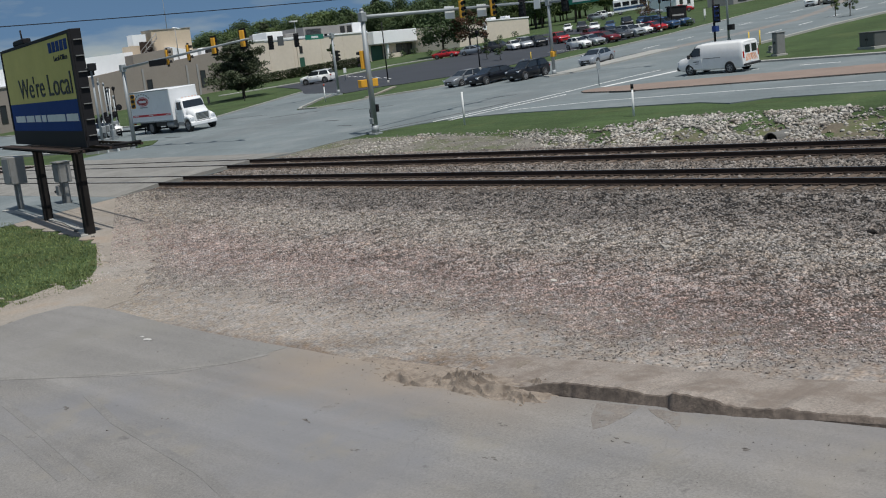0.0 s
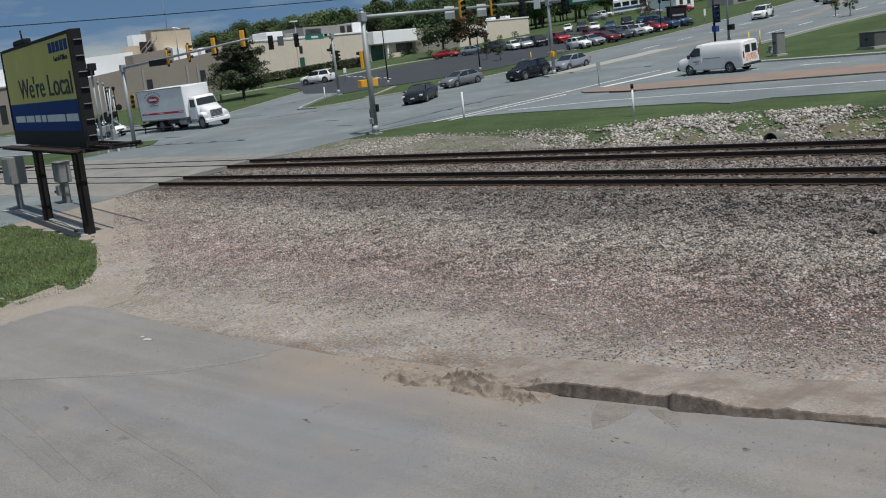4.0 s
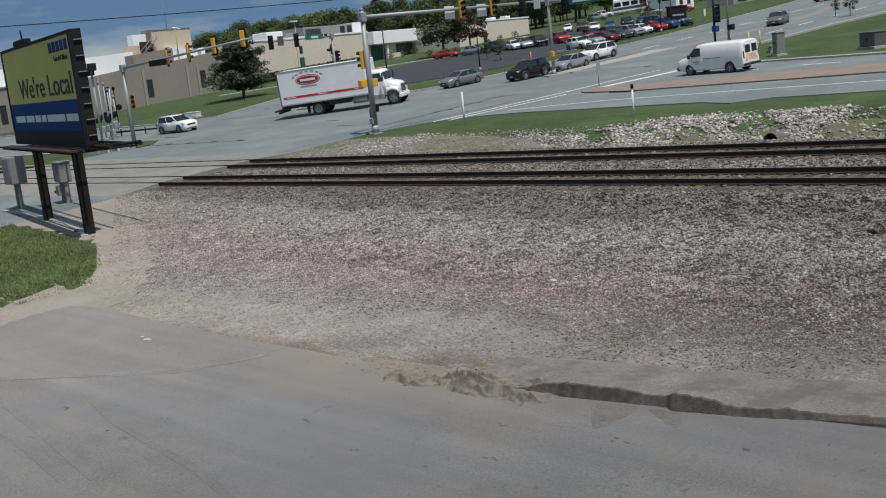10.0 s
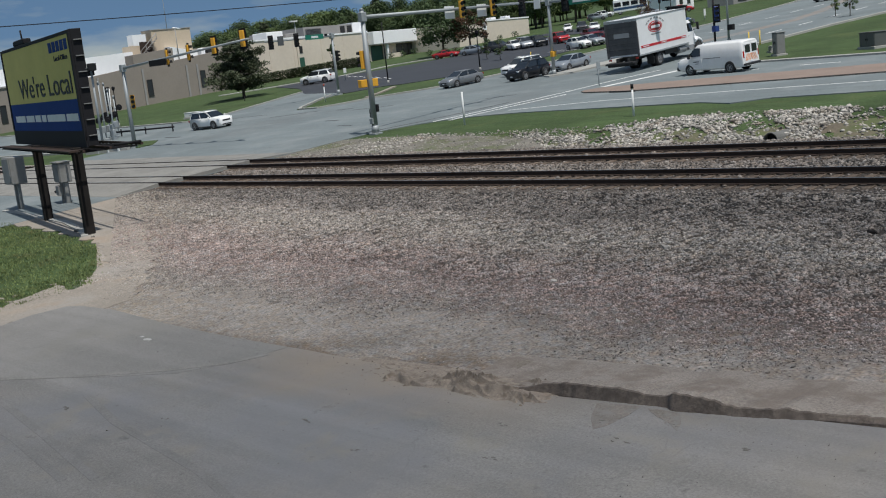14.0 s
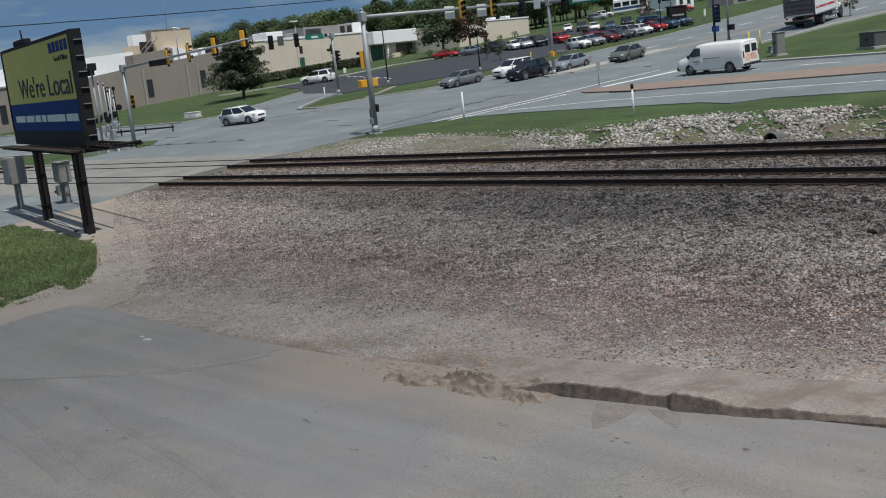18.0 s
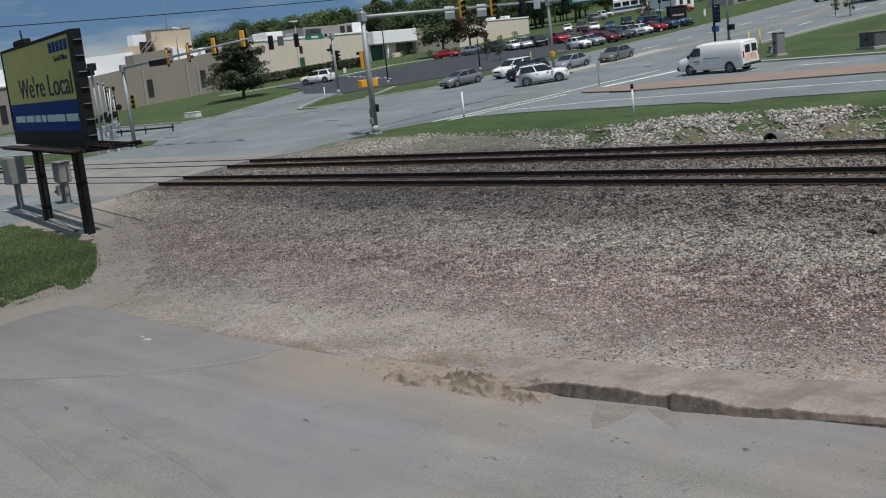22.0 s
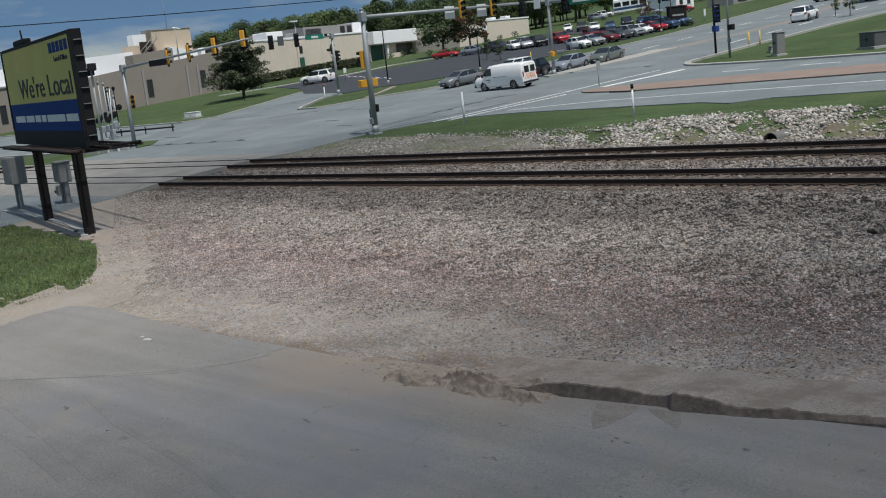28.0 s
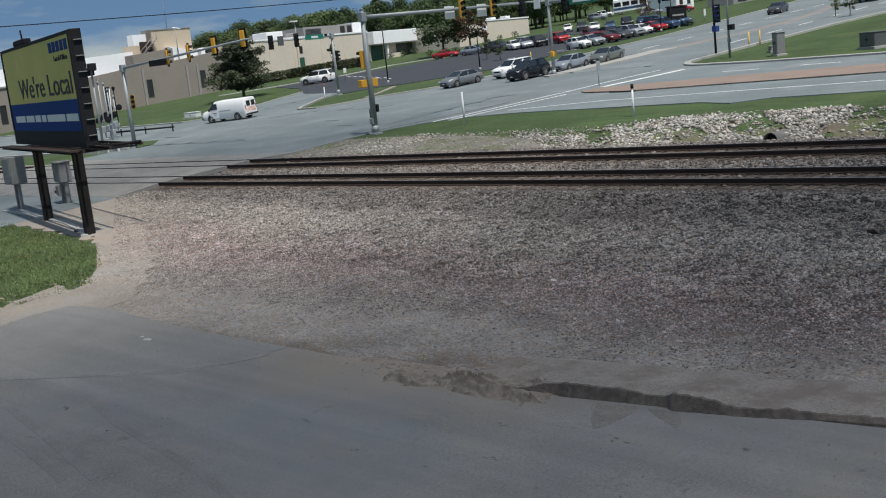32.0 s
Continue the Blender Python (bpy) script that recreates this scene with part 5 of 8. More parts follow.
bb = thing("billboard", "yellow and blue billboard on dark timber posts", "billboard", "", pose(FX1, FY, ZG, 0, 0, FTURN))
W_ = 14.2
TOP, LOW, MID = 8.01, 3.76, 5.43
part("panel", bx(-W_, 0, 0.02, 0.44, 3.55, TOP + 0.1, bevel=0.02), M["black"], bb, "black steel panel back and sides")
part("poster", bx(-13.94, -0.3, -0.03, 0.018, MID, TOP - 0.06), M["bill_yellow"], bb, "yellow upper half of the poster")
part("poster", bx(-13.94, -0.3, -0.03, 0.018, LOW + 0.4, MID - 0.004), M["bill_blue"], bb, "blue lower half of the poster")
part("skirt", bx(-W_, 0.0, -0.05, 0.02, 3.5, LOW + 0.39, bevel=0.01), M["black"], bb, "black lower skirt")
part("frame_strip", bx(-14.2, -13.97, -0.06, 0.02, LOW + 0.4, TOP - 0.055), M["black"], bb)
part("frame_strip", bx(-W_, 0.0, -0.06, 0.02, TOP - 0.05, TOP + 0.06), M["black"], bb)
part("frame_strip", bx(-0.24, 0.0, -0.06, 0.02, LOW, TOP - 0.055), M["black"], bb)
turn = Matrix.Rotation(radians(90), 4, "X")
words("We're Local", 1.3, Matrix.Translation((-11.1, -0.045, 5.66)) @ turn, M["bill_ink"], bb, "black words on yellow", squeeze=1.62)
words("Local Office", 0.3, Matrix.Translation((-3.1, -0.045, 7.02)) @ turn, M["bill_ink"], bb, "small black words on yellow", squeeze=1.6)
for k in range(5):
    part("emblem_bar", bx(-3.78 + 0.68 * k, -3.26 + 0.68 * k, -0.05, -0.03, 7.38, 7.8, bevel=0.008), M["bill_blue"], bb, "dark blue plain emblem bar")
for a, b in ((-13.1, -10.9), (-10.6, -8.9), (-8.6, -7.5), (-7.2, -6.4), (-6.1, -2.8), (-2.5, -0.6)):
    part("address_bar", bx(a, b, -0.05, -0.03, 4.56, 4.86), M["sign_white"], bb, "white bar in place of an address line")
for x in (-1.05, -8.6):
    gzz = gz(FX1 + x * 0.977, FY - x * 0.211) - ZG
    part("post", bx(x - 0.19, x + 0.19, -0.42, -0.04, gzz - 0.2, 3.52, bevel=0.03), M["black_wood"], bb, "dark square timber post")
cw = bmesh.new()
box(cw, -W_ - 0.2, 0.35, -0.85, -0.43, 3.4, 3.46)
for y_ in (-0.3, 0.75, 2.0):
    box(cw, -W_, 0.46, y_ - 0.05, y_ + 0.05, 3.36, 3.46)
part("catwalk", cw, M["rail"], bb, "rusty catwalk round the foot of the panel")
for k in range(23):
    part("catwalk_bracket", bx(-W_ + 0.63 * k, -W_ + 0.05 + 0.63 * k, -0.75, 2.0, 3.3, 3.36), M["black"], bb)
part("catwalk_rail", tube(bmesh.new(), (0.38, 0.9, 3.5), (0.38, 2.0, 3.5), 0.06, n=6), M["black"], bb)
for k in range(7):
    part("rung", bx(0.0, 0.09, 0.1, 0.43, 3.95 + 0.62 * k, 3.985 + 0.62 * k), M["cabinet_grey"], bb, "steel ladder rung")
part("top_lamp", bx(-11.3, -9.0, 0.05, 0.42, TOP + 0.1, TOP + 0.36, bevel=0.05), M["black"], bb, "dark unit on the top edge")
part("top_aerial", tube(bmesh.new(), (-10.3, 0.3, TOP + 0.3), (-10.4, 0.3, TOP + 0.8), 0.04, n=6), M["black"], bb)

# ================= street furniture and verge =================
def marker(x, y, h, material, label, cap=None):
    t = thing("marker_post", label, "post", "marker posts", stand(x, y))
    part("post", tube(bmesh.new(), (0, 0, -0.2), (0.02, 0.0, h), 0.06, 0.05, 8), material, t)
    if cap:
        part("cap", tube(bmesh.new(), (0.02, 0, h), (0.02, 0, h + 0.22), 0.08, 0.07, 8), cap, t)
    return t


M["red_cap"] = mat("faded_red_cap", (0.45, 0.09, 0.06), 0.6, vary=0.1, scale=4)
M["marker_yellow"] = mat("marker_yellow", (0.72, 0.5, 0.06), 0.6, vary=0.08, scale=4)
marker(-43.3, 44.9, 1.85, M["sign_white"], "white utility marker post in the verge grass")
marker(-31.2, 44.4, 1.35, M["sign_white"], "white utility marker post with a dark cap", M["black"])
marker(-80.9, 65.2, 1.45, M["sign_white"], "white utility marker post with a red cap", M["red_cap"])
marker(-75.0, 88.9, 0.95, M["marker_yellow"], "yellow gas marker post by the car park")
marker(-44.1, 79.2, 1.1, M["marker_yellow"], "yellow gas marker post on the corner grass")
marker(-43.2, 79.3, 1.15, M["marker_yellow"], "yellow gas marker post on the corner grass")
marker(-108.5, 75.2, 0.5, M["black"], "low dark hydrant post on the lawn")

sp = thing("street_sign", "small grey traffic sign on the median nose", "sign", "street signs", stand(-44.2, 59.2))
part("post", tube(bmesh.new(), (0, 0, -0.1), (0, 0, 1.55), 0.035, n=8), M["steel"], sp)
part("plate", bx(0.04, 0.06, -0.22, 0.22, 1.1, 1.65, bevel=0.01), M["steel"], sp, "grey sign plate seen edge-on")
sp = thing("street_sign", "small pale sign on a thin post by the drive", "sign", "street signs", stand(-106.7, 89.7))
part("post", tube(bmesh.new(), (0, 0, -0.1), (0, 0, 1.6), 0.04, n=8), M["steel"], sp)
part("plate", bx(0.04, 0.06, -0.25, 0.25, 1.0, 1.6, bevel=0.01), M["sign_white"], sp)
sp = thing("street_sign", "small white roadside notice on the grass", "sign", "street signs", stand(-78.4, 129.5))
part("post", tube(bmesh.new(), (0, 0, -0.1), (0, 0, 0.6), 0.05, n=8), M["steel"], sp)
part("plate", bx(0.03, 0.07, -0.25, 0.25, 0.5, 1.4, bevel=0.01), M["sign_white"], sp)

ms = thing("monument_sign", "dark stone monument sign with planting", "sign", "", stand(-76.0, 119.0, -20))
part("slab", bx(-0.3, 0.3, -1.35, 1.35, -0.2, 2.5, bevel=0.06), M["black"], ms)
part("cap", bx(-0.38, 0.38, -1.45, 1.45, 2.5, 2.65, bevel=0.03), M["trim"], ms)
part("sign_lettering", bx(0.3, 0.315, -0.9, 0.9, 1.4, 1.6), M["grey_wall"], ms, "faint unreadable lettering bar")
part("plinth", bx(-0.5, 0.5, -1.6, 1.6, -0.3, 0.25, bevel=0.04), M["kerb"], ms)


def cabinet(x, y, w, d, h, deg, material, label):
    t = thing("utility_cabinet", label, "cabinet", "utility cabinets", stand(x, y, deg))
    part("body", bx(-w / 2, w / 2, -d / 2, d / 2, 0.1, h, bevel=0.03), material, t)
    part("plinth", bx(-w / 2 - 0.1, w / 2 + 0.1, -d / 2 - 0.1, d / 2 + 0.1, -0.25, 0.1, bevel=0.02), M["kerb"], t)
    for s_ in (-1, 1):
        dr = part("door", bx(min(0.01 * s_, s_ * (w / 2 - 0.04)), max(0.01 * s_, s_ * (w / 2 - 0.04)), -d / 2 - 0.02, -d / 2, 0.16, h - 0.06, bevel=0.006), material, t)
        part("handle", bx(s_ * 0.08 - 0.015, s_ * 0.08 + 0.015, -d / 2 - 0.05, -d / 2 - 0.02, h * 0.5, h * 0.62), M["black"], dr)
    part("lid", bx(-w / 2 - 0.04, w / 2 + 0.04, -d / 2 - 0.05, d / 2 + 0.05, h, h + 0.05, bevel=0.015), material, t)
    return t


M["box_green"] = mat("dark_green_grey_steel", (0.095, 0.1, 0.096), 0.5, vary=0.08, scale=1.5)
cabinet(-36.2, 69.0, 0.68, 0.6, 1.5, -35, M["cabinet_grey"], "weathered dark grey-green signal control cabinet on the grass")
cabinet(-29.2, 68.2, 1.5, 1.3, 0.95, -30, M["box_green"], "squat dark green transformer box on the grass")
cabinet(-97.3, 60.8, 1.5, 0.9, 0.55, 20, M["sign_white"], "low pale utility box on the lawn")
cabinet(-38.2, 71.8, 0.5, 0.35, 0.4, -35, M["kerb"], "small pale ground box on the grass")

M["grit"] = mat("grit", (0.172, 0.153, 0.135), 0.9, vary=0.2, scale=3, island=0.75)
# ---- overhead wire over the crossing street
wr = bmesh.new()
rings = []
for k in range(25):
    f = k / 24
    p = Vector((-49.45 - 0.1 * f, 5 + 75 * f, 9.72 + 2.2 * f - 0.5 * math.sin(math.pi * f)))
    rings.append([wr.verts.new(p + Vector((0.024 * math.cos(6.28319 * i / 6), 0, 0.024 * math.sin(6.28319 * i / 6)))) for i in range(6)])
for a, b in zip(rings, rings[1:]):
    for i in range(6):
        wr.faces.new((a[i], a[(i + 1) % 6], b[(i + 1) % 6], b[i]))
tagged(part("overhead_wire", wr, M["black"]), "dark overhead cable spanning the street", "cable")

# ---- culvert and riprap in the drain
M["rock"] = mat("limestone_riprap", (0.34, 0.32, 0.29), 0.9, vary=0.12, scale=1.5, fine=(14, 0.12), bump=0.4, bump_scale=25, obj=0.5, stain=[((0.234, 0.184, 0.135), 1.1, 0.5, 0.7, 0.7)])
M["rock_mass"] = mat("limestone_rubble", (0.34, 0.32, 0.29), 0.9, vary=0.15, scale=1.5, fine=(14, 0.12), island=0.6, stain=[((0.200, 0.157, 0.115), 1.1, 0.50, 0.66, 0.75)])
# brown soil, toned darker to paint shade into the gaps between the rocks
M["dirt_bank"] = mat("bank_soil", (0.13, 0.108, 0.078), 0.95, vary=0.2, scale=0.8, fine=(9, 0.2), bump=0.5, bump_scale=18, stain=[((0.088, 0.108, 0.040), 0.6, 0.40, 0.54, 0.9)])
M["pipe"] = mat("galvanised_culvert", (0.156, 0.153, 0.143), 0.7, 0.3, vary=0.15, scale=2)


def bank_z(x, y):
    return gz(x, y) + ditch(x, y) - 0.03


cv = thing("culvert", "corrugated steel culvert pipe opening in the rocky bank", "culvert", "", pose(-21.3, 39.75, bank_z(-21.3, 39.5) + 0.24))
pp = bmesh.new()
for k in range(3):
    r0 = 0.34 if k % 2 else 0.32
    n = 18
    if k == 0:
        rings = []
    rings.append([pp.verts.new((r0 * math.cos(6.28319 * i / n), -0.25 + 0.12 * k, r0 * math.sin(6.28319 * i / n))) for i in range(n)])
inner = [pp.verts.new((0.29 * math.cos(6.28319 * i / 18), -0.25, 0.29 * math.sin(6.28319 * i / 18))) for i in range(18)]
deep = [pp.verts.new((0.29 * math.cos(6.28319 * i / 18), 1.3, 0.29 * math.sin(6.28319 * i / 18))) for i in range(18)]
for a, b in list(zip(rings, rings[1:])) + [(inner, rings[0]), (inner, deep)]:
    for i in range(18):
        pp.faces.new((a[i], a[(i + 1) % 18], b[(i + 1) % 18], b[i]))
pp.faces.new(deep)
part("pipe", pp, M["pipe"], cv)
# flat black disc paints the shade inside the pipe
part("pipe_mouth", tube(bmesh.new(), (0, 0.06, 0), (0, 0.1, 0), 0.288, n=18), M["black"], cv, "black disc standing in for the shade inside the pipe")


def rock_mesh(seed, name="rock", mater=None):
    rk = random.Random(seed)
    bm = bmesh.new()
    bmesh.ops.create_icosphere(bm, subdivisions=1, radius=0.5)
    sx, sy, sz = rk.uniform(0.8, 1.25), rk.uniform(0.7, 1.1), rk.uniform(0.5, 0.8)
    for v in bm.verts:
        k = rk.uniform(0.42, 1.3)
        v.co = Vector((v.co.x * sx * k, v.co.y * sy * k, v.co.z * sz * k))
    me = bpy.data.meshes.new(name)
    bm.to_mesh(me)
    bm.free()
    me.materials.append(mater or M["rock"])
    return me


ROCKS = [rock_mesh(100 + k) for k in range(8)]
soil = bmesh.new()
sx_, sy_ = [-40.1 + 0.9 * k for k in range(33)], [36.4 + 0.5 * k for k in range(14)]
gs_ = [[soil.verts.new((x, y + 0.35 * noise.noise((x, y, 8)), bank_z(x, y) + 0.012 - 0.12 * smooth(41.6, 42.9, y + 1.5 * (1 - smooth(-33, -26, x)) + 0.9 * noise.noise((x * 0.6, y * 0.6, 8))) - 0.12 * smooth(-17.5, -15.0, x) - 0.12 * (1 - smooth(-40, -36.5, x)))) for y in sy_] for x in sx_]
for i in range(len(sx_) - 1):
    for j in range(len(sy_) - 1):
        soil.faces.new((gs_[i][j], gs_[i + 1][j], gs_[i + 1][j + 1], gs_[i][j + 1]))
tagged(part("bank_soil", soil, M["dirt_bank"], smooth=True), "bare brown soil of the drain bank", "dirt", kind="structure")
rp = thing("riprap", "heap of pale broken limestone lining the drain bank", "rocks", "", pose(0, 0, 0))


def rock_chance(x, y):
    """How thickly the bank is strewn at a spot."""
    d = smooth(-40, -30, x) * (1 - smooth(-20.5, -17.5, x)) * smooth(36.6, 37.6, y) * (1 - smooth(42.6, 44.0, y + 1.7 * (1 - smooth(-33, -26, x)) + 0.6 * noise.noise((x * 0.5, y * 0.5, 3))))
    d = max(d, (0.2 + 0.15 * (1 - smooth(-44, -40, x))) * smooth(-47, -42, x) * smooth(36.4, 37.2, y) * (1 - smooth(40.4, 42.2, y + 0.6 * noise.noise((x * 0.5, y * 0.5, 3)))))
    d = max(d, 0.16 * smooth(-18, -16, x) * smooth(36.6, 38, y) * (1 - smooth(41, 43, y)))
    bare = noise.noise((x * 0.45, y * 0.45, 9))
    return d * (0.15 if bare > 0.3 else 1.0) * (0.3 + 0.7 * smooth(-0.3, 0.2, noise.noise((x * 1.3, y * 1.6, 4))))


rk = random.Random(12)
count = 0
while count < 300:
    x, y = rk.uniform(-33, -13), rk.uniform(38.2, 43.8)
    if rk.random() > rock_chance(x, y):
        continue
    s = rk.uniform(0.12, 0.27) if rk.random() < 0.9 else rk.uniform(0.27, 0.42)
    o = new("rock", ROCKS[count % 8])
    o.parent = rp
    o.matrix_local = pose(x, y, bank_z(x, y) + s * 0.06, rk.uniform(-25, 25), rk.uniform(-25, 25), rk.uniform(0, 360)) @ Matrix.Diagonal((s, s, s, 1))
    count += 1


M["shoulder"] = mat("shoulder_gravel", (0.172, 0.158, 0.134), 0.95, vary=0.2, scale=0.8, fine=(12, 0.35), bump=0.5, bump_scale=20, stain=[((0.1, 0.115, 0.05), 0.5, 0.48, 0.62, 0.85)])
# bare gravelly shoulder between the far track and the verge
tagged(part("shoulder", slab([(-49.9, 36.0), (-30, 36.0), (-33, 38.6), (-37, 40.2), (-42, 41.2), (-46.5, 41.6), (-49.9, 41.3)], 0.0, 0.3), M["shoulder"]), "bare grey gravelly shoulder beside the far track", "dirt", kind="structure")

# ---- many small stones as one mesh each
OCT = np.array([(1, 0, 0), (0, 1, 0), (-1, 0, 0), (0, -1, 0), (0, 0, 0.8), (0, 0, -0.8)], float)
OCT_F = np.array([(0, 1, 4), (1, 2, 4), (2, 3, 4), (3, 0, 4), (1, 0, 5), (2, 1, 5), (3, 2, 5), (0, 3, 5)])


def stones(name, pts, sizes, material, label, category, seed):
    rs = np.random.RandomState(seed)
    n = len(pts)
    v = OCT[None] * rs.uniform(0.6, 1.35, (n, 6, 1)) * sizes[:, None, None] * np.array([1, 0.85, 0.7])[None, None]
    a = rs.uniform(0, 6.28, n)
    tl = rs.uniform(-0.6, 0.6, n)
    ca, sa = np.cos(a)[:, None], np.sin(a)[:, None]
    ct, stt = np.cos(tl)[:, None], np.sin(tl)[:, None]
    x, y, z = v[..., 0], v[..., 1] * ct - v[..., 2] * stt, v[..., 1] * stt + v[..., 2] * ct
    v = np.stack([x * ca - y * sa, x * sa + y * ca, z], -1) + pts[:, None]
    f = OCT_F[None] + 6 * np.arange(n)[:, None, None]
    me = bpy.data.meshes.new(name)
    me.vertices.add(n * 6)
    me.vertices.foreach_set("co", v.reshape(-1))
    me.loops.add(n * 24)
    me.loops.foreach_set("vertex_index", f.reshape(-1).astype(np.int32))
    me.polygons.add(n * 8)
    me.polygons.foreach_set("loop_start", np.arange(0, n * 24, 3, dtype=np.int32))
    me.update(calc_edges=True)
    me.validate()
    me.materials.append(material)
    return tagged(new(name, me), label, category, kind="stuff")


rs = np.random.RandomState(5)
pts, sz = [], []
while len(pts) < 25000:
    x, y = rs.uniform(-47, -9), rs.uniform(36.6, 44.2)
    if rs.rand() < rock_chance(x, y):
        s = rs.uniform(0.03, 0.085) if rs.rand() < 0.85 else rs.uniform(0.085, 0.15)
        pts.append((x, y, bank_z(x, y) + s * 0.3))
        sz.append(s)
stones("rubble", np.array(pts), np.array(sz), M["rock_mass"], "small pale limestone rubble on the drain bank", "rubble", 3)


def scatter(n, y0, y1, seed, dens, lo, hi, lift):
    """Stones strewn over the wedge of the bed that lies before the lot."""
    rs = np.random.RandomState(seed)
    out, s_out, got = [], [], 0
    while got < n:
        y = rs.uniform(y0, y1, 20000)
        x = rs.uniform(-50, -2, 20000)
        ok = (x > -32.5 - np.maximum(y - 16.3, 0) * 1.78) & (x < -3.6 - (y - 13.7) * 0.49) & (rs.rand(20000) < dens(x, y))
        x, y = x[ok], y[ok]
        out.append(np.stack([x, y, 0.0093924 * x + 0.0629065 * y + lift], -1))
        s_out.append(rs.uniform(lo, hi, len(x)) * (1 + 0.8 * (rs.rand(len(x)) < 0.05)) * np.clip(0.48 + (y - 14) * 0.068, 0.42, 1.5))
        got += len(x)
    return np.concatenate(out)[:n], np.concatenate(s_out)[:n]


def bed_density(x, y):
    rim = 16.0 + 0.02 * (x + 14) + 0.45 * np.sin(x * 0.7) + 0.35 * np.sin(x * 0.31 + 1) + 0.25 * np.sin(x * 1.9 + y)
    edge = np.clip((y - rim + 1.0) / 1.5, 0.0, 1.0) ** 1.5 + 0.035 + 0.05 * (np.sin(x * 1.3) * np.sin(y * 2.1 + x) > 0.3)
    left = np.clip((x + 30.5 + (y - 16) * 1.45) / 3.2, 0.36, 1.0)
    tie = np.where((y > 27.75) & (y < 28.3), 0.45, np.where(y > 28.3, 0.25, 1.0))
    clump = 0.8 + 0.2 * np.sin(x * 3.1 + 2 * np.sin(y * 1.7)) * np.sin(y * 3.7 + 1.5 * np.sin(x * 1.3))
    hole = np.ones_like(x)
    for c, ox in ((0.21, 0.0), (0.33, 0.13)):
        wx, wy = x + 0.08 * np.sin(y * 9.0) + ox, y + 0.08 * np.sin(x * 8.0 + 1.0)
        h = np.sin(np.floor(wx / c) * 12.9898 + np.floor(wy / c) * 78.233) * 43758.5453
        hole = np.where(h - np.floor(h) < 0.22, hole * 0.5, hole)
    return hole * edge * left * tie * clump * np.clip(1.25 - (y - 14) * 0.073, 0.3, 1.0)


def track_density(x, y):
    clear = np.ones_like(y)
    for r in (28.70, 30.205, 33.01, 34.515):
        clear = np.where(np.abs(y - r) < 0.12, 0.0, clear)
    gauge = np.where((np.abs(y - 29.45) < 1.35) | (np.abs(y - 33.76) < 1.35), 0.16, 1.0)
    return np.where(x > -49.3, clear * gauge, 0.0)


p_, s_ = scatter(150000, 13.4, 28.6, 21, bed_density, 0.022, 0.048, 0.012)
stones("ballast", p_, s_, M["stone"], "loose grey and brown crushed ballast stone", "ballast", 22)
p_, s_ = scatter(17000, 28.6, 36.3, 23, track_density, 0.022, 0.058, 0.016)
stones("ballast", p_, s_, M["stone"], "crushed ballast stone between the sleepers", "ballast", 24)
# grit on the lot and on the shoulder
rs = np.random.RandomState(31)
gx, gy = rs.uniform(-30, -2, 1100), rs.uniform(6, 13.1, 1100)
gy = np.where(rs.rand(1100) < 0.5, 13.0 - rs.exponential(0.8, 1100), gy)
stones("grit", np.stack([gx, gy, 0.0093924 * gx + 0.0629065 * gy + 0.055], -1), rs.uniform(0.005, 0.014, 1100) * (1 + (rs.rand(1100) < 0.04)), M["grit"], "scattered dark and pale grit on the lot", "grit", 33)
gx, gy = rs.uniform(-49.5, -31, 1500), rs.uniform(36.2, 41.6, 1500)
stones("grit", np.stack([gx, gy, np.array([max(gz(a, b), bank_z(a, b)) for a, b in zip(gx, gy)]) + 0.015], -1), rs.uniform(0.02, 0.07, 1500), M["rock_mass"], "loose stones on the bare shoulder", "grit", 34)
# odd larger stones lying about
big_pts = [(-28.34, 16.27, 0.13), (-14.62, 21.76, 0.2), (-15.67, 18.65, 0.14), (-15.13, 14.18, 0.07), (-10.36, 23.7, 0.22), (-39.9, 19.6, 0.16), (-42.4, 20.2, 0.2), (-43.4, 20.7, 0.2), (-17.2, 12.6, 0.06), (-12.4, 16.6, 0.1), (-22.0, 19.0, 0.1), (-19.0, 22.0, 0.12), (-30.3, 24.0, 0.12), (-37.2, 23.4, 0.14)]
for k, (x, y, s) in enumerate(big_pts):
    o = new("stone", ROCKS[k % 8])
    tagged(o, "flat dark piece of scrap on the gravel" if k == 4 else "single larger stone lying on the gravel", "stone", "loose stones")
    if k == 4:
        o.data = rock_mesh(300, "stone", M["black_wood"])
    o.matrix_world = pose(x, y, gz(x, y) + s * 0.2, 10, 5, 40 * k) @ Matrix.Diagonal((s * 1.6, s * 1.6, s * 1.6, 1))

# ---- washed-out edge between the lot and the gravel
M["bank_top"] = mat("dusty_bank_top", (0.262, 0.226, 0.196), 0.95, vary=0.12, scale=1.2, fine=(24, 0.3), bump=0.5, bump_scale=40, stain=[((0.176, 0.140, 0.114), 1.4, 0.44, 0.60, 0.75), ((0.30, 0.268, 0.236), 2.5, 0.55, 0.7, 0.7)])
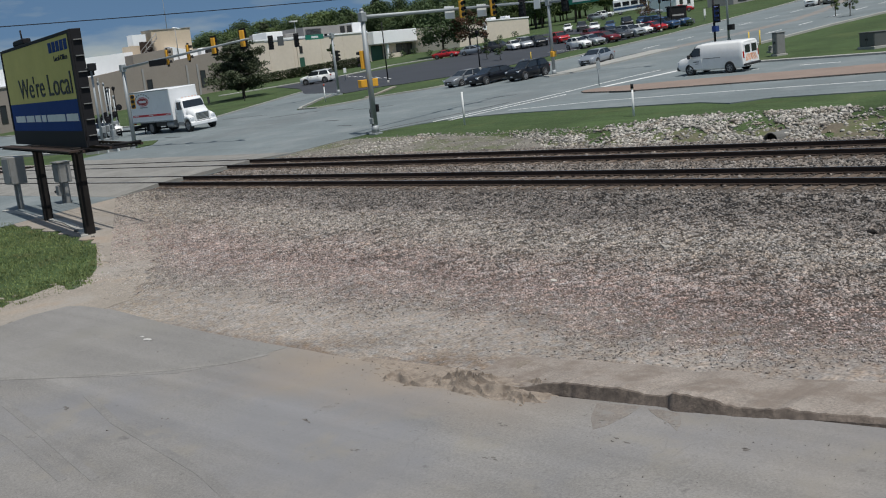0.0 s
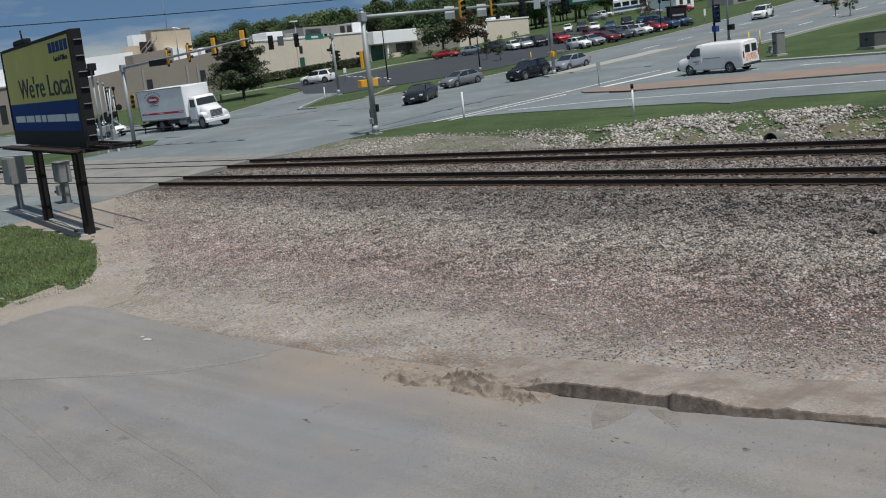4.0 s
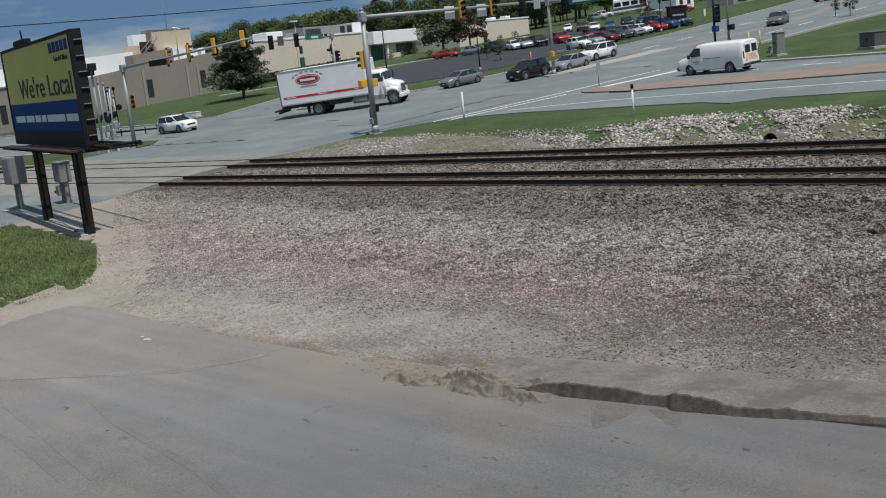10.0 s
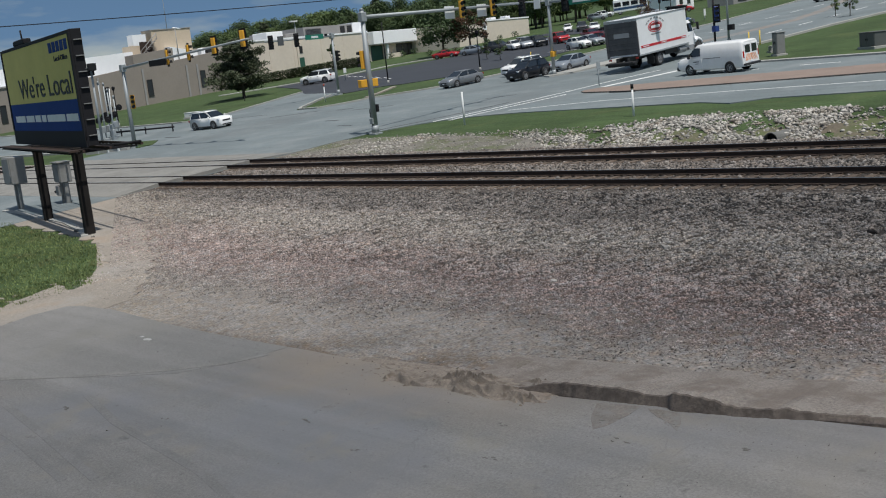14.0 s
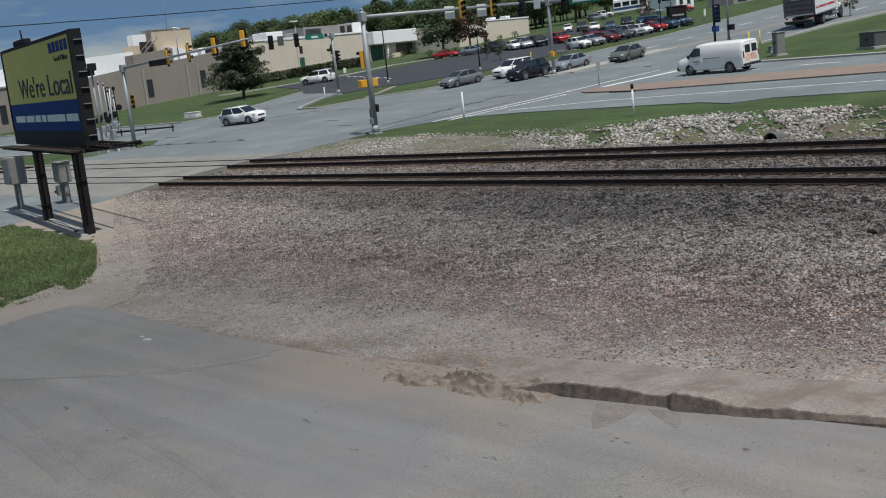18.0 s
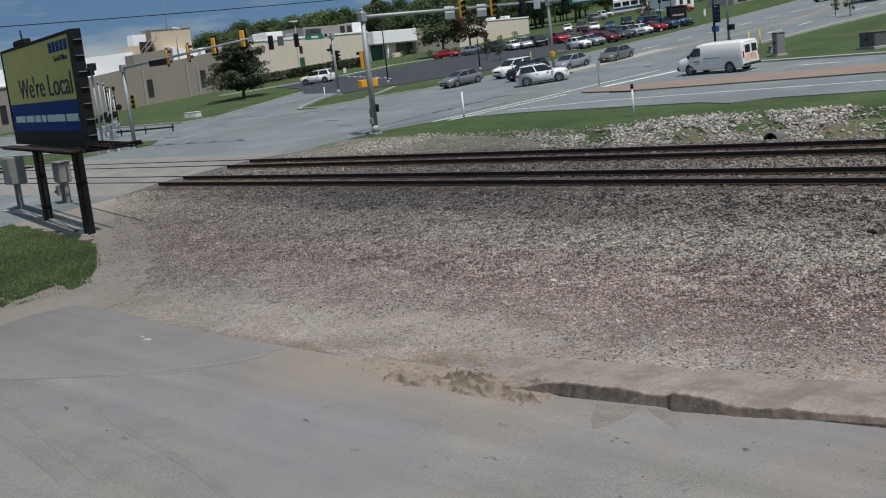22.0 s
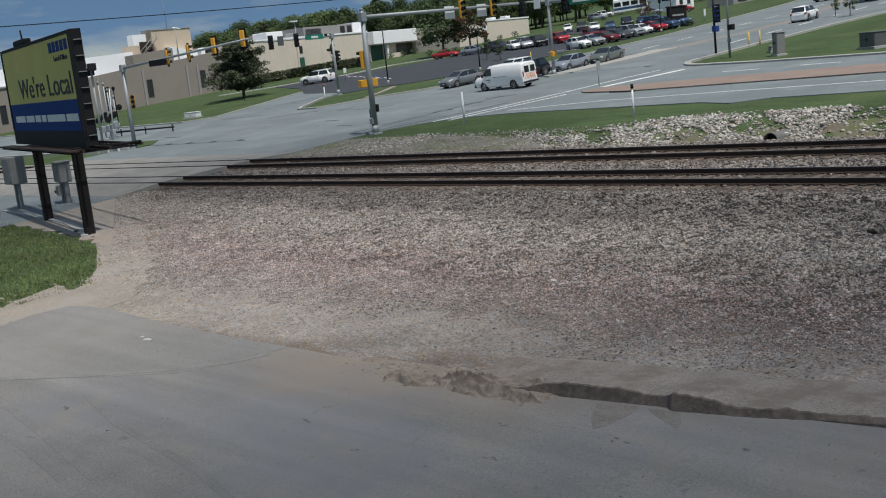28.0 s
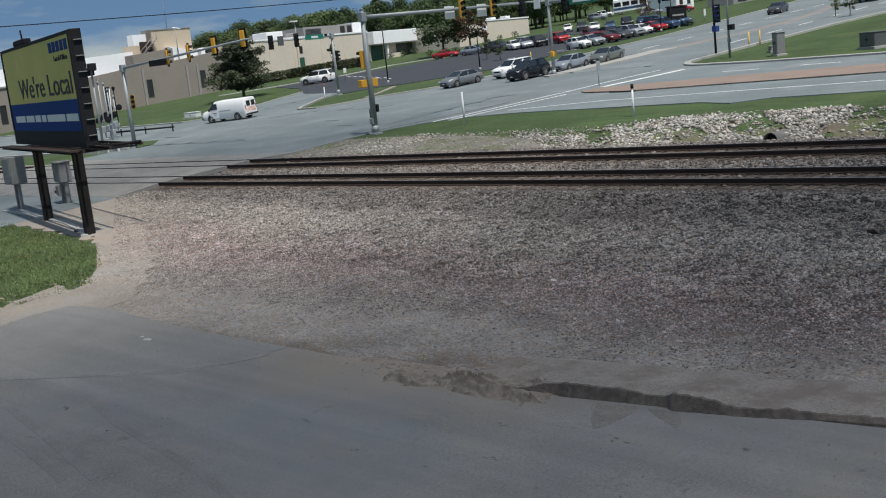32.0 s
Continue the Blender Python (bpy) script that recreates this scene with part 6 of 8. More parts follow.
# height of the broken bank along the lot edge
STEP_X = (-13.2, -12.2, -11.7, -11.34, -10.9, -10.35, -9.83, -9.45, -9.1, -9.04, -8.92, -8.4, -8.15, -7.63, -7.25, -6.81, -6.0, -1.8)
STEP_H = (0.0, 0.03, 0.08, 0.17, 0.22, 0.24, 0.23, 0.18, 0.18, 0.2, 0.29, 0.25, 0.16, 0.13, 0.16, 0.10, 0.10, 0.08)
EDGE_X = (-13.2, -12.44, -11.34, -10.35, -9.45, -9.05, -8.92, -8.17, -7.63, -7.25, -6.81, -6.0, -1.8)
EDGE_Y = (12.7, 12.74, 12.94, 13.02, 13.13, 13.19, 13.11, 13.23, 13.34, 13.45, 13.58, 13.77, 14.3)
bm = bmesh.new()
rows = []
n = 260
for k in range(n + 1):
    x = -13.2 + 11.4 * k / n
    h = float(np.interp(x, STEP_X, STEP_H)) * (1 + 0.06 * noise.noise((x * 2.3, 0, 4)) + 0.16 * noise.noise((x * 6.0, 0, 4)) + 0.05 * noise.noise((x * 31.0, 0, 9)))
    y0 = float(np.interp(x, EDGE_X, EDGE_Y)) + 0.02 * noise.noise((x * 7.1, 1, 2)) + 0.004 * noise.noise((x * 23.0, 1, 5)) + 0.02 * noise.noise((x * 1.4, 5, 2))
    prof = ((-0.03, -0.1), (-0.02, 0.035), (0.012 + 0.012 * noise.noise((x * 9, 0, 0)), h * 0.5 + 0.02), (0.035 + 0.014 * noise.noise((x * 9, 2, 0)), h * 0.97), (0.08, h), (0.3, h * 0.93 + 0.02 * noise.noise((x * 3, 7, 0))), (0.8, h * 0.55 + 0.02 * noise.noise((x * 2, 7, 4))), (1.6 + 0.4 * noise.noise((x * 1.3, 3, 3)), 0.01), (2.0, -0.08))
    rows.append([bm.verts.new((x, y0 + a, gz(x, y0 + a) + b + 0.02)) for a, b in prof])
# index 0: face with shade in its colour; index 1: dusty top
for a, b in zip(rows, rows[1:]):
    for i in range(len(a) - 1):
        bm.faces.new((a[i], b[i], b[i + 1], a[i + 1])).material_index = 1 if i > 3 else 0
bmesh.ops.recalc_face_normals(bm, faces=bm.faces[:])
tagged(part("eroded_bank", bm, [M["dirt_shaded"], M["bank_top"]], smooth=False), "washed-out dirt bank along the broken lot edge", "dirt", kind="structure")
M["clod"] = mat("dried_soil_clod", (0.200, 0.158, 0.120), 0.95, vary=0.15, scale=3, fine=(18, 0.25), bump=0.5, bump_scale=30, obj=0.3)
M["crumb"] = mat("soil_crumbs", (0.22, 0.178, 0.138), 0.95, vary=0.2, scale=3, fine=(18, 0.2), island=0.45)
chunk = [rock_mesh(200 + k, "soil_clod", M["clod"]) for k in range(6)]
ck = random.Random(44)
for k in range(60):
    x = -11.2 - abs(ck.gauss(0, 1.7)) - (1.2 if k % 4 == 0 else 0)
    y = 12.86 + 0.07 * (x + 11.5) + ck.gauss(0.1, 0.26)
    s = ck.uniform(0.04, 0.11)
    o = new("soil_clod", chunk[k % 6])
    tagged(o, "crumbled tan soil clod at the washed-out lot edge", "dirt", "soil clods")
    o.matrix_world = pose(x, y, gz(x, y) + 0.05, 0, 0, ck.gauss(12, 50)) @ Matrix.Diagonal((s * ck.uniform(1.0, 2.2), s * ck.uniform(0.7, 1.2), s * ck.uniform(0.6, 1.0), 1))
# churned soil with low broken ridges where the bank peters out
M["churned"] = mat("churned_soil", (0.258, 0.213, 0.172), 0.95, vary=0.15, scale=2.0, fine=(20, 0.25), bump=0.5, bump_scale=35, stain=[((0.150, 0.117, 0.092), 5.0, 0.52, 0.62, 0.75)])
bm = bmesh.new()
nx, ny = 170, 46
grid = []
for i in range(nx + 1):
    x = -16.2 + 5.4 * i / nx
    mid_y = 12.88 + 0.07 * (x + 11.5)
    row = []
    for j in range(ny + 1):
        y = mid_y - 0.62 + 1.3 * j / ny
        fade = smooth(-16.2, -13.6, x) * (1 - smooth(-11.3, -10.8, x)) * smooth(-0.62, -0.2, y - mid_y) * (1 - smooth(0.25, 0.68, y - mid_y))
        warp = 0.35 * noise.noise((x * 1.6, y * 2.0, 2))
        ridge = 1 - abs(noise.noise((x * 1.7 + warp, y * 5.0 + 2 * warp, 6))) * 2.6
        lump = noise.noise((x * 5.0, y * 8.0, 1))
        up = fade * (0.02 + 0.15 * max(0.0, ridge) ** 6 * smooth(-0.35, 0.25, noise.noise((x * 1.1, y * 2.2, 15))) + 0.022 * lump)
        row.append(bm.verts.new((x, y, gz(x, y) + 0.046 - 0.03 * (1 - fade) + up)))
    grid.append(row)
for i in range(nx):
    for j in range(ny):
        bm.faces.new((grid[i][j], grid[i + 1][j], grid[i + 1][j + 1], grid[i][j + 1]))
tagged(part("broken_soil", bm, M["churned"]), "churned tan soil with low broken ridges at the lot edge", "dirt", kind="structure")
rs = np.random.RandomState(71)
gx = -11.0 - np.abs(rs.normal(0, 2.0, 420))
gy = 12.86 + 0.07 * (gx + 11.5) + rs.normal(0.06, 0.26, 420)
stones("soil_crumbs", np.stack([gx, gy, 0.0093924 * gx + 0.0629065 * gy + 0.052], -1), rs.uniform(0.004, 0.020, 420), M["crumb"], "loose tan soil crumbs along the washed-out edge", "dirt", 72)

# ---- grass blades on the near verge, and ragged tufts at its rim
def blades(name, spots, h0, h1, material, label, seed):
    rs = np.random.RandomState(seed)
    n = len(spots)
    p = np.array(spots)
    a = rs.uniform(0, 6.28, n)
    h = rs.uniform(h0, h1, n)
    w = rs.uniform(0.012, 0.03, n)
    dx, dy = np.cos(a) * w, np.sin(a) * w
    lean = rs.uniform(-0.5, 0.5, (n, 2)) * h[:, None]
    v = np.empty((n, 3, 3))
    v[:, 0] = p - np.stack([dx, dy, 0 * dx], -1)
    v[:, 1] = p + np.stack([dx, dy, 0 * dx], -1)
    v[:, 2] = p + np.stack([lean[:, 0], lean[:, 1], h], -1)
    me = bpy.data.meshes.new(name)
    me.from_pydata(v.reshape(-1, 3).tolist(), [], np.arange(n * 3).reshape(-1, 3).tolist())
    me.materials.append(material)
    return tagged(new(name, me), label, "grass", kind="stuff")


M["blade"] = mat("grass_blades", (0.165, 0.205, 0.080), 0.8, vary=0.25, scale=0.5, island=0.3, spec=0.2, stain=[((0.198, 0.178, 0.088), 0.7, 0.55, 0.7, 0.6)])
gr_rnd = random.Random(6)
RIM_X = (-52, -43.8, -40.2, -36.9, -35.1, -32.7, -32.1, -31.3)
RIM_Y = (20.9, 19.9, 19.1, 18.3, 17.4, 16.1, 15.1, 14.0)
spots = []
while len(spots) < 27000:
    x, y = gr_rnd.uniform(-56, -30.6), gr_rnd.uniform(11, 21.5)
    w = noise.noise((x * 0.9, y * 0.9, 0)) + 0.6 * noise.noise((x * 2.7, y * 2.7, 3))
    thin = 1.0 if y > 14.6 else smooth(11.5, 14.8, y + 1.2 * noise.noise((x * 1.1, y * 1.1, 2)))
    if y < float(np.interp(x, RIM_X, RIM_Y)) + 0.45 * w and gr_rnd.random() < thin and x < -31.2 + 0.5 * w:
        spots.append((x, y, gz(x, y) - 0.02))
# stray tufts in the bare dirt below the rim
for k in range(46):
    cx, cy = gr_rnd.uniform(-34.2, -31.4), gr_rnd.uniform(11.6, 16.2)
    for q in range(gr_rnd.randint(12, 60)):
        x, y = cx + gr_rnd.gauss(0, 0.16), cy + gr_rnd.gauss(0, 0.1)
        spots.append((x, y, gz(x, y)))
blades("grass_blades", spots, 0.03, 0.09, M["blade"], "short green grass blades on the near verge", 1)
# bare worn spots in the rim of the near verge
for k in range(12):
    x, y = gr_rnd.uniform(-33.6, -31.8), gr_rnd.uniform(11.8, 14.7)
    r_ = gr_rnd.uniform(0.1, 0.28)
    spot = [(x + r_ * math.cos(0.5236 * i) * gr_rnd.uniform(0.5, 1.3), y + 0.6 * r_ * math.sin(0.5236 * i) * gr_rnd.uniform(0.5, 1.3)) for i in range(12)]
    flat("bare_spot", spot, 0.006 + 0.0004 * k, M["dirt"], "worn bare spot of pale dirt in the grass", "dirt", depth=0.08)
# pale stone edging of the near verge
tagged(part("edging", strip([(-56, 22.9), (-51, 22.2), (-46, 21.4), (-42.5, 20.4), (-40.6, 19.6)], 0.28, 0.06, 0.2), M["kerb"]), "pale stone edging along the verge", "edging", kind="structure")
M["faded_paint"] = mat("faded_paint", (0.42, 0.41, 0.39), 0.8, vary=0.2, scale=6)
for x, y, sx, sy in ((-22.75, 12.1, 0.2, 0.09), (-23.15, 12.18, 0.08, 0.05)):
    pa = bmesh.new()
    a0 = [pa.verts.new((x + sx * math.cos(6.283 * i / 11) * gr_rnd.uniform(0.6, 1.1), y + sy * math.sin(6.283 * i / 11) * gr_rnd.uniform(0.6, 1.1), 0)) for i in range(11)]
    for v_ in a0:
        v_.co.z = gz(v_.co.x, v_.co.y) + 0.064
    pa.faces.new(a0)
    tagged(part("paint_splash", pa, M["faded_paint"]), "pale paint splash on the asphalt", "stain", kind="structure")


# small dark broken spots on the lot
M["scuff"] = mat("dark_scuff", (0.14, 0.128, 0.116), 0.95, vary=0.25, scale=6, fine=(30, 0.3))
for x, y, r_ in ((-9.6, 12.3, 0.1), (-14.5, 10.3, 0.13), (-20.2, 8.7, 0.16), (-9.0, 11.85, 0.1), (-7.3, 12.26, 0.11), (-8.6, 12.6, 0.08), (-11.1, 11.6, 0.08), (-17.3, 9.3, 0.07), (-12.6, 9.9, 0.07), (-10.4, 10.6, 0.09)):
    for q in range(3):
        cx, cy = x + gr_rnd.uniform(-1.4, 1.4) * r_, y + gr_rnd.uniform(-0.8, 0.8) * r_
        blot = [(cx + r_ * 0.6 * math.cos(0.7854 * i) * gr_rnd.uniform(0.3, 1.2), cy + 0.22 * r_ * math.sin(0.7854 * i) * gr_rnd.uniform(0.3, 1.3)) for i in range(8)]
        flat("scuff_mark", blot, 0.0545, M["scuff"], "small dark broken spot in the asphalt", "stain", depth=0.01)

# damp darker soil behind the washed-out edge
M["damp_soil"] = mat("damp_soil", (0.215, 0.18, 0.146), 0.95, vary=0.2, scale=1.5, fine=(14, 0.25), bump=0.4, bump_scale=30, stain=[((0.28, 0.245, 0.21), 1.6, 0.45, 0.6, 0.8)])
for poly in ([(-12.9, 13.95), (-12.77, 14.28), (-12.41, 14.28), (-12.08, 13.94), (-12.12, 13.66), (-12.46, 13.59)],):
    flat("damp_soil", ragged(poly[::-1], 0.07, 0.12, 5), 0.03, M["damp_soil"], "damp darker soil patch behind the washed-out edge", "dirt", depth=0.08)
# ================= vehicles =================
def loft(sections, bm=None, mi=0, close=True):
    """A skin over rings of equal count; sections are lists of points."""
    bm = bm or bmesh.new()
    rings = [[bm.verts.new(p) for p in s] for s in sections]
    k = len(rings[0])
    for a, b in zip(rings, rings[1:]):
        for i in range(k):
            f = bm.faces.new((a[i], a[(i + 1) % k], b[(i + 1) % k], b[i]))
            f.material_index = mi
            f.smooth = True
    if close:
        bm.faces.new(rings[0][::-1]).material_index = mi
        bm.faces.new(rings[-1]).material_index = mi
    bmesh.ops.recalc_face_normals(bm, faces=bm.faces[:])
    return bm


def ring_body(x, zl, zb, w, crown=0.03):
    """Half-rounded cross-section of a car's lower body at x."""
    zm = zl + (zb - zl) * 0.55
    pts = [(w * 0.86, zl), (w * 0.97, zl + 0.10), (w, zm), (w * 0.975, zb - 0.07), (w * 0.9, zb - 0.01), (w * 0.5, zb + crown)]
    return [(x, y, z) for y, z in pts] + [(x, -y, z) for y, z in reversed(pts)]


def window_quad(a, b, c, d, inset=0.06, out=0.012):
    """A pane on the quad a b c d, inset from its rim and slightly proud."""
    a, b, c, d = (Vector(v) for v in (a, b, c, d))
    mid = (a + b + c + d) / 4
    nrm = (c - a).cross(d - b).normalized()
    if nrm.dot(mid - Vector((mid.x * 0.6, 0, 0.9))) < 0:
        nrm = -nrm
    q = []
    for v, s, t in ((a, b, d), (b, a, c), (c, d, b), (d, c, a)):
        q.append(v + (s - v).normalized() * inset + (t - v).normalized() * inset)
    bm = bmesh.new()
    lo = [bm.verts.new(v - nrm * 0.01) for v in q]
    hi = [bm.verts.new(v + nrm * out) for v in q]
    bm.faces.new(hi)
    for i in range(4):
        bm.faces.new((lo[i], lo[(i + 1) % 4], hi[(i + 1) % 4], hi[i]))
    bmesh.ops.recalc_face_normals(bm, faces=bm.faces[:])
    return bm


def lathe_y(profile, n=20, mi=0, bm=None, caps=True):
    """Turns (radius, y) pairs about the y axis."""
    bm = bm or bmesh.new()
    rings = [[bm.verts.new((r * math.cos(6.28319 * i / n), y, r * math.sin(6.28319 * i / n))) for i in range(n)] for r, y in profile]
    for a, b in zip(rings, rings[1:]):
        for i in range(n):
            f = bm.faces.new((a[i], a[(i + 1) % n], b[(i + 1) % n], b[i]))
            f.smooth = True
    if caps:
        bm.faces.new(rings[0][::-1])
        bm.faces.new(rings[-1])
    bmesh.ops.recalc_face_normals(bm, faces=bm.faces[:])
    return bm


WHEELS = {}


def wheel(parent, x, y, r, width, side, rim=None):
    """One road wheel with tyre and spoked rim; side is +1 for the left."""
    key = (round(r, 3), round(width, 3), side, rim.name if rim else "")
    if key not in WHEELS:
        t = lathe_y([(r * 0.66, -width / 2), (r * 0.93, -width / 2), (r, -width * 0.36), (r, width * 0.36), (r * 0.93, width / 2), (r * 0.66, width / 2), (r * 0.64, 0), (r * 0.66, -width / 2)], caps=False)
        me_t = bpy.data.meshes.new("tyre")
        t.to_mesh(me_t)
        t.free()
        me_t.materials.append(M["rubber"])
        d = lathe_y([(r * 0.675, side * width * 0.2), (r * 0.67, side * width * 0.47), (r * 0.6, side * width * 0.5), (r * 0.56, side * width * 0.36), (r * 0.2, side * width * 0.40), (r * 0.17, side * width * 0.48), (r * 0.02, side * width * 0.49)])
        for k in range(5):
            a = 6.28319 * k / 5
            box(d, r * 0.12, r * 0.6, -r * 0.07, r * 0.07, -0.01, 0.015, m=Matrix.Translation((0, side * width * 0.46, 0)) @ Matrix.Rotation(a, 4, "Y") @ Matrix.Rotation(radians(90), 4, "X"))
        me_r = bpy.data.meshes.new("rim")
        d.to_mesh(me_r)
        d.free()
        me_r.materials.append(rim or M["alloy"])
        WHEELS[key] = (me_t, me_r)
    me_t, me_r = WHEELS[key]
    w = new("wheel", me_t)
    w.parent = parent
    w.location = (x, y, r)
    rm = new("rim", me_r)
    rm.parent = w
    w["radius"] = r
    return w


def lamp_part(name, parent, x0, x1, y0, y1, z0, z1, material, label):
    return part(name, bx(x0, x1, y0, y1, z0, z1, bevel=0.015), material, parent, label)


M["head"] = mat("headlamp_glass", (0.75, 0.77, 0.8), 0.08, 0.0, vary=0.1, scale=6, space="object", spec=0.8)
M["tail"] = mat("tail_lamp_red", (0.35, 0.012, 0.01), 0.15, vary=0.1, scale=6, space="object")
M["plate"] = mat("plate_white", (0.7, 0.72, 0.74), 0.5, vary=0.05, scale=6, space="object")
M["chrome"] = mat("chrome", (0.7, 0.7, 0.7), 0.15, 1.0, vary=0.05, scale=5, space="object")

SHAPES = {
    # length, half width, height, belt, wheel radius, wheelbase, greenhouse: rear base, rear top, front top, front base, hood and deck heights
    "sedan": dict(L=4.75, w=0.91, h=1.48, belt=0.95, r=0.34, wb=2.78, g=(-2.02, -1.12, 0.22, 1.3), nose=0.80, tail=0.99, cow=0.98),
    "saloon": dict(L=4.95, w=0.90, h=1.34, belt=0.88, r=0.325, wb=2.98, g=(-2.08, -1.12, 0.28, 1.30), nose=0.75, tail=0.93, cow=0.91),
    "suv": dict(L=4.6, w=0.95, h=1.70, belt=1.08, r=0.38, wb=2.78, g=(-2.24, -1.78, 0.3, 1.18), nose=0.98, tail=1.06, cow=1.08),
    "hatch": dict(L=3.6, w=0.82, h=1.49, belt=0.98, r=0.30, wb=2.3, g=(-1.65, -1.2, 0.15, 0.85), nose=0.80, tail=1.0, cow=0.98),
    "minivan": dict(L=5.0, w=0.97, h=1.75, belt=1.08, r=0.34, wb=3.0, g=(-2.4, -2.1, 0.45, 1.5), nose=0.85, tail=1.05, cow=1.07),
    "sporty": dict(L=4.6, w=0.92, h=1.32, belt=0.90, r=0.33, wb=2.7, g=(-1.9, -0.7, 0.05, 0.85), nose=0.68, tail=0.92, cow=0.9),
}


# most vehicles are scaled down to fit the camera's view
VIEW_SCALE = Matrix.Diagonal((0.88, 0.88, 0.88, 1))


def car(name, shape, colour, label, category="car", group="", m=None, light=False, size=VIEW_SCALE):
    """A passenger car; x forward, wheels on z 0. light: fewer parts for those that stay far off."""
    s = SHAPES[shape]
    L, w, h, belt, r, wb = s["L"], s["w"], s["h"], s["belt"], s["r"], s["wb"]
    g0, g1, g2, g3 = s["g"]
    t = thing(name, label, category, group, (m or Matrix()) @ size)
    half = L / 2
    body = part("body", loft([
        ring_body(-half, 0.34, s["tail"] - 0.22, w * 0.76, 0.0), ring_body(-half + 0.10, 0.26, s["tail"] - 0.06, w * 0.9, 0.01), ring_body(-half + 0.45, 0.2, s["tail"], w * 0.985, 0.02),
        ring_body(g0 + 0.2, 0.19, s["tail"] + 0.03, w, 0.02), ring_body(-0.2, 0.19, belt, w, 0.02), ring_body(g3, 0.19, s["cow"], w, 0.03),
        ring_body(half - 0.65, 0.2, s["nose"] + 0.10, w * 0.985, 0.04), ring_body(half - 0.22, 0.22, s["nose"], w * 0.93, 0.03), ring_body(half - 0.05, 0.27, s["nose"] - 0.13, w * 0.82, 0.0), ring_body(half, 0.32, s["nose"] - 0.22, w * 0.7, 0.0)]), colour, t)
    # cabin: painted shell with panes set on it
    zb = belt - 0.03
    zt = h
    wt = w * 0.77
    wbm = w * 0.93
    cab = bmesh.new()
    P = {}
    for side in (1, -1):
        P["rb", side] = Vector((g0, side * wbm * 0.95, zb))
        P["rt", side] = Vector((g1, side * wt * 0.97, zt - 0.06))
        P["ft", side] = Vector((g2, side * wt * 0.97, zt - 0.05))
        P["fb", side] = Vector((g3, side * wbm * 0.95, zb))
    vs = {k: cab.verts.new(v) for k, v in P.items()}
    for side in (1, -1):
        f = [vs["rb", side], vs["rt", side], vs["ft", side], vs["fb", side]]
        cab.faces.new(f)
    cab.faces.new([vs["rb", 1], vs["rb", -1], vs["rt", -1], vs["rt", 1]])
    cab.faces.new([vs["fb", 1], vs["fb", -1], vs["ft", -1], vs["ft", 1]])
    cab.faces.new([vs["rt", 1], vs["rt", -1], vs["ft", -1], vs["ft", 1]])
    bmesh.ops.recalc_face_normals(cab, faces=cab.faces[:])
    bmesh.ops.bevel(cab, geom=[e for e in cab.edges if not e.is_boundary], offset=0.07, segments=3, affect="EDGES")
    part("cabin", cab, colour, t, smooth=True)
    roof = loft([[(g1 - 0.05, y, zt - 0.055 - 0.02 * abs(y)) for y in (wt, 0, -wt)] + [(g1 - 0.05, -wt, zt - 0.09), (g1 - 0.05, wt, zt - 0.09)],
                 [(g1 + 0.35, y, zt - 0.035 * (abs(y) > 0.1)) for y in (wt, 0, -wt)] + [(g1 + 0.35, -wt * 1.02, zt - 0.08), (g1 + 0.35, wt * 1.02, zt - 0.08)],
                 [(g2 - 0.3, y, zt - 0.035 * (abs(y) > 0.1)) for y in (wt, 0, -wt)] + [(g2 - 0.3, -wt * 1.02, zt - 0.08), (g2 - 0.3, wt * 1.02, zt - 0.08)],
                 [(g2 + 0.05, y, zt - 0.05 - 0.02 * abs(y)) for y in (wt, 0, -wt)] + [(g2 + 0.05, -wt, zt - 0.09), (g2 + 0.05, wt, zt - 0.09)]])
    part("roof", roof, colour, t, smooth=True)
    for side in (1, -1):
        rb, rt, ft, fb = (P[k, side] for k in ("rb", "rt", "ft", "fb"))
        cut = 0.52
        mb, mt = rb.lerp(fb, cut), rt.lerp(ft, cut)
        part("side_window", window_quad(rb.lerp(fb, 0.06), mb, mt, rt, 0.05), M["glass"], t)
        part("side_window", window_quad(mb, fb, ft, mt, 0.05), M["glass"], t)
    part("windscreen", window_quad(P["fb", 1], P["fb", -1], P["ft", -1], P["ft", 1], 0.07), M["glass"], t)
    part("rear_window", window_quad(P["rb", 1], P["rb", -1], P["rt", -1], P["rt", 1], 0.08), M["glass"], t)
    for side in (1, -1):
        for x in (wb / 2, -wb / 2):
            arch = lathe_y([(r * 1.14, side * (w * 0.80)), (r * 1.14, side * (w + 0.004)), (r * 0.9, side * (w + 0.005))], 18)
            bmesh.ops.translate(arch, verts=arch.verts[:], vec=(x, 0, r + 0.01))
            part("wheel_arch", arch, M["trim"], t)
            wheel(t, x, side * (w - 0.09), r, 0.22, side)
        lamp_part("headlight", t, half - 0.34, half - 0.07, side * w * 0.78 - 0.16, side * w * 0.78 + 0.1, s["nose"] - 0.17, s["nose"] - 0.03, M["head"], "clear headlight")
        lamp_part("taillight", t, -half + 0.0, -half + 0.28, side * w * 0.80 - 0.12, side * w * 0.80 + 0.08, s["tail"] - 0.24, s["tail"] - 0.08, M["tail"], "red taillight")
        part("mirror", bx(g3 - 0.32, g3 - 0.14, side * (w + 0.07) - 0.08, side * (w + 0.07) + 0.08, belt - 0.02, belt + 0.11, bevel=0.03), colour, t)
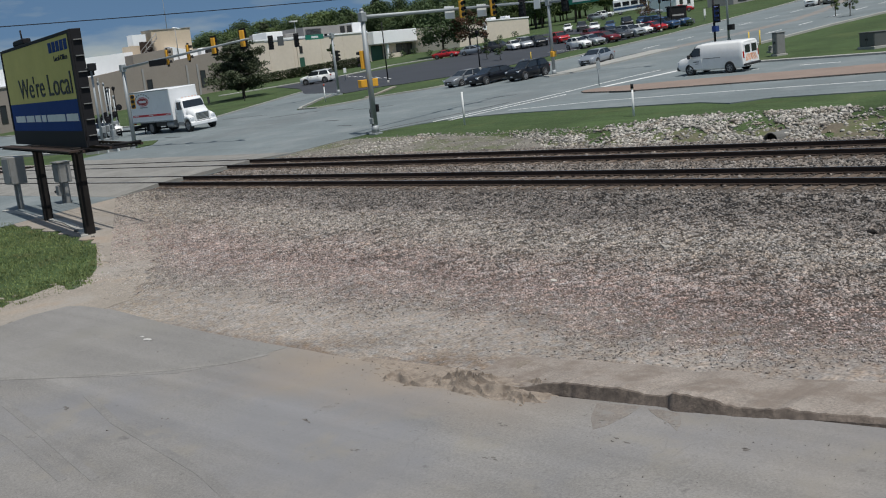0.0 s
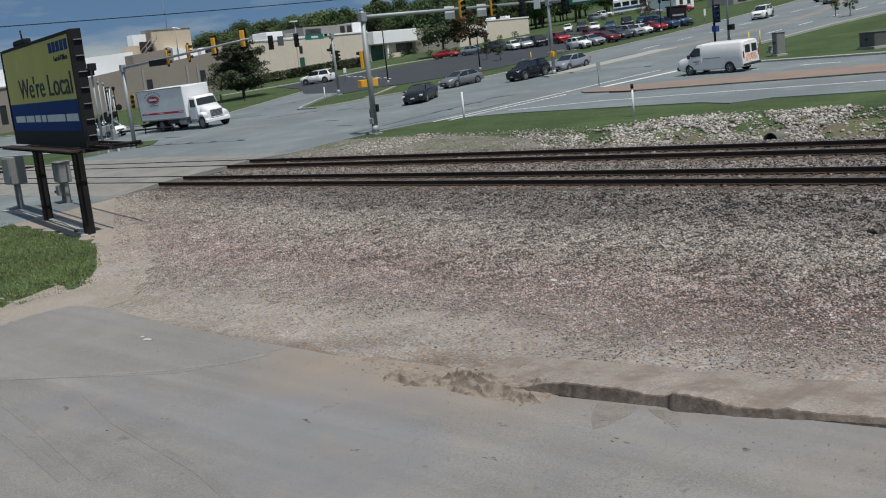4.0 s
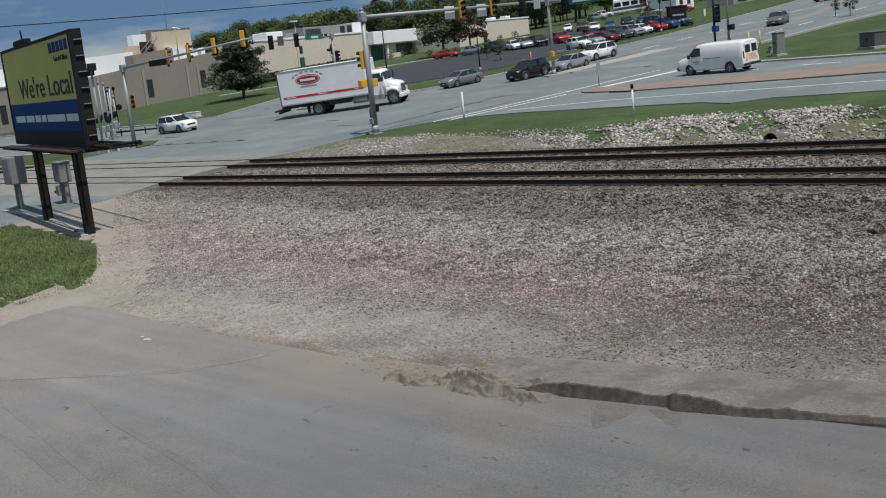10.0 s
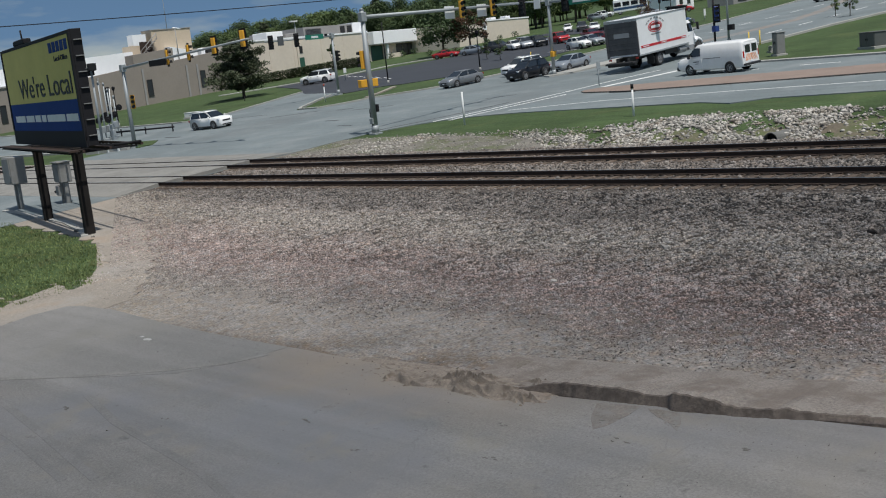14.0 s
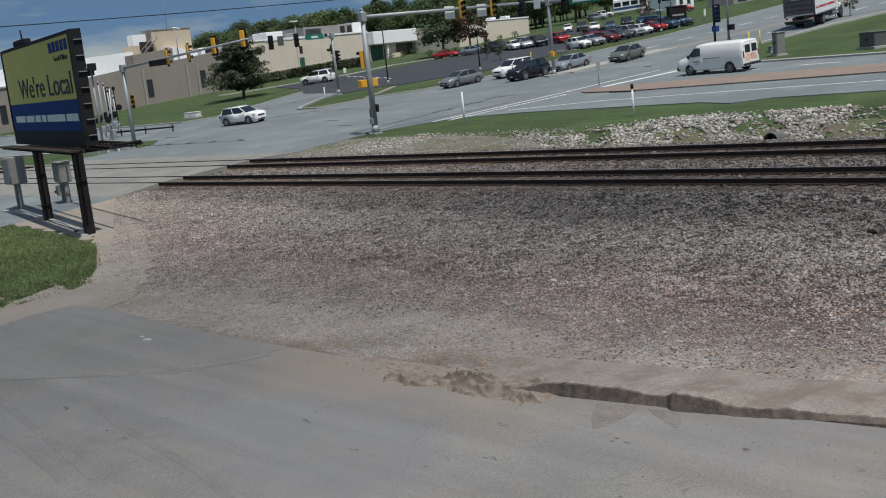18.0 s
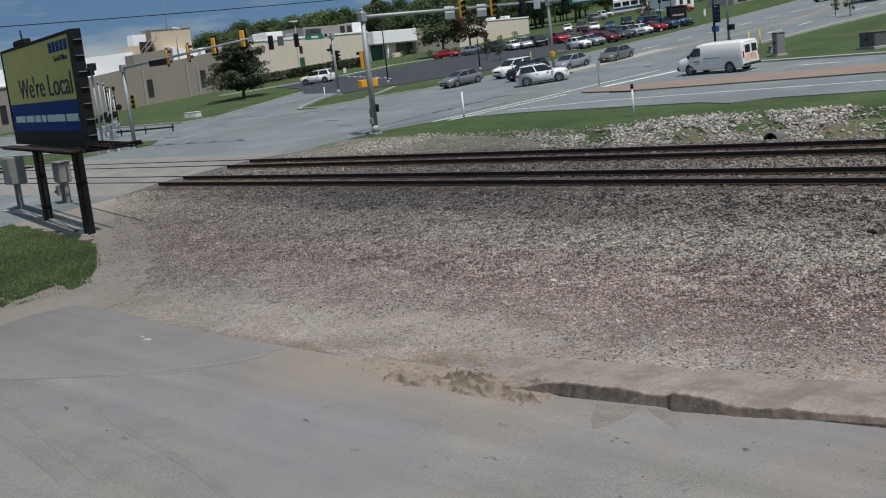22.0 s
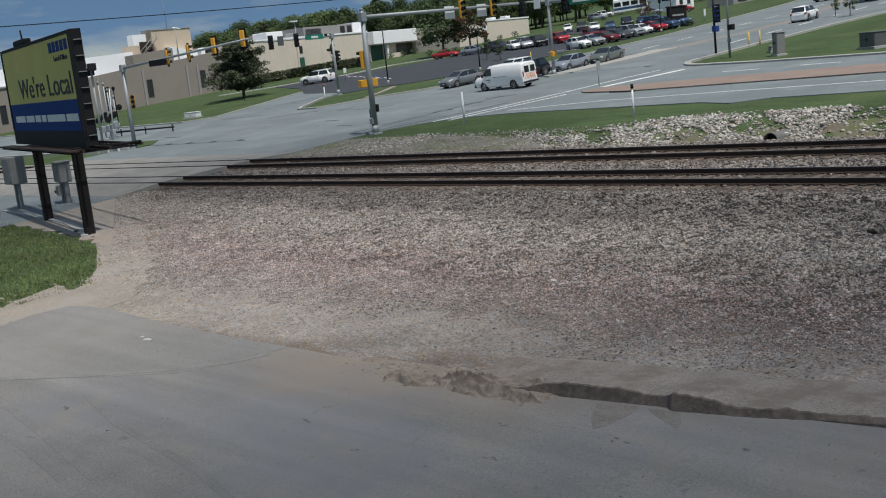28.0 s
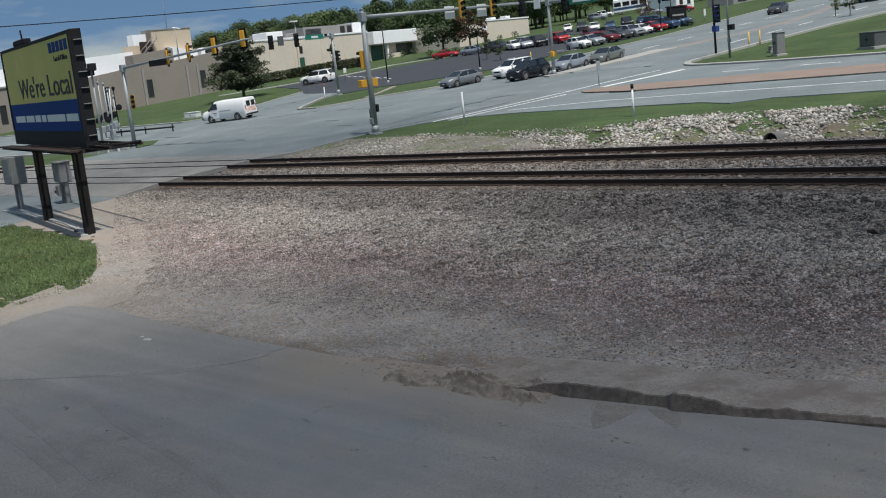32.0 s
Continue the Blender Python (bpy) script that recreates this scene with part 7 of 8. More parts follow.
        if not light:
            for x in (-0.42, 0.55):
                part("door_handle", bx(x - 0.1, x + 0.08, side * (w + 0.004) - 0.012, side * (w + 0.004) + 0.012, belt - 0.17, belt - 0.14), M["chrome"], t)
            part("sill", bx(-wb / 2 + 0.45, wb / 2 - 0.45, side * (w - 0.02) - 0.03, side * (w - 0.02) + 0.03, 0.19, 0.3, bevel=0.02), M["trim"], t)
    part("grille", bx(half - 0.05, half + 0.015, -w * 0.5, w * 0.5, s["nose"] - 0.36, s["nose"] - 0.2, bevel=0.02), M["trim"], t)
    part("lower_intake", bx(half - 0.04, half + 0.012, -w * 0.6, w * 0.6, 0.28, 0.4, bevel=0.02), M["trim"], t)
    if not light:
        part("front_plate", bx(half + 0.015, half + 0.03, -0.15, 0.15, 0.42, 0.5), M["plate"], t, "pale number plate")
        part("rear_plate", bx(-half - 0.015, -half + 0.01, -0.15, 0.15, s["tail"] - 0.42, s["tail"] - 0.3), M["plate"], t, "pale number plate")
        if shape in ("suv", "minivan"):
            for side in (1, -1):
                b2 = bmesh.new()
                tube(b2, (g1 + 0.1, side * wt * 0.93, zt + 0.03), (g2 - 0.15, side * wt * 0.93, zt + 0.03), 0.018, n=6)
                for x in (g1 + 0.12, g2 - 0.17):
                    tube(b2, (x, side * wt * 0.93, zt - 0.06), (x, side * wt * 0.93, zt + 0.03), 0.016, n=6)
                part("roof_rail", b2, M["chrome"], t)
    return t


PAINTS = {k: paint("paint_" + k, c, mtl) for k, c, mtl in (
    ("black", (0.007, 0.008, 0.011), 0.0), ("dark_blue", (0.014, 0.022, 0.045), 0.2), ("silver", (0.42, 0.44, 0.46), 0.5), ("grey", (0.22, 0.23, 0.24), 0.4),
    ("pale_blue", (0.33, 0.36, 0.40), 0.45), ("white", (0.80, 0.80, 0.79), 0.0), ("red", (0.42, 0.02, 0.025), 0.1), ("maroon", (0.16, 0.015, 0.02), 0.2), ("charcoal", (0.07, 0.072, 0.078), 0.3), ("blue", (0.05, 0.10, 0.2), 0.3), ("green_grey", (0.16, 0.18, 0.16), 0.4))}


def van(m=None):
    """A long white work van with a bulkhead-free side."""
    c = PAINTS["white"]
    t = thing("work_van", "white cargo van with orange-striped rear doors", "van", m=m)
    L, w = 5.7, 1.0
    half = L / 2

    def ring(x, zl, zt, ww, top):
        pts = [(ww * 0.9, zl), (ww, zl + 0.15), (ww, zl + (zt - zl) * 0.45), (ww * 0.97, zl + (zt - zl) * 0.62), (top * 1.0, zt - 0.14), (top * 0.86, zt - 0.02), (top * 0.4, zt)]
        return [(x, y, z) for y, z in pts] + [(x, -y, z) for y, z in reversed(pts)]

    part("body", loft([ring(-half, 0.42, 2.06, w * 0.93, w * 0.82), ring(-half + 0.06, 0.34, 2.12, w * 0.985, w * 0.88), ring(-half + 0.3, 0.3, 2.15, w, w * 0.9), ring(0.6, 0.3, 2.15, w, w * 0.9), ring(1.0, 0.3, 2.12, w, w * 0.88),
                       ring(1.18, 0.3, 2.04, w, w * 0.87), ring(1.84, 0.3, 1.38, w, w * 0.9), ring(1.92, 0.3, 1.30, w, w * 0.92), ring(2.5, 0.32, 1.22, w * 0.985, w * 0.9), ring(half - 0.12, 0.36, 1.14, w * 0.96, w * 0.88), ring(half, 0.42, 1.04, w * 0.93, w * 0.84)]), c, t)
    part("windscreen", window_quad((1.86, 0.86, 1.38), (1.86, -0.86, 1.38), (1.2, -0.78, 2.02), (1.2, 0.78, 2.02), 0.05, 0.03), M["glass"], t)
    part("bonnet_seam", bx(1.98, 2.0, -0.85, 0.85, 1.28, 1.31), M["trim"], t)
    for side in (1, -1):
        door = part("front_door", bx(0.62, 1.72, side * (w + 0.004) - 0.012, side * (w + 0.004) + 0.012, 0.42, 1.15, bevel=0.01), c, t)
        part("side_window", window_quad((0.68, side * 0.99, 1.28), (1.76, side * 0.985, 1.28), (1.22, side * 0.92, 1.94), (0.68, side * 0.92, 1.94), 0.04, 0.02), M["glass"], t)
        part("door_lettering", bx(0.85, 1.35, side * (w + 0.018) - 0.004, side * (w + 0.018) + 0.004, 0.92, 0.98), M["trim"], t, "dark unreadable lettering bar")
        part("door_lettering", bx(0.9, 1.2, side * (w + 0.018) - 0.004, side * (w + 0.018) + 0.004, 0.78, 0.82), M["trim"], t, "dark unreadable lettering bar")
        part("side_moulding", bx(-1.0, 0.5, side * (w + 0.006) - 0.01, side * (w + 0.006) + 0.01, 1.12, 1.15), M["trim"], t)
        part("mirror", bx(1.55, 1.7, side * (w + 0.16) - 0.1, side * (w + 0.16) + 0.1, 1.2, 1.48, bevel=0.03), M["trim"], t)
        for x in (1.72, -1.72):
            arch = lathe_y([(0.42, side * 0.8), (0.42, side * (w + 0.006)), (0.36, side * (w + 0.007))], 18)
            bmesh.ops.translate(arch, verts=arch.verts[:], vec=(x, 0, 0.4))
            part("wheel_arch", arch, M["trim"], t)
            wheel(t, x, side * (w - 0.1), 0.37, 0.24, side)
        lamp_part("headlight", t, half - 0.14, half + 0.03, side * 0.7 - 0.17, side * 0.7 + 0.18, 0.8, 1.0, M["head"], "clear headlight")
        lamp_part("taillight", t, -half - 0.02, -half + 0.12, side * 0.84 - 0.07, side * 0.84 + 0.08, 0.95, 1.4, M["tail"], "red taillight")
        rd = part("rear_door", bx(-half - 0.03, -half + 0.02, min(side * 0.02, side * 0.78), max(side * 0.02, side * 0.78), 0.55, 1.92, bevel=0.015), c, t)
        part("window", bx(-half - 0.045, -half - 0.03, min(side * 0.1, side * 0.68), max(side * 0.1, side * 0.68), 1.28, 1.82), M["glass"], rd)
        for k in range(4):
            st = bmesh.new()
            y = side * (0.12 + 0.17 * k)
            vs = [st.verts.new((-half - 0.042, y + side * a, z)) for a, z in ((0.0, 0.72), (0.09, 0.72), (-0.13, 1.18), (-0.22, 1.18))]
            st.faces.new(vs)
            ext = bmesh.ops.extrude_face_region(st, geom=st.faces[:])
            bmesh.ops.translate(st, verts=[v for v in ext["geom"] if isinstance(v, bmesh.types.BMVert)], vec=(0.012, 0, 0))
            part("warning_stripe", st, M["orange"], rd, "orange reflective stripe")
    part("grille", bx(half - 0.03, half + 0.03, -0.5, 0.5, 0.7, 1.0, bevel=0.02), M["trim"], t)
    part("front_bumper", bx(half - 0.2, half + 0.1, -0.95, 0.95, 0.36, 0.66, bevel=0.05), M["trim"], t)
    part("rear_bumper", bx(-half - 0.14, -half + 0.02, -0.92, 0.92, 0.4, 0.55, bevel=0.03), M["trim"], t)
    part("rear_plate", bx(-half - 0.05, -half - 0.03, -0.16, 0.16, 0.6, 0.7), M["plate"], t, "pale number plate")
    part("roof_seam", bx(-2.5, 1.0, -0.72, -0.70, 2.1, 2.13), c, t)
    part("roof_seam", bx(-2.5, 1.0, 0.70, 0.72, 2.1, 2.13), c, t)
    return t


M["orange"] = mat("reflective_orange", (0.72, 0.33, 0.18), 0.5, vary=0.08, scale=6, space="object")
M["truck_white"] = mat("truck_box_white", (0.76, 0.77, 0.78), 0.45, vary=0.04, scale=0.8, fine=(6, 0.03), space="object", stain=[((0.55, 0.54, 0.52), 0.9, 0.6, 0.8, 0.35)])
M["truck_red"] = mat("sign_red", (0.50, 0.02, 0.03), 0.5, vary=0.05, scale=2, space="object")
M["dark_red"] = mat("sign_dark_red", (0.28, 0.02, 0.025), 0.5, vary=0.05, scale=2, space="object")
M["truck_grey"] = mat("brushed_door_grey", (0.30, 0.31, 0.32), 0.5, 0.2, vary=0.08, scale=1.2, space="object")


def ellipse(bm, cx, cz, rx, rz, y, side, th=0.012, n=28):
    a = [bm.verts.new((cx + rx * math.cos(6.28319 * i / n), y, cz + rz * math.sin(6.28319 * i / n))) for i in range(n)]
    b = [bm.verts.new((v.co.x, y + side * th, v.co.z)) for v in a]
    bm.faces.new(b)
    bm.faces.new(a[::-1])
    for i in range(n):
        bm.faces.new((a[i], a[(i + 1) % n], b[(i + 1) % n], b[i]))
    bmesh.ops.recalc_face_normals(bm, faces=bm.faces[:])
    return bm


M["truck_rim"] = mat("dull_truck_rim", (0.22, 0.22, 0.225), 0.5, 0.3, vary=0.1, scale=5, space="object")
M["rear_dark"] = mat("dark_rear_door", (0.075, 0.075, 0.078), 0.6, vary=0.2, scale=1.5, fine=(8, 0.15), space="object")


def box_truck(m=None):
    """A long-nosed delivery truck with a tall white box body."""
    t = thing("box_truck", "white bonneted delivery truck with red stripe and oval emblem", "truck", m=m)
    c = M["truck_white"]
    W = 1.27
    # box body from x -4.6 to 2.0
    part("cargo_box", bx(-5.0, 1.9, -W, W, 1.05, 3.85, bevel=0.04), c, t)
    for side in (1, -1):
        y = side * W
        part("side_stripe", bx(-4.75, 1.6, min(y, y + side * 0.012), max(y, y + side * 0.012), 1.55, 1.73), M["truck_red"], t, "red painted stripe")
        for k, x0 in enumerate((-4.5, -2.0, 0.9)):
            part("stripe_lettering", bx(x0, x0 + 0.75, min(y + side * 0.012, y + side * 0.018), max(y + side * 0.012, y + side * 0.018), 1.61, 1.67), M["plate"], t, "pale unreadable lettering bar")
        e0 = part("emblem", ellipse(bmesh.new(), -2.6, 2.95, 0.98, 0.42, y, side), M["truck_red"], t, "red oval emblem")
        part("emblem_rim", ellipse(bmesh.new(), -2.6, 2.95, 0.9, 0.35, y + side * 0.012, side, 0.006), M["plate"], e0, "white oval ring")
        part("emblem_field", ellipse(bmesh.new(), -2.6, 2.95, 0.86, 0.31, y + side * 0.018, side, 0.006), M["dark_red"], e0)
        part("emblem_bar", bx(-3.2, -2.0, min(y + side * 0.024, y + side * 0.03), max(y + side * 0.024, y + side * 0.03), 2.85, 3.05), M["plate"], e0, "white unreadable lettering bar")
        for k in range(7):
            a = radians(150 - 20 * k)
            part("arched_lettering", bx(-0.13, 0.13, -0.004, 0.004, -0.06, 0.06, m=Matrix.Translation((-2.6 + 1.28 * math.cos(a), y + side * 0.006, 2.9 + 0.72 * math.sin(a))) @ Matrix.Rotation(-(a - radians(90)) * 0.6, 4, "Y")), M["truck_grey"], t, "grey unreadable lettering bar")
        part("emblem_subline", bx(-3.25, -1.95, min(y, y + side * 0.01), max(y, y + side * 0.01), 2.36, 2.46), M["truck_grey"], t, "grey unreadable lettering bar")
        part("top_rail", bx(-5.02, 1.92, side * W - 0.03, side * W + 0.03, 3.78, 3.88, bevel=0.015), M["steel"], t)
        part("bottom_rail", bx(-5.02, 1.92, side * W - 0.025, side * W + 0.025, 1.0, 1.12, bevel=0.01), M["steel"], t)
    part("roll_up_door", bx(-5.03, -4.99, -1.1, 1.1, 1.2, 3.65), M["rear_dark"], t, "dark roll-up rear door")
    for k in range(5):
        part("door_seam", bx(-5.045, -5.03, -1.1, 1.1, 1.6 + 0.42 * k, 1.62 + 0.42 * k), M["trim"], t)
    part("rear_lettering", bx(-5.045, -5.03, -0.6, 0.6, 2.5, 2.85), M["truck_grey"], t, "grey unreadable lettering panel")
    part("rear_frame", bx(-5.06, -4.98, -W - 0.01, W + 0.01, 3.66, 3.86), M["steel"], t)
    for side in (1, -1):
        part("rear_post", bx(-5.06, -4.98, side * 1.19 - 0.08, side * 1.19 + 0.08, 1.05, 3.66), M["rear_dark"], t)
        part("chassis_rail", bx(-5.3, 4.0, side * 0.42 - 0.05, side * 0.42 + 0.05, 0.72, 1.0), M["trim"], t)
        part("taillight", bx(-5.1, -5.05, side * 1.05 - 0.1, side * 1.05 + 0.1, 0.86, 0.98), M["tail"], t)
    part("liftgate", bx(-5.75, -5.1, -1.1, 1.1, 0.62, 0.74, bevel=0.02), M["trim"], t)
    part("rear_bumper", bx(-5.45, -5.3, -1.1, 1.1, 0.45, 0.62, bevel=0.02), M["trim"], t)
    for side in (1, -1):
        part("side_guard", bx(-1.35, 0.5, side * 1.08 - 0.03, side * 1.08 + 0.03, 0.62, 1.02, bevel=0.01), M["trim"], t, "black side skirt box")
        part("fuel_tank", tube(bmesh.new(), (0.6, side * 0.95, 0.72), (1.7, side * 0.95, 0.72), 0.28, n=14), M["alloy"], t, "aluminium fuel tank")
    # cab
    part("cab", loft([[(x, y, z) for y, z in ((w_, 0.75), (w_, 1.75), (wt_, zt_ - 0.15), (wt_ * 0.9, zt_), (-wt_ * 0.9, zt_), (-wt_, zt_ - 0.15), (-w_, 1.75), (-w_, 0.75))]
                      for x, w_, wt_, zt_ in ((2.05, 1.05, 0.98, 2.62), (2.2, 1.06, 1.0, 2.7), (3.25, 1.06, 0.98, 2.68), (3.45, 1.06, 0.96, 2.55), (3.75, 1.05, 0.98, 1.9), (3.8, 1.05, 0.9, 1.75))]), c, t)
    part("bonnet", loft([[(x, y, z) for y, z in ((w_, zl), (w_, zh - 0.25), (w_ * 0.8, zh), (-w_ * 0.8, zh), (-w_, zh - 0.25), (-w_, zl))]
                         for x, w_, zl, zh in ((3.7, 0.86, 0.85, 1.82), (4.3, 0.82, 0.85, 1.74), (5.0, 0.76, 0.8, 1.6), (5.22, 0.7, 0.8, 1.45))]), c, t)
    part("windscreen", window_quad((3.74, 0.98, 1.85), (3.74, -0.98, 1.85), (3.44, -0.9, 2.52), (3.44, 0.9, 2.52), 0.05, 0.03), M["glass"], t)
    for side in (1, -1):
        d = part("cab_door", bx(2.3, 3.45, side * 1.065 - 0.012, side * 1.065 + 0.012, 0.85, 1.76, bevel=0.01), c, t)
        part("door_handle", bx(2.4, 2.55, side * 1.085 - 0.012, side * 1.085 + 0.012, 1.5, 1.55), M["chrome"], d)
        part("side_window", window_quad((2.4, side * 1.06, 1.78), (3.6, side * 1.05, 1.78), (3.35, side * 0.99, 2.5), (2.4, side * 1.0, 2.5), 0.05, 0.02), M["glass"], t)
        part("fender", loft([[(x, y, z) for y, z in ((side * 0.72, zl), (side * 1.16, zl), (side * 1.16, zh - 0.1), (side * 1.05, zh), (side * 0.72, zh))] for x, zl, zh in ((3.72, 0.95, 1.1), (3.9, 1.02, 1.28), (4.4, 1.1, 1.36), (4.9, 1.0, 1.25), (5.2, 0.72, 1.05))]), c, t)
        lamp_part("headlight", t, 5.1, 5.26, side * 0.95 - 0.16, side * 0.95 + 0.14, 0.95, 1.15, M["head"], "clear headlight")
        part("step", bx(2.3, 3.5, side * 1.0 - 0.14, side * 1.0 + 0.14, 0.5, 0.58, bevel=0.02), M["alloy"], t)
        part("step_panel", bx(2.3, 3.5, side * 0.98 - 0.1, side * 0.98 + 0.1, 0.58, 0.86, bevel=0.03), M["alloy"], t)
        arm = bmesh.new()
        tube(arm, (3.6, side * 1.04, 1.9), (3.72, side * 1.4, 1.95), 0.02, n=6)
        tube(arm, (3.6, side * 1.04, 2.4), (3.72, side * 1.4, 2.4), 0.02, n=6)
        box(arm, 3.66, 3.76, side * 1.42 - 0.1, side * 1.42 + 0.1, 1.9, 2.45, bevel=0.03)
        part("mirror", arm, M["trim"], t)
        wheel(t, 3.72, side * 1.02, 0.5, 0.28, side, M["truck_rim"])
        wheel(t, -2.2, side * 1.02, 0.5, 0.28, side, M["truck_rim"])
        wheel(t, -2.2, side * 0.70, 0.5, 0.28, side, M["truck_rim"])
        part("mudflap", bx(-3.07, -3.03, side * 0.9 - 0.28, side * 0.9 + 0.28, 0.25, 0.9), M["trim"], t)
    part("grille", bx(5.18, 5.26, -0.58, 0.58, 0.82, 1.42, bevel=0.03), M["chrome"], t, "dark chrome grille")
    for k in range(5):
        part("grille_slot", bx(5.26, 5.275, -0.5, 0.5, 0.9 + 0.1 * k, 0.95 + 0.1 * k), M["trim"], t)
    part("front_bumper", bx(5.1, 5.42, -1.16, 1.16, 0.45, 0.75, bevel=0.05), c, t)
    for k in range(5):
        part("marker_lamp", bx(2.9, 3.0, -0.62 + 0.3 * k, -0.52 + 0.3 * k, 2.72, 2.77), M["orange"], t, "orange roof marker lamp")
    # the cab and nose are short
    for o in t.children_recursive:
        if o.name.split(".")[0] not in ("wheel", "rim"):
            for v in o.data.vertices:
                if v.co.x > 2.05:
                    v.co.x = 2.05 + (v.co.x - 2.05) * 0.69
                elif v.co.z > 1.05:
                    v.co.z = 1.05 + (v.co.z - 1.05) * 0.92
    return t


truck = box_truck(Matrix.Diagonal((1.08, 1.08, 1.05, 1)))
work_van = van(VIEW_SCALE)
black_sedan = car("sedan", "saloon", PAINTS["black"], "glossy black full-size saloon car turning at the junction", group="traffic", size=Matrix.Identity(4))
white_suv = car("suv", "suv", PAINTS["white"], "white sport utility vehicle driving through the junction", group="traffic")
waiting_suv = car("suv", "suv", PAINTS["white"], "white sport utility vehicle waiting in the far lane", group="traffic")
dark_sedan = car("sedan", "sedan", PAINTS["green_grey"], "dark grey-green saloon car queueing on the street", group="traffic")
far_sedan = car("sedan", "sedan", PAINTS["charcoal"], "dark saloon car coming down the far street", group="traffic")
blue_sedan = car("sedan", "sedan", PAINTS["pale_blue"], "pale silver-blue saloon car in the queue", group="traffic")
grey_sedan = car("sedan", "sedan", PAINTS["grey"], "grey saloon car at the head of the queue", group="traffic")
car("suv", "suv", PAINTS["black"], "black sport utility vehicle waiting at the stop line", group="traffic", m=ground_pose(-58.8, 69.2, -93, 0.02))
# ================= parked cars =================
rowcars = [("hatch", "white", "white small hatchback"), ("sedan", "silver", "silver saloon car"), ("sedan", "maroon", "maroon saloon car"), ("sedan", "charcoal", "dark grey saloon car"), ("suv", "silver", "silver sport utility vehicle"), ("hatch", "white", "white small hatchback"), ("sedan", "red", "red saloon car"), ("suv", "blue", "dark blue sport utility vehicle"), ("suv", "blue", "blue-grey sport utility vehicle")]
pk = random.Random(2)
for k, (shape, col, lab) in enumerate(rowcars):
    car("parked_car", shape, PAINTS[col], lab + " in the street-side bay", "car", "parked cars", ground_pose(-76.9 + 0.15 * pk.uniform(-1, 1), 99.6 + 2.55 * k, -13 + pk.uniform(-4, 4), 0.03), light=True)
for x, y, h, shape, col, lab in ((-110.6, 112.4, 20, "sporty", "red", "bright red coupe"), (-105.4, 112.8, 15, "sedan", "pale_blue", "pale blue saloon car"), (-100.8, 112.9, 12, "suv", "charcoal", "dark grey sport utility vehicle"),
                                 (-97.5, 112.4, -34, "sedan", "white", "white saloon car"), (-96.1, 112.9, -36, "minivan", "silver", "silver people carrier"), (-94.1, 113.4, -34, "suv", "black", "black sport utility vehicle"),
                                 (-91.8, 115.1, -30, "suv", "red", "red sport utility vehicle"), (-88.0, 117.0, -32, "sedan", "maroon", "dark red saloon car"), (-85.6, 117.6, -30, "sedan", "charcoal", "dark grey saloon car"), (-113.4, 144.6, -52, "hatch", "white", "white small hatchback"),
                                 (-108.6, 142.2, -50, "suv", "charcoal", "dark sport utility vehicle"), (-102.6, 137.4, -50, "sedan", "white", "white saloon car"), (-97.4, 134.4, -52, "hatch", "blue", "blue small hatchback"), (-95.9, 136.6, -50, "suv", "black", "black sport utility vehicle"),
                                 (-92.2, 135.4, -48, "sedan", "blue", "blue saloon car"), (-84.6, 127.6, 10, "suv", "blue", "dark blue sport utility vehicle"),
                                 (-112.6, 90.0, 207, "suv", "white", "white crossover"), (-112.5, 168.0, 30, "sedan", "silver", "silver saloon car"), (-139.0, 190.0, 30, "suv", "white", "white sport utility vehicle"), (-132.0, 178.0, 30, "suv", "silver", "silver sport utility vehicle"), (-103.0, 163.0, 30, "sedan", "red", "red saloon car")):
    car("parked_car", shape, PAINTS[col], lab + (" stopped in the car park drive" if h == 207 else " in the car park" if y < 120 else " on the upper car park"), "car", "parked cars", ground_pose(x, y, h, 0.03), light=h != 207, size=Matrix() if h == 207 else VIEW_SCALE)

rv = thing("motor_coach", "white and blue motor coach on the hill", "bus", "", ground_pose(-136.0, 195.5, 35, 0.0))
part("body", bx(-3.6, 3.6, -1.25, 1.25, 0.5, 3.2, bevel=0.12), M["white_wall"], rv)
part("stripe", bx(-3.5, 3.5, -1.27, -1.25, 1.0, 1.5), PAINTS["blue"], rv, "blue side stripe")
for k in range(4):
    part("window", bx(-3.4 + 1.8 * k, -2.0 + 1.8 * k, -1.275, -1.25, 1.75, 2.6), M["glass"], rv)
part("windscreen", bx(3.6, 3.62, -1.05, 1.05, 1.5, 2.8), M["glass"], rv)
for x in (-2.3, 2.4):
    for s_ in (-1, 1):
        wheel(rv, x, s_ * 1.1, 0.48, 0.28, s_)
PATHS = {}
# seconds, x, y, heading
PATHS['truck'] = [(0, -84.3, 51.0, -2), (3.5, -84.3, 52.0, 0), (5.5, -84.3, 53.0, 5), (7, -82.47, 54.41, 7), (8, -78.7, 54.9, 9), (9, -73.1, 55.0, 20), (10, -67.5, 57.05, 31), (11, -59.8, 59.6, 38), (12, -53.2, 62.9, 50), (13, -49.5, 67, 80), (14, -47.6, 72, 94), (14.5, -47.2, 74.6, 98), (16.5, -45.3, 85, 103), (17, -45.6, 88.6, 102), (18, -46.9, 96.9, 101), (19, -49.8, 106.3, 101), (20, -52.36, 117.11, 98.73), (21, -53.8, 127.82, 97.66)]
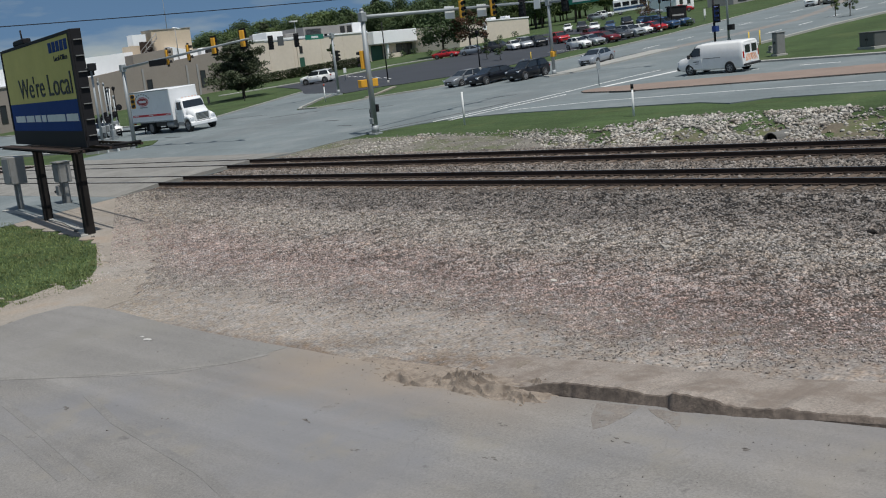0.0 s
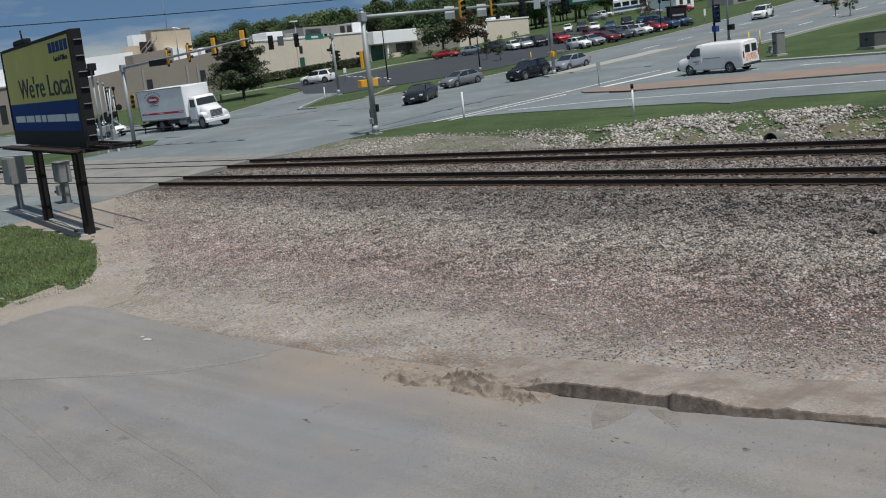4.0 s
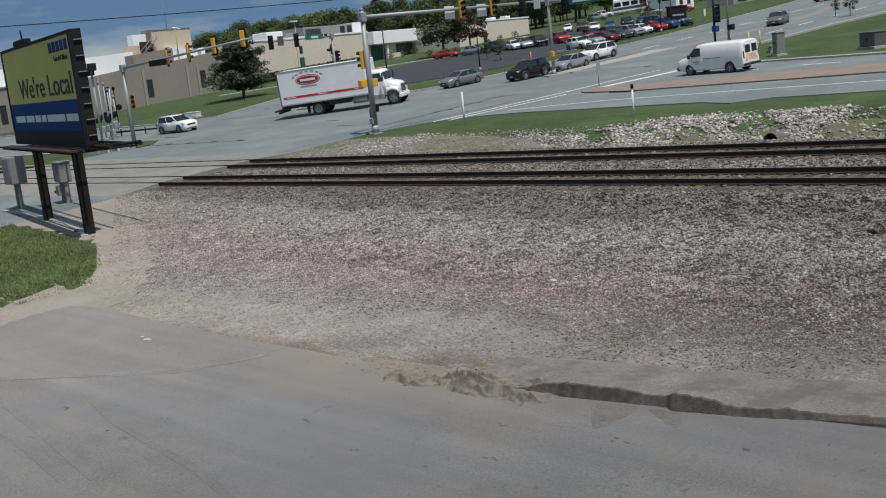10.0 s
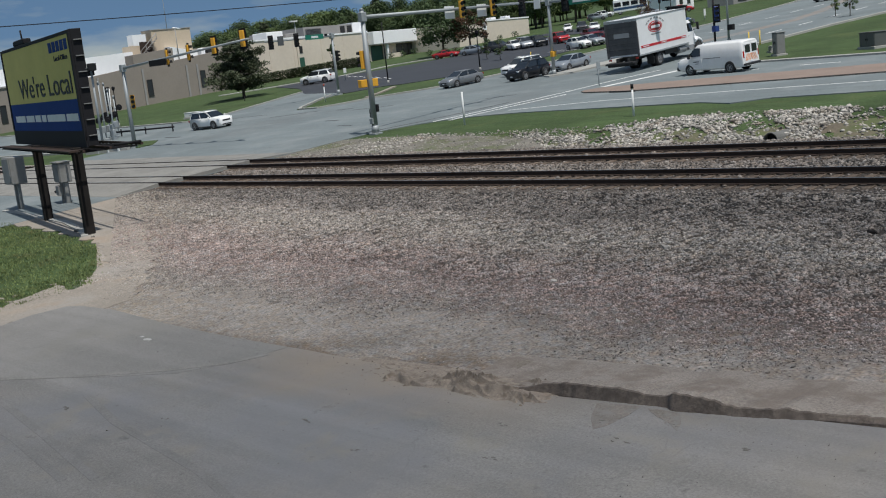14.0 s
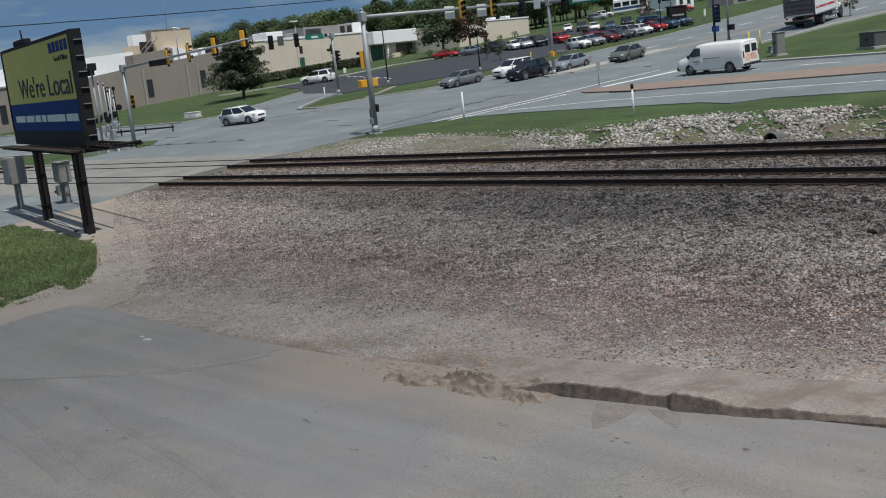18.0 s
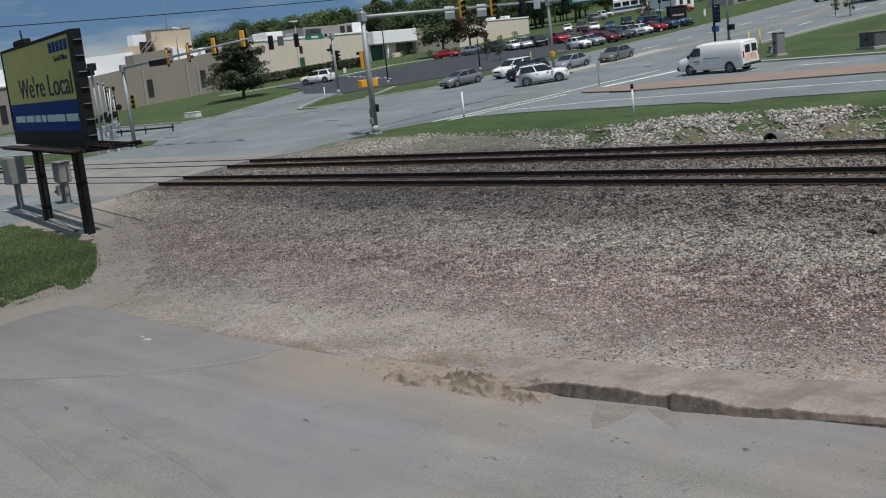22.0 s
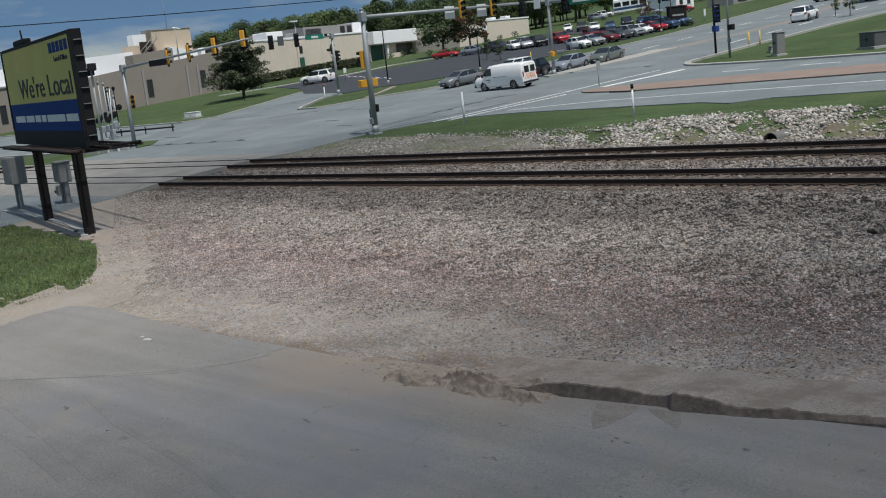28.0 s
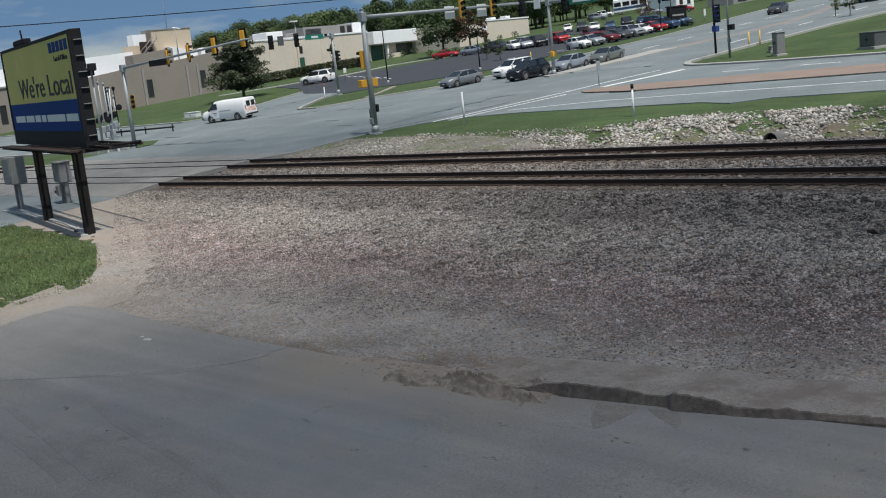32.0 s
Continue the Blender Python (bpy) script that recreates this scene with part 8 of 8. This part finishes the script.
# seconds, x, y, heading
PATHS['black_sedan'] = [(0, -62.34, 68.58, -95), (1, -62.35, 67.92, -89.93), (2, -62.14, 66.64, -83.47), (3, -61.44, 63.72, -81.3), (3.5, -61.51, 61.49, -71.93), (4.2, -60.3, 57.7, -55.21), (4.9, -56.59, 55.58, -39.05), (5.5, -53.39, 53.46, -24.84), (6, -46.9, 51.1, -14.0), (6.5, -40.2, 49.7, -2.5), (7, -33.35, 49.15, 1.5), (7.4, -27.97, 49.1, 1.5), (7.8, -22.57, 49.15, 0.5), (8, -19.75, 49.15, 0.0), (8.5, -12.9, 49.15, 0.0)]
# seconds, x, y, heading
PATHS['waiting_suv'] = [(2, -63.03, 130.07, -81.85), (3.5, -62.33, 118.92, -79.06), (5.5, -60.97, 104.36, -75.2), (6, -59.52, 98.89, -74.97), (7, -59.05, 92.46, -78.79), (8, -58.97, 87.27, -84.72), (9, -59.47, 83.92, -91.36), (10, -60.54, 81.33, -94.44), (11, -61.25, 78.64, -96.08), (12, -62.54, 77.06, -99.49), (13, -63.4, 75.55, -100.77), (14, -63.39, 73.93, -99.88), (14.5, -63.39, 73.31, -99.44), (16.5, -63.45, 72.79, -97.66)]
# seconds, x, y, heading
PATHS['dark_sedan'] = [(6, -61.26, 130.53, -69.69), (7, -58.93, 122.72, -68.58), (8, -56.57, 115.45, -68.66), (9, -55.06, 109.52, -70.22), (10, -53.01, 101.12, -73.7), (11, -52.56, 95.28, -78.39), (12, -52.33, 89.65, -81.98), (13, -52.61, 85.52, -83.93), (14, -52.87, 81.7, -85.21), (14.5, -53.28, 80.55, -85.55), (16.5, -54.42, 77.47, -84.69), (18, -54.36, 77.09, -84.05), (20, -54.42, 77.13, -83.19), (21, -54.93, 76.98, -83.19), (22, -55.64, 77.29, -83.19), (23, -56.83, 77.53, -83.19)]
# seconds, x, y, heading
PATHS['white_suv'] = [(0, -95.26, 49.73, 6), (3.5, -94.69, 49.73, 6), (5.5, -93.75, 49.81, 6), (7, -91.7, 50.0, 4.37), (8, -89.19, 49.97, 1.39), (9, -85.77, 50.0, 1.68), (10, -82.83, 50.09, 4.72), (11, -81.18, 50.53, 6.11), (12, -79.99, 50.8, 6.11), (13, -79.37, 50.92, 6.11), (14, -79.03, 51.09, 6.11), (14.5, -79.05, 51.22, 6.11), (16.5, -78.95, 51.56, 6.11), (17, -78.59, 51.98, 8.08), (18, -76.42, 52.61, 13.41), (19, -71.95, 53.69, 19.53), (20, -66.49, 56.45, 24.72), (21, -60.09, 59.72, 30.32), (22, -53.24, 64.26, 41.54), (23, -50.8, 69.55, 61.83), (24, -49.88, 74.49, 81.57), (25, -50.87, 82.05, 89.67), (25.5, -50.7, 85.21, 89.98), (27.5, -50.59, 98.17, 92.26), (28, -50.81, 102.43, 97.76), (29, -52.83, 111.91, 101.42), (30, -55.06, 122.23, 102.19)]
# seconds, x, y, heading
PATHS['work_van'] = [(22, -36.3, 61.2, 174), (23, -36.6, 61.2, 174), (24, -37.84, 61.51, 175.73), (25, -39.99, 61.43, 178.68), (25.5, -41.79, 61.64, 179.19), (27.5, -51.81, 62.19, 178.06), (28, -55.42, 62.51, 179.45), (29, -63.53, 63.33, 186.38), (30, -69.67, 61.5, 194.91), (31, -75.14, 57.66, 198.24), (32, -83.16, 55.84, 197.32)]
# seconds, x, y, heading
PATHS['blue_sedan'] = [(0, -57.27, 76.68, -82), (1, -57.5, 75.1, -86), (2, -57.75, 73.8, -88), (3, -57.78, 73.6, -88)]
# seconds, x, y, heading
PATHS['grey_sedan'] = [(0, -65.78, 69.0, -95), (1, -65.74, 68.5, -95), (2, -65.88, 68.5, -95)]
# seconds, x, y, heading
PATHS['far_sedan'] = [(28.5, -65.43, 138.58, -106.51), (30, -66.38, 135.26, -91.43), (31, -65.4, 129.41, -82.23), (32, -64.11, 122.43, -79.5)]


# ================= unseen drifting clouds that shade the lot ===
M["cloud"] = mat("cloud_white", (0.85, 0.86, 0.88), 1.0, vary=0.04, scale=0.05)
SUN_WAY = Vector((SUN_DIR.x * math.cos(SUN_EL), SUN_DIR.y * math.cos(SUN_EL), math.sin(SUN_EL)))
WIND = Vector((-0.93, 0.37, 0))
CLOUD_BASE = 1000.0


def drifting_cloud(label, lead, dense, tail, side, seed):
    """An unseen cloud a kilometre up towards the sun, of loose lumps sized to dim the lot; lead and tail are
    (metres, share of sun held back) along the wind, side the two distances across it over which it thins out."""
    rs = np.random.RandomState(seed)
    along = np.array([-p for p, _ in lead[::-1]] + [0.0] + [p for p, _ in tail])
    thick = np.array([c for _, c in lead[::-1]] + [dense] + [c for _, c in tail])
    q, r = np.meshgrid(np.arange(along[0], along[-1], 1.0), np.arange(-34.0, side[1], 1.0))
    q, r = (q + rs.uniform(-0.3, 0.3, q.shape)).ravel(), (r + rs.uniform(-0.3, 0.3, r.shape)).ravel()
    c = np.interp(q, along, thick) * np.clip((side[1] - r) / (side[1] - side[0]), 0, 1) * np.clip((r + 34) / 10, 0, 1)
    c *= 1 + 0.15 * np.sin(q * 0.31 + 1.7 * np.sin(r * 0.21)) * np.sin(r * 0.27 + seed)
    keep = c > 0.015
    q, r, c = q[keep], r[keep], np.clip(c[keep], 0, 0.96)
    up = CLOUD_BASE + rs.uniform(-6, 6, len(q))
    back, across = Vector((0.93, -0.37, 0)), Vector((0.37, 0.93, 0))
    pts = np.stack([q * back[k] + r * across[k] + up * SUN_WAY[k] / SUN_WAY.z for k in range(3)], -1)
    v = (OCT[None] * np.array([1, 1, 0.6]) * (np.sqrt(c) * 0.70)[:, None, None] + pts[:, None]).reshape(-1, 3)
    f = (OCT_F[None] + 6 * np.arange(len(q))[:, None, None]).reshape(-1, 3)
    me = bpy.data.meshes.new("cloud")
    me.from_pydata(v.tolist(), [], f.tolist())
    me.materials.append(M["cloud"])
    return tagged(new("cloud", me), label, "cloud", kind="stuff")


# both are added out of view, in the sun's way, to cast passing shade
thin_cloud = drifting_cloud("thin unseen cloud drifting over to shade the lot", [(8, 0.30), (16, 0.0)], 0.60, [(6, 0.46), (12, 0.20), (20, 0.06), (30, 0.01), (36, 0.0)], (19, 33), 3)
thick_cloud = drifting_cloud("thicker unseen cloud drifting in to shade the lot", [(5, 0.92), (10, 0.78), (15, 0.5), (20, 0.12), (24, 0.0)], 0.97, [(5, 0.92), (14, 0.6), (30, 0.0)], (25, 38), 5)


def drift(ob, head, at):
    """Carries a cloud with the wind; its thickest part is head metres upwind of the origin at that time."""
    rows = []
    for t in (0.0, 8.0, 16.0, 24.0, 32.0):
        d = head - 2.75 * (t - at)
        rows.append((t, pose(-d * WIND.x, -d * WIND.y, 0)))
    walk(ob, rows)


def drive(ob, path, lift=0.02):
    """Keys a vehicle along its path on the land, and its wheels by the way it has gone."""
    rows = list(path)
    t0, x0, y0, h0 = rows[0]
    if t0 > 0:
        rows.insert(0, (0, x0, y0, h0))
    t1, x1, y1, h1 = rows[-1]
    if t1 < 32:
        rows.append((32.0, x1, y1, h1))
    walk(ob, [(t, ground_pose(x, y, h, lift)) for t, x, y, h in rows])
    wheels = [c for c in ob.children if c.name.startswith("wheel") and "radius" in c]
    if not wheels:
        return
    # distance gone at every picture, read from the keyed path
    anim = ob.animation_data
    curves = [c for c in anim.action.layers[0].strips[0].channelbag(anim.action_slot).fcurves if c.data_path == "location"]
    gone, spots, last = 0.0, [0.0], None
    for f in range(1, frame(32.0) + 1):
        p = Vector([c.evaluate(f) for c in curves])
        if last is not None:
            d = (p - last).length
            gone += d if d > 1e-4 else 0.0
            spots.append(gone)
        last = p
    for w in wheels:
        r = w["radius"] * ob.scale.x
        at, done = w.location.copy(), 0.0
        keyed = [(0.0, 0.0)]
        for i, g in enumerate(spots):
            if g / r - keyed[-1][1] > 0.5 and i < len(spots) - 1:
                if keyed[-1][0] * FPS < i - 1 and g / r - keyed[-1][1] > 1.2:
                    keyed.append(((i - 1) / FPS, spots[i - 1] / r))
                keyed.append((i / FPS, g / r))
        keyed.append((32.0, gone / r))
        walk(w, [(t, Matrix.Translation(at) @ Matrix.Rotation(a, 4, "Y")) for t, a in keyed])


def motions():
    for ob, key in ((truck, "truck"), (black_sedan, "black_sedan"), (waiting_suv, "waiting_suv"), (dark_sedan, "dark_sedan"), (white_suv, "white_suv"),
                    (work_van, "work_van"), (blue_sedan, "blue_sedan"), (grey_sedan, "grey_sedan"), (far_sedan, "far_sedan")):
        drive(ob, PATHS[key])
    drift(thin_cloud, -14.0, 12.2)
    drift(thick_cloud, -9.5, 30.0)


motions()
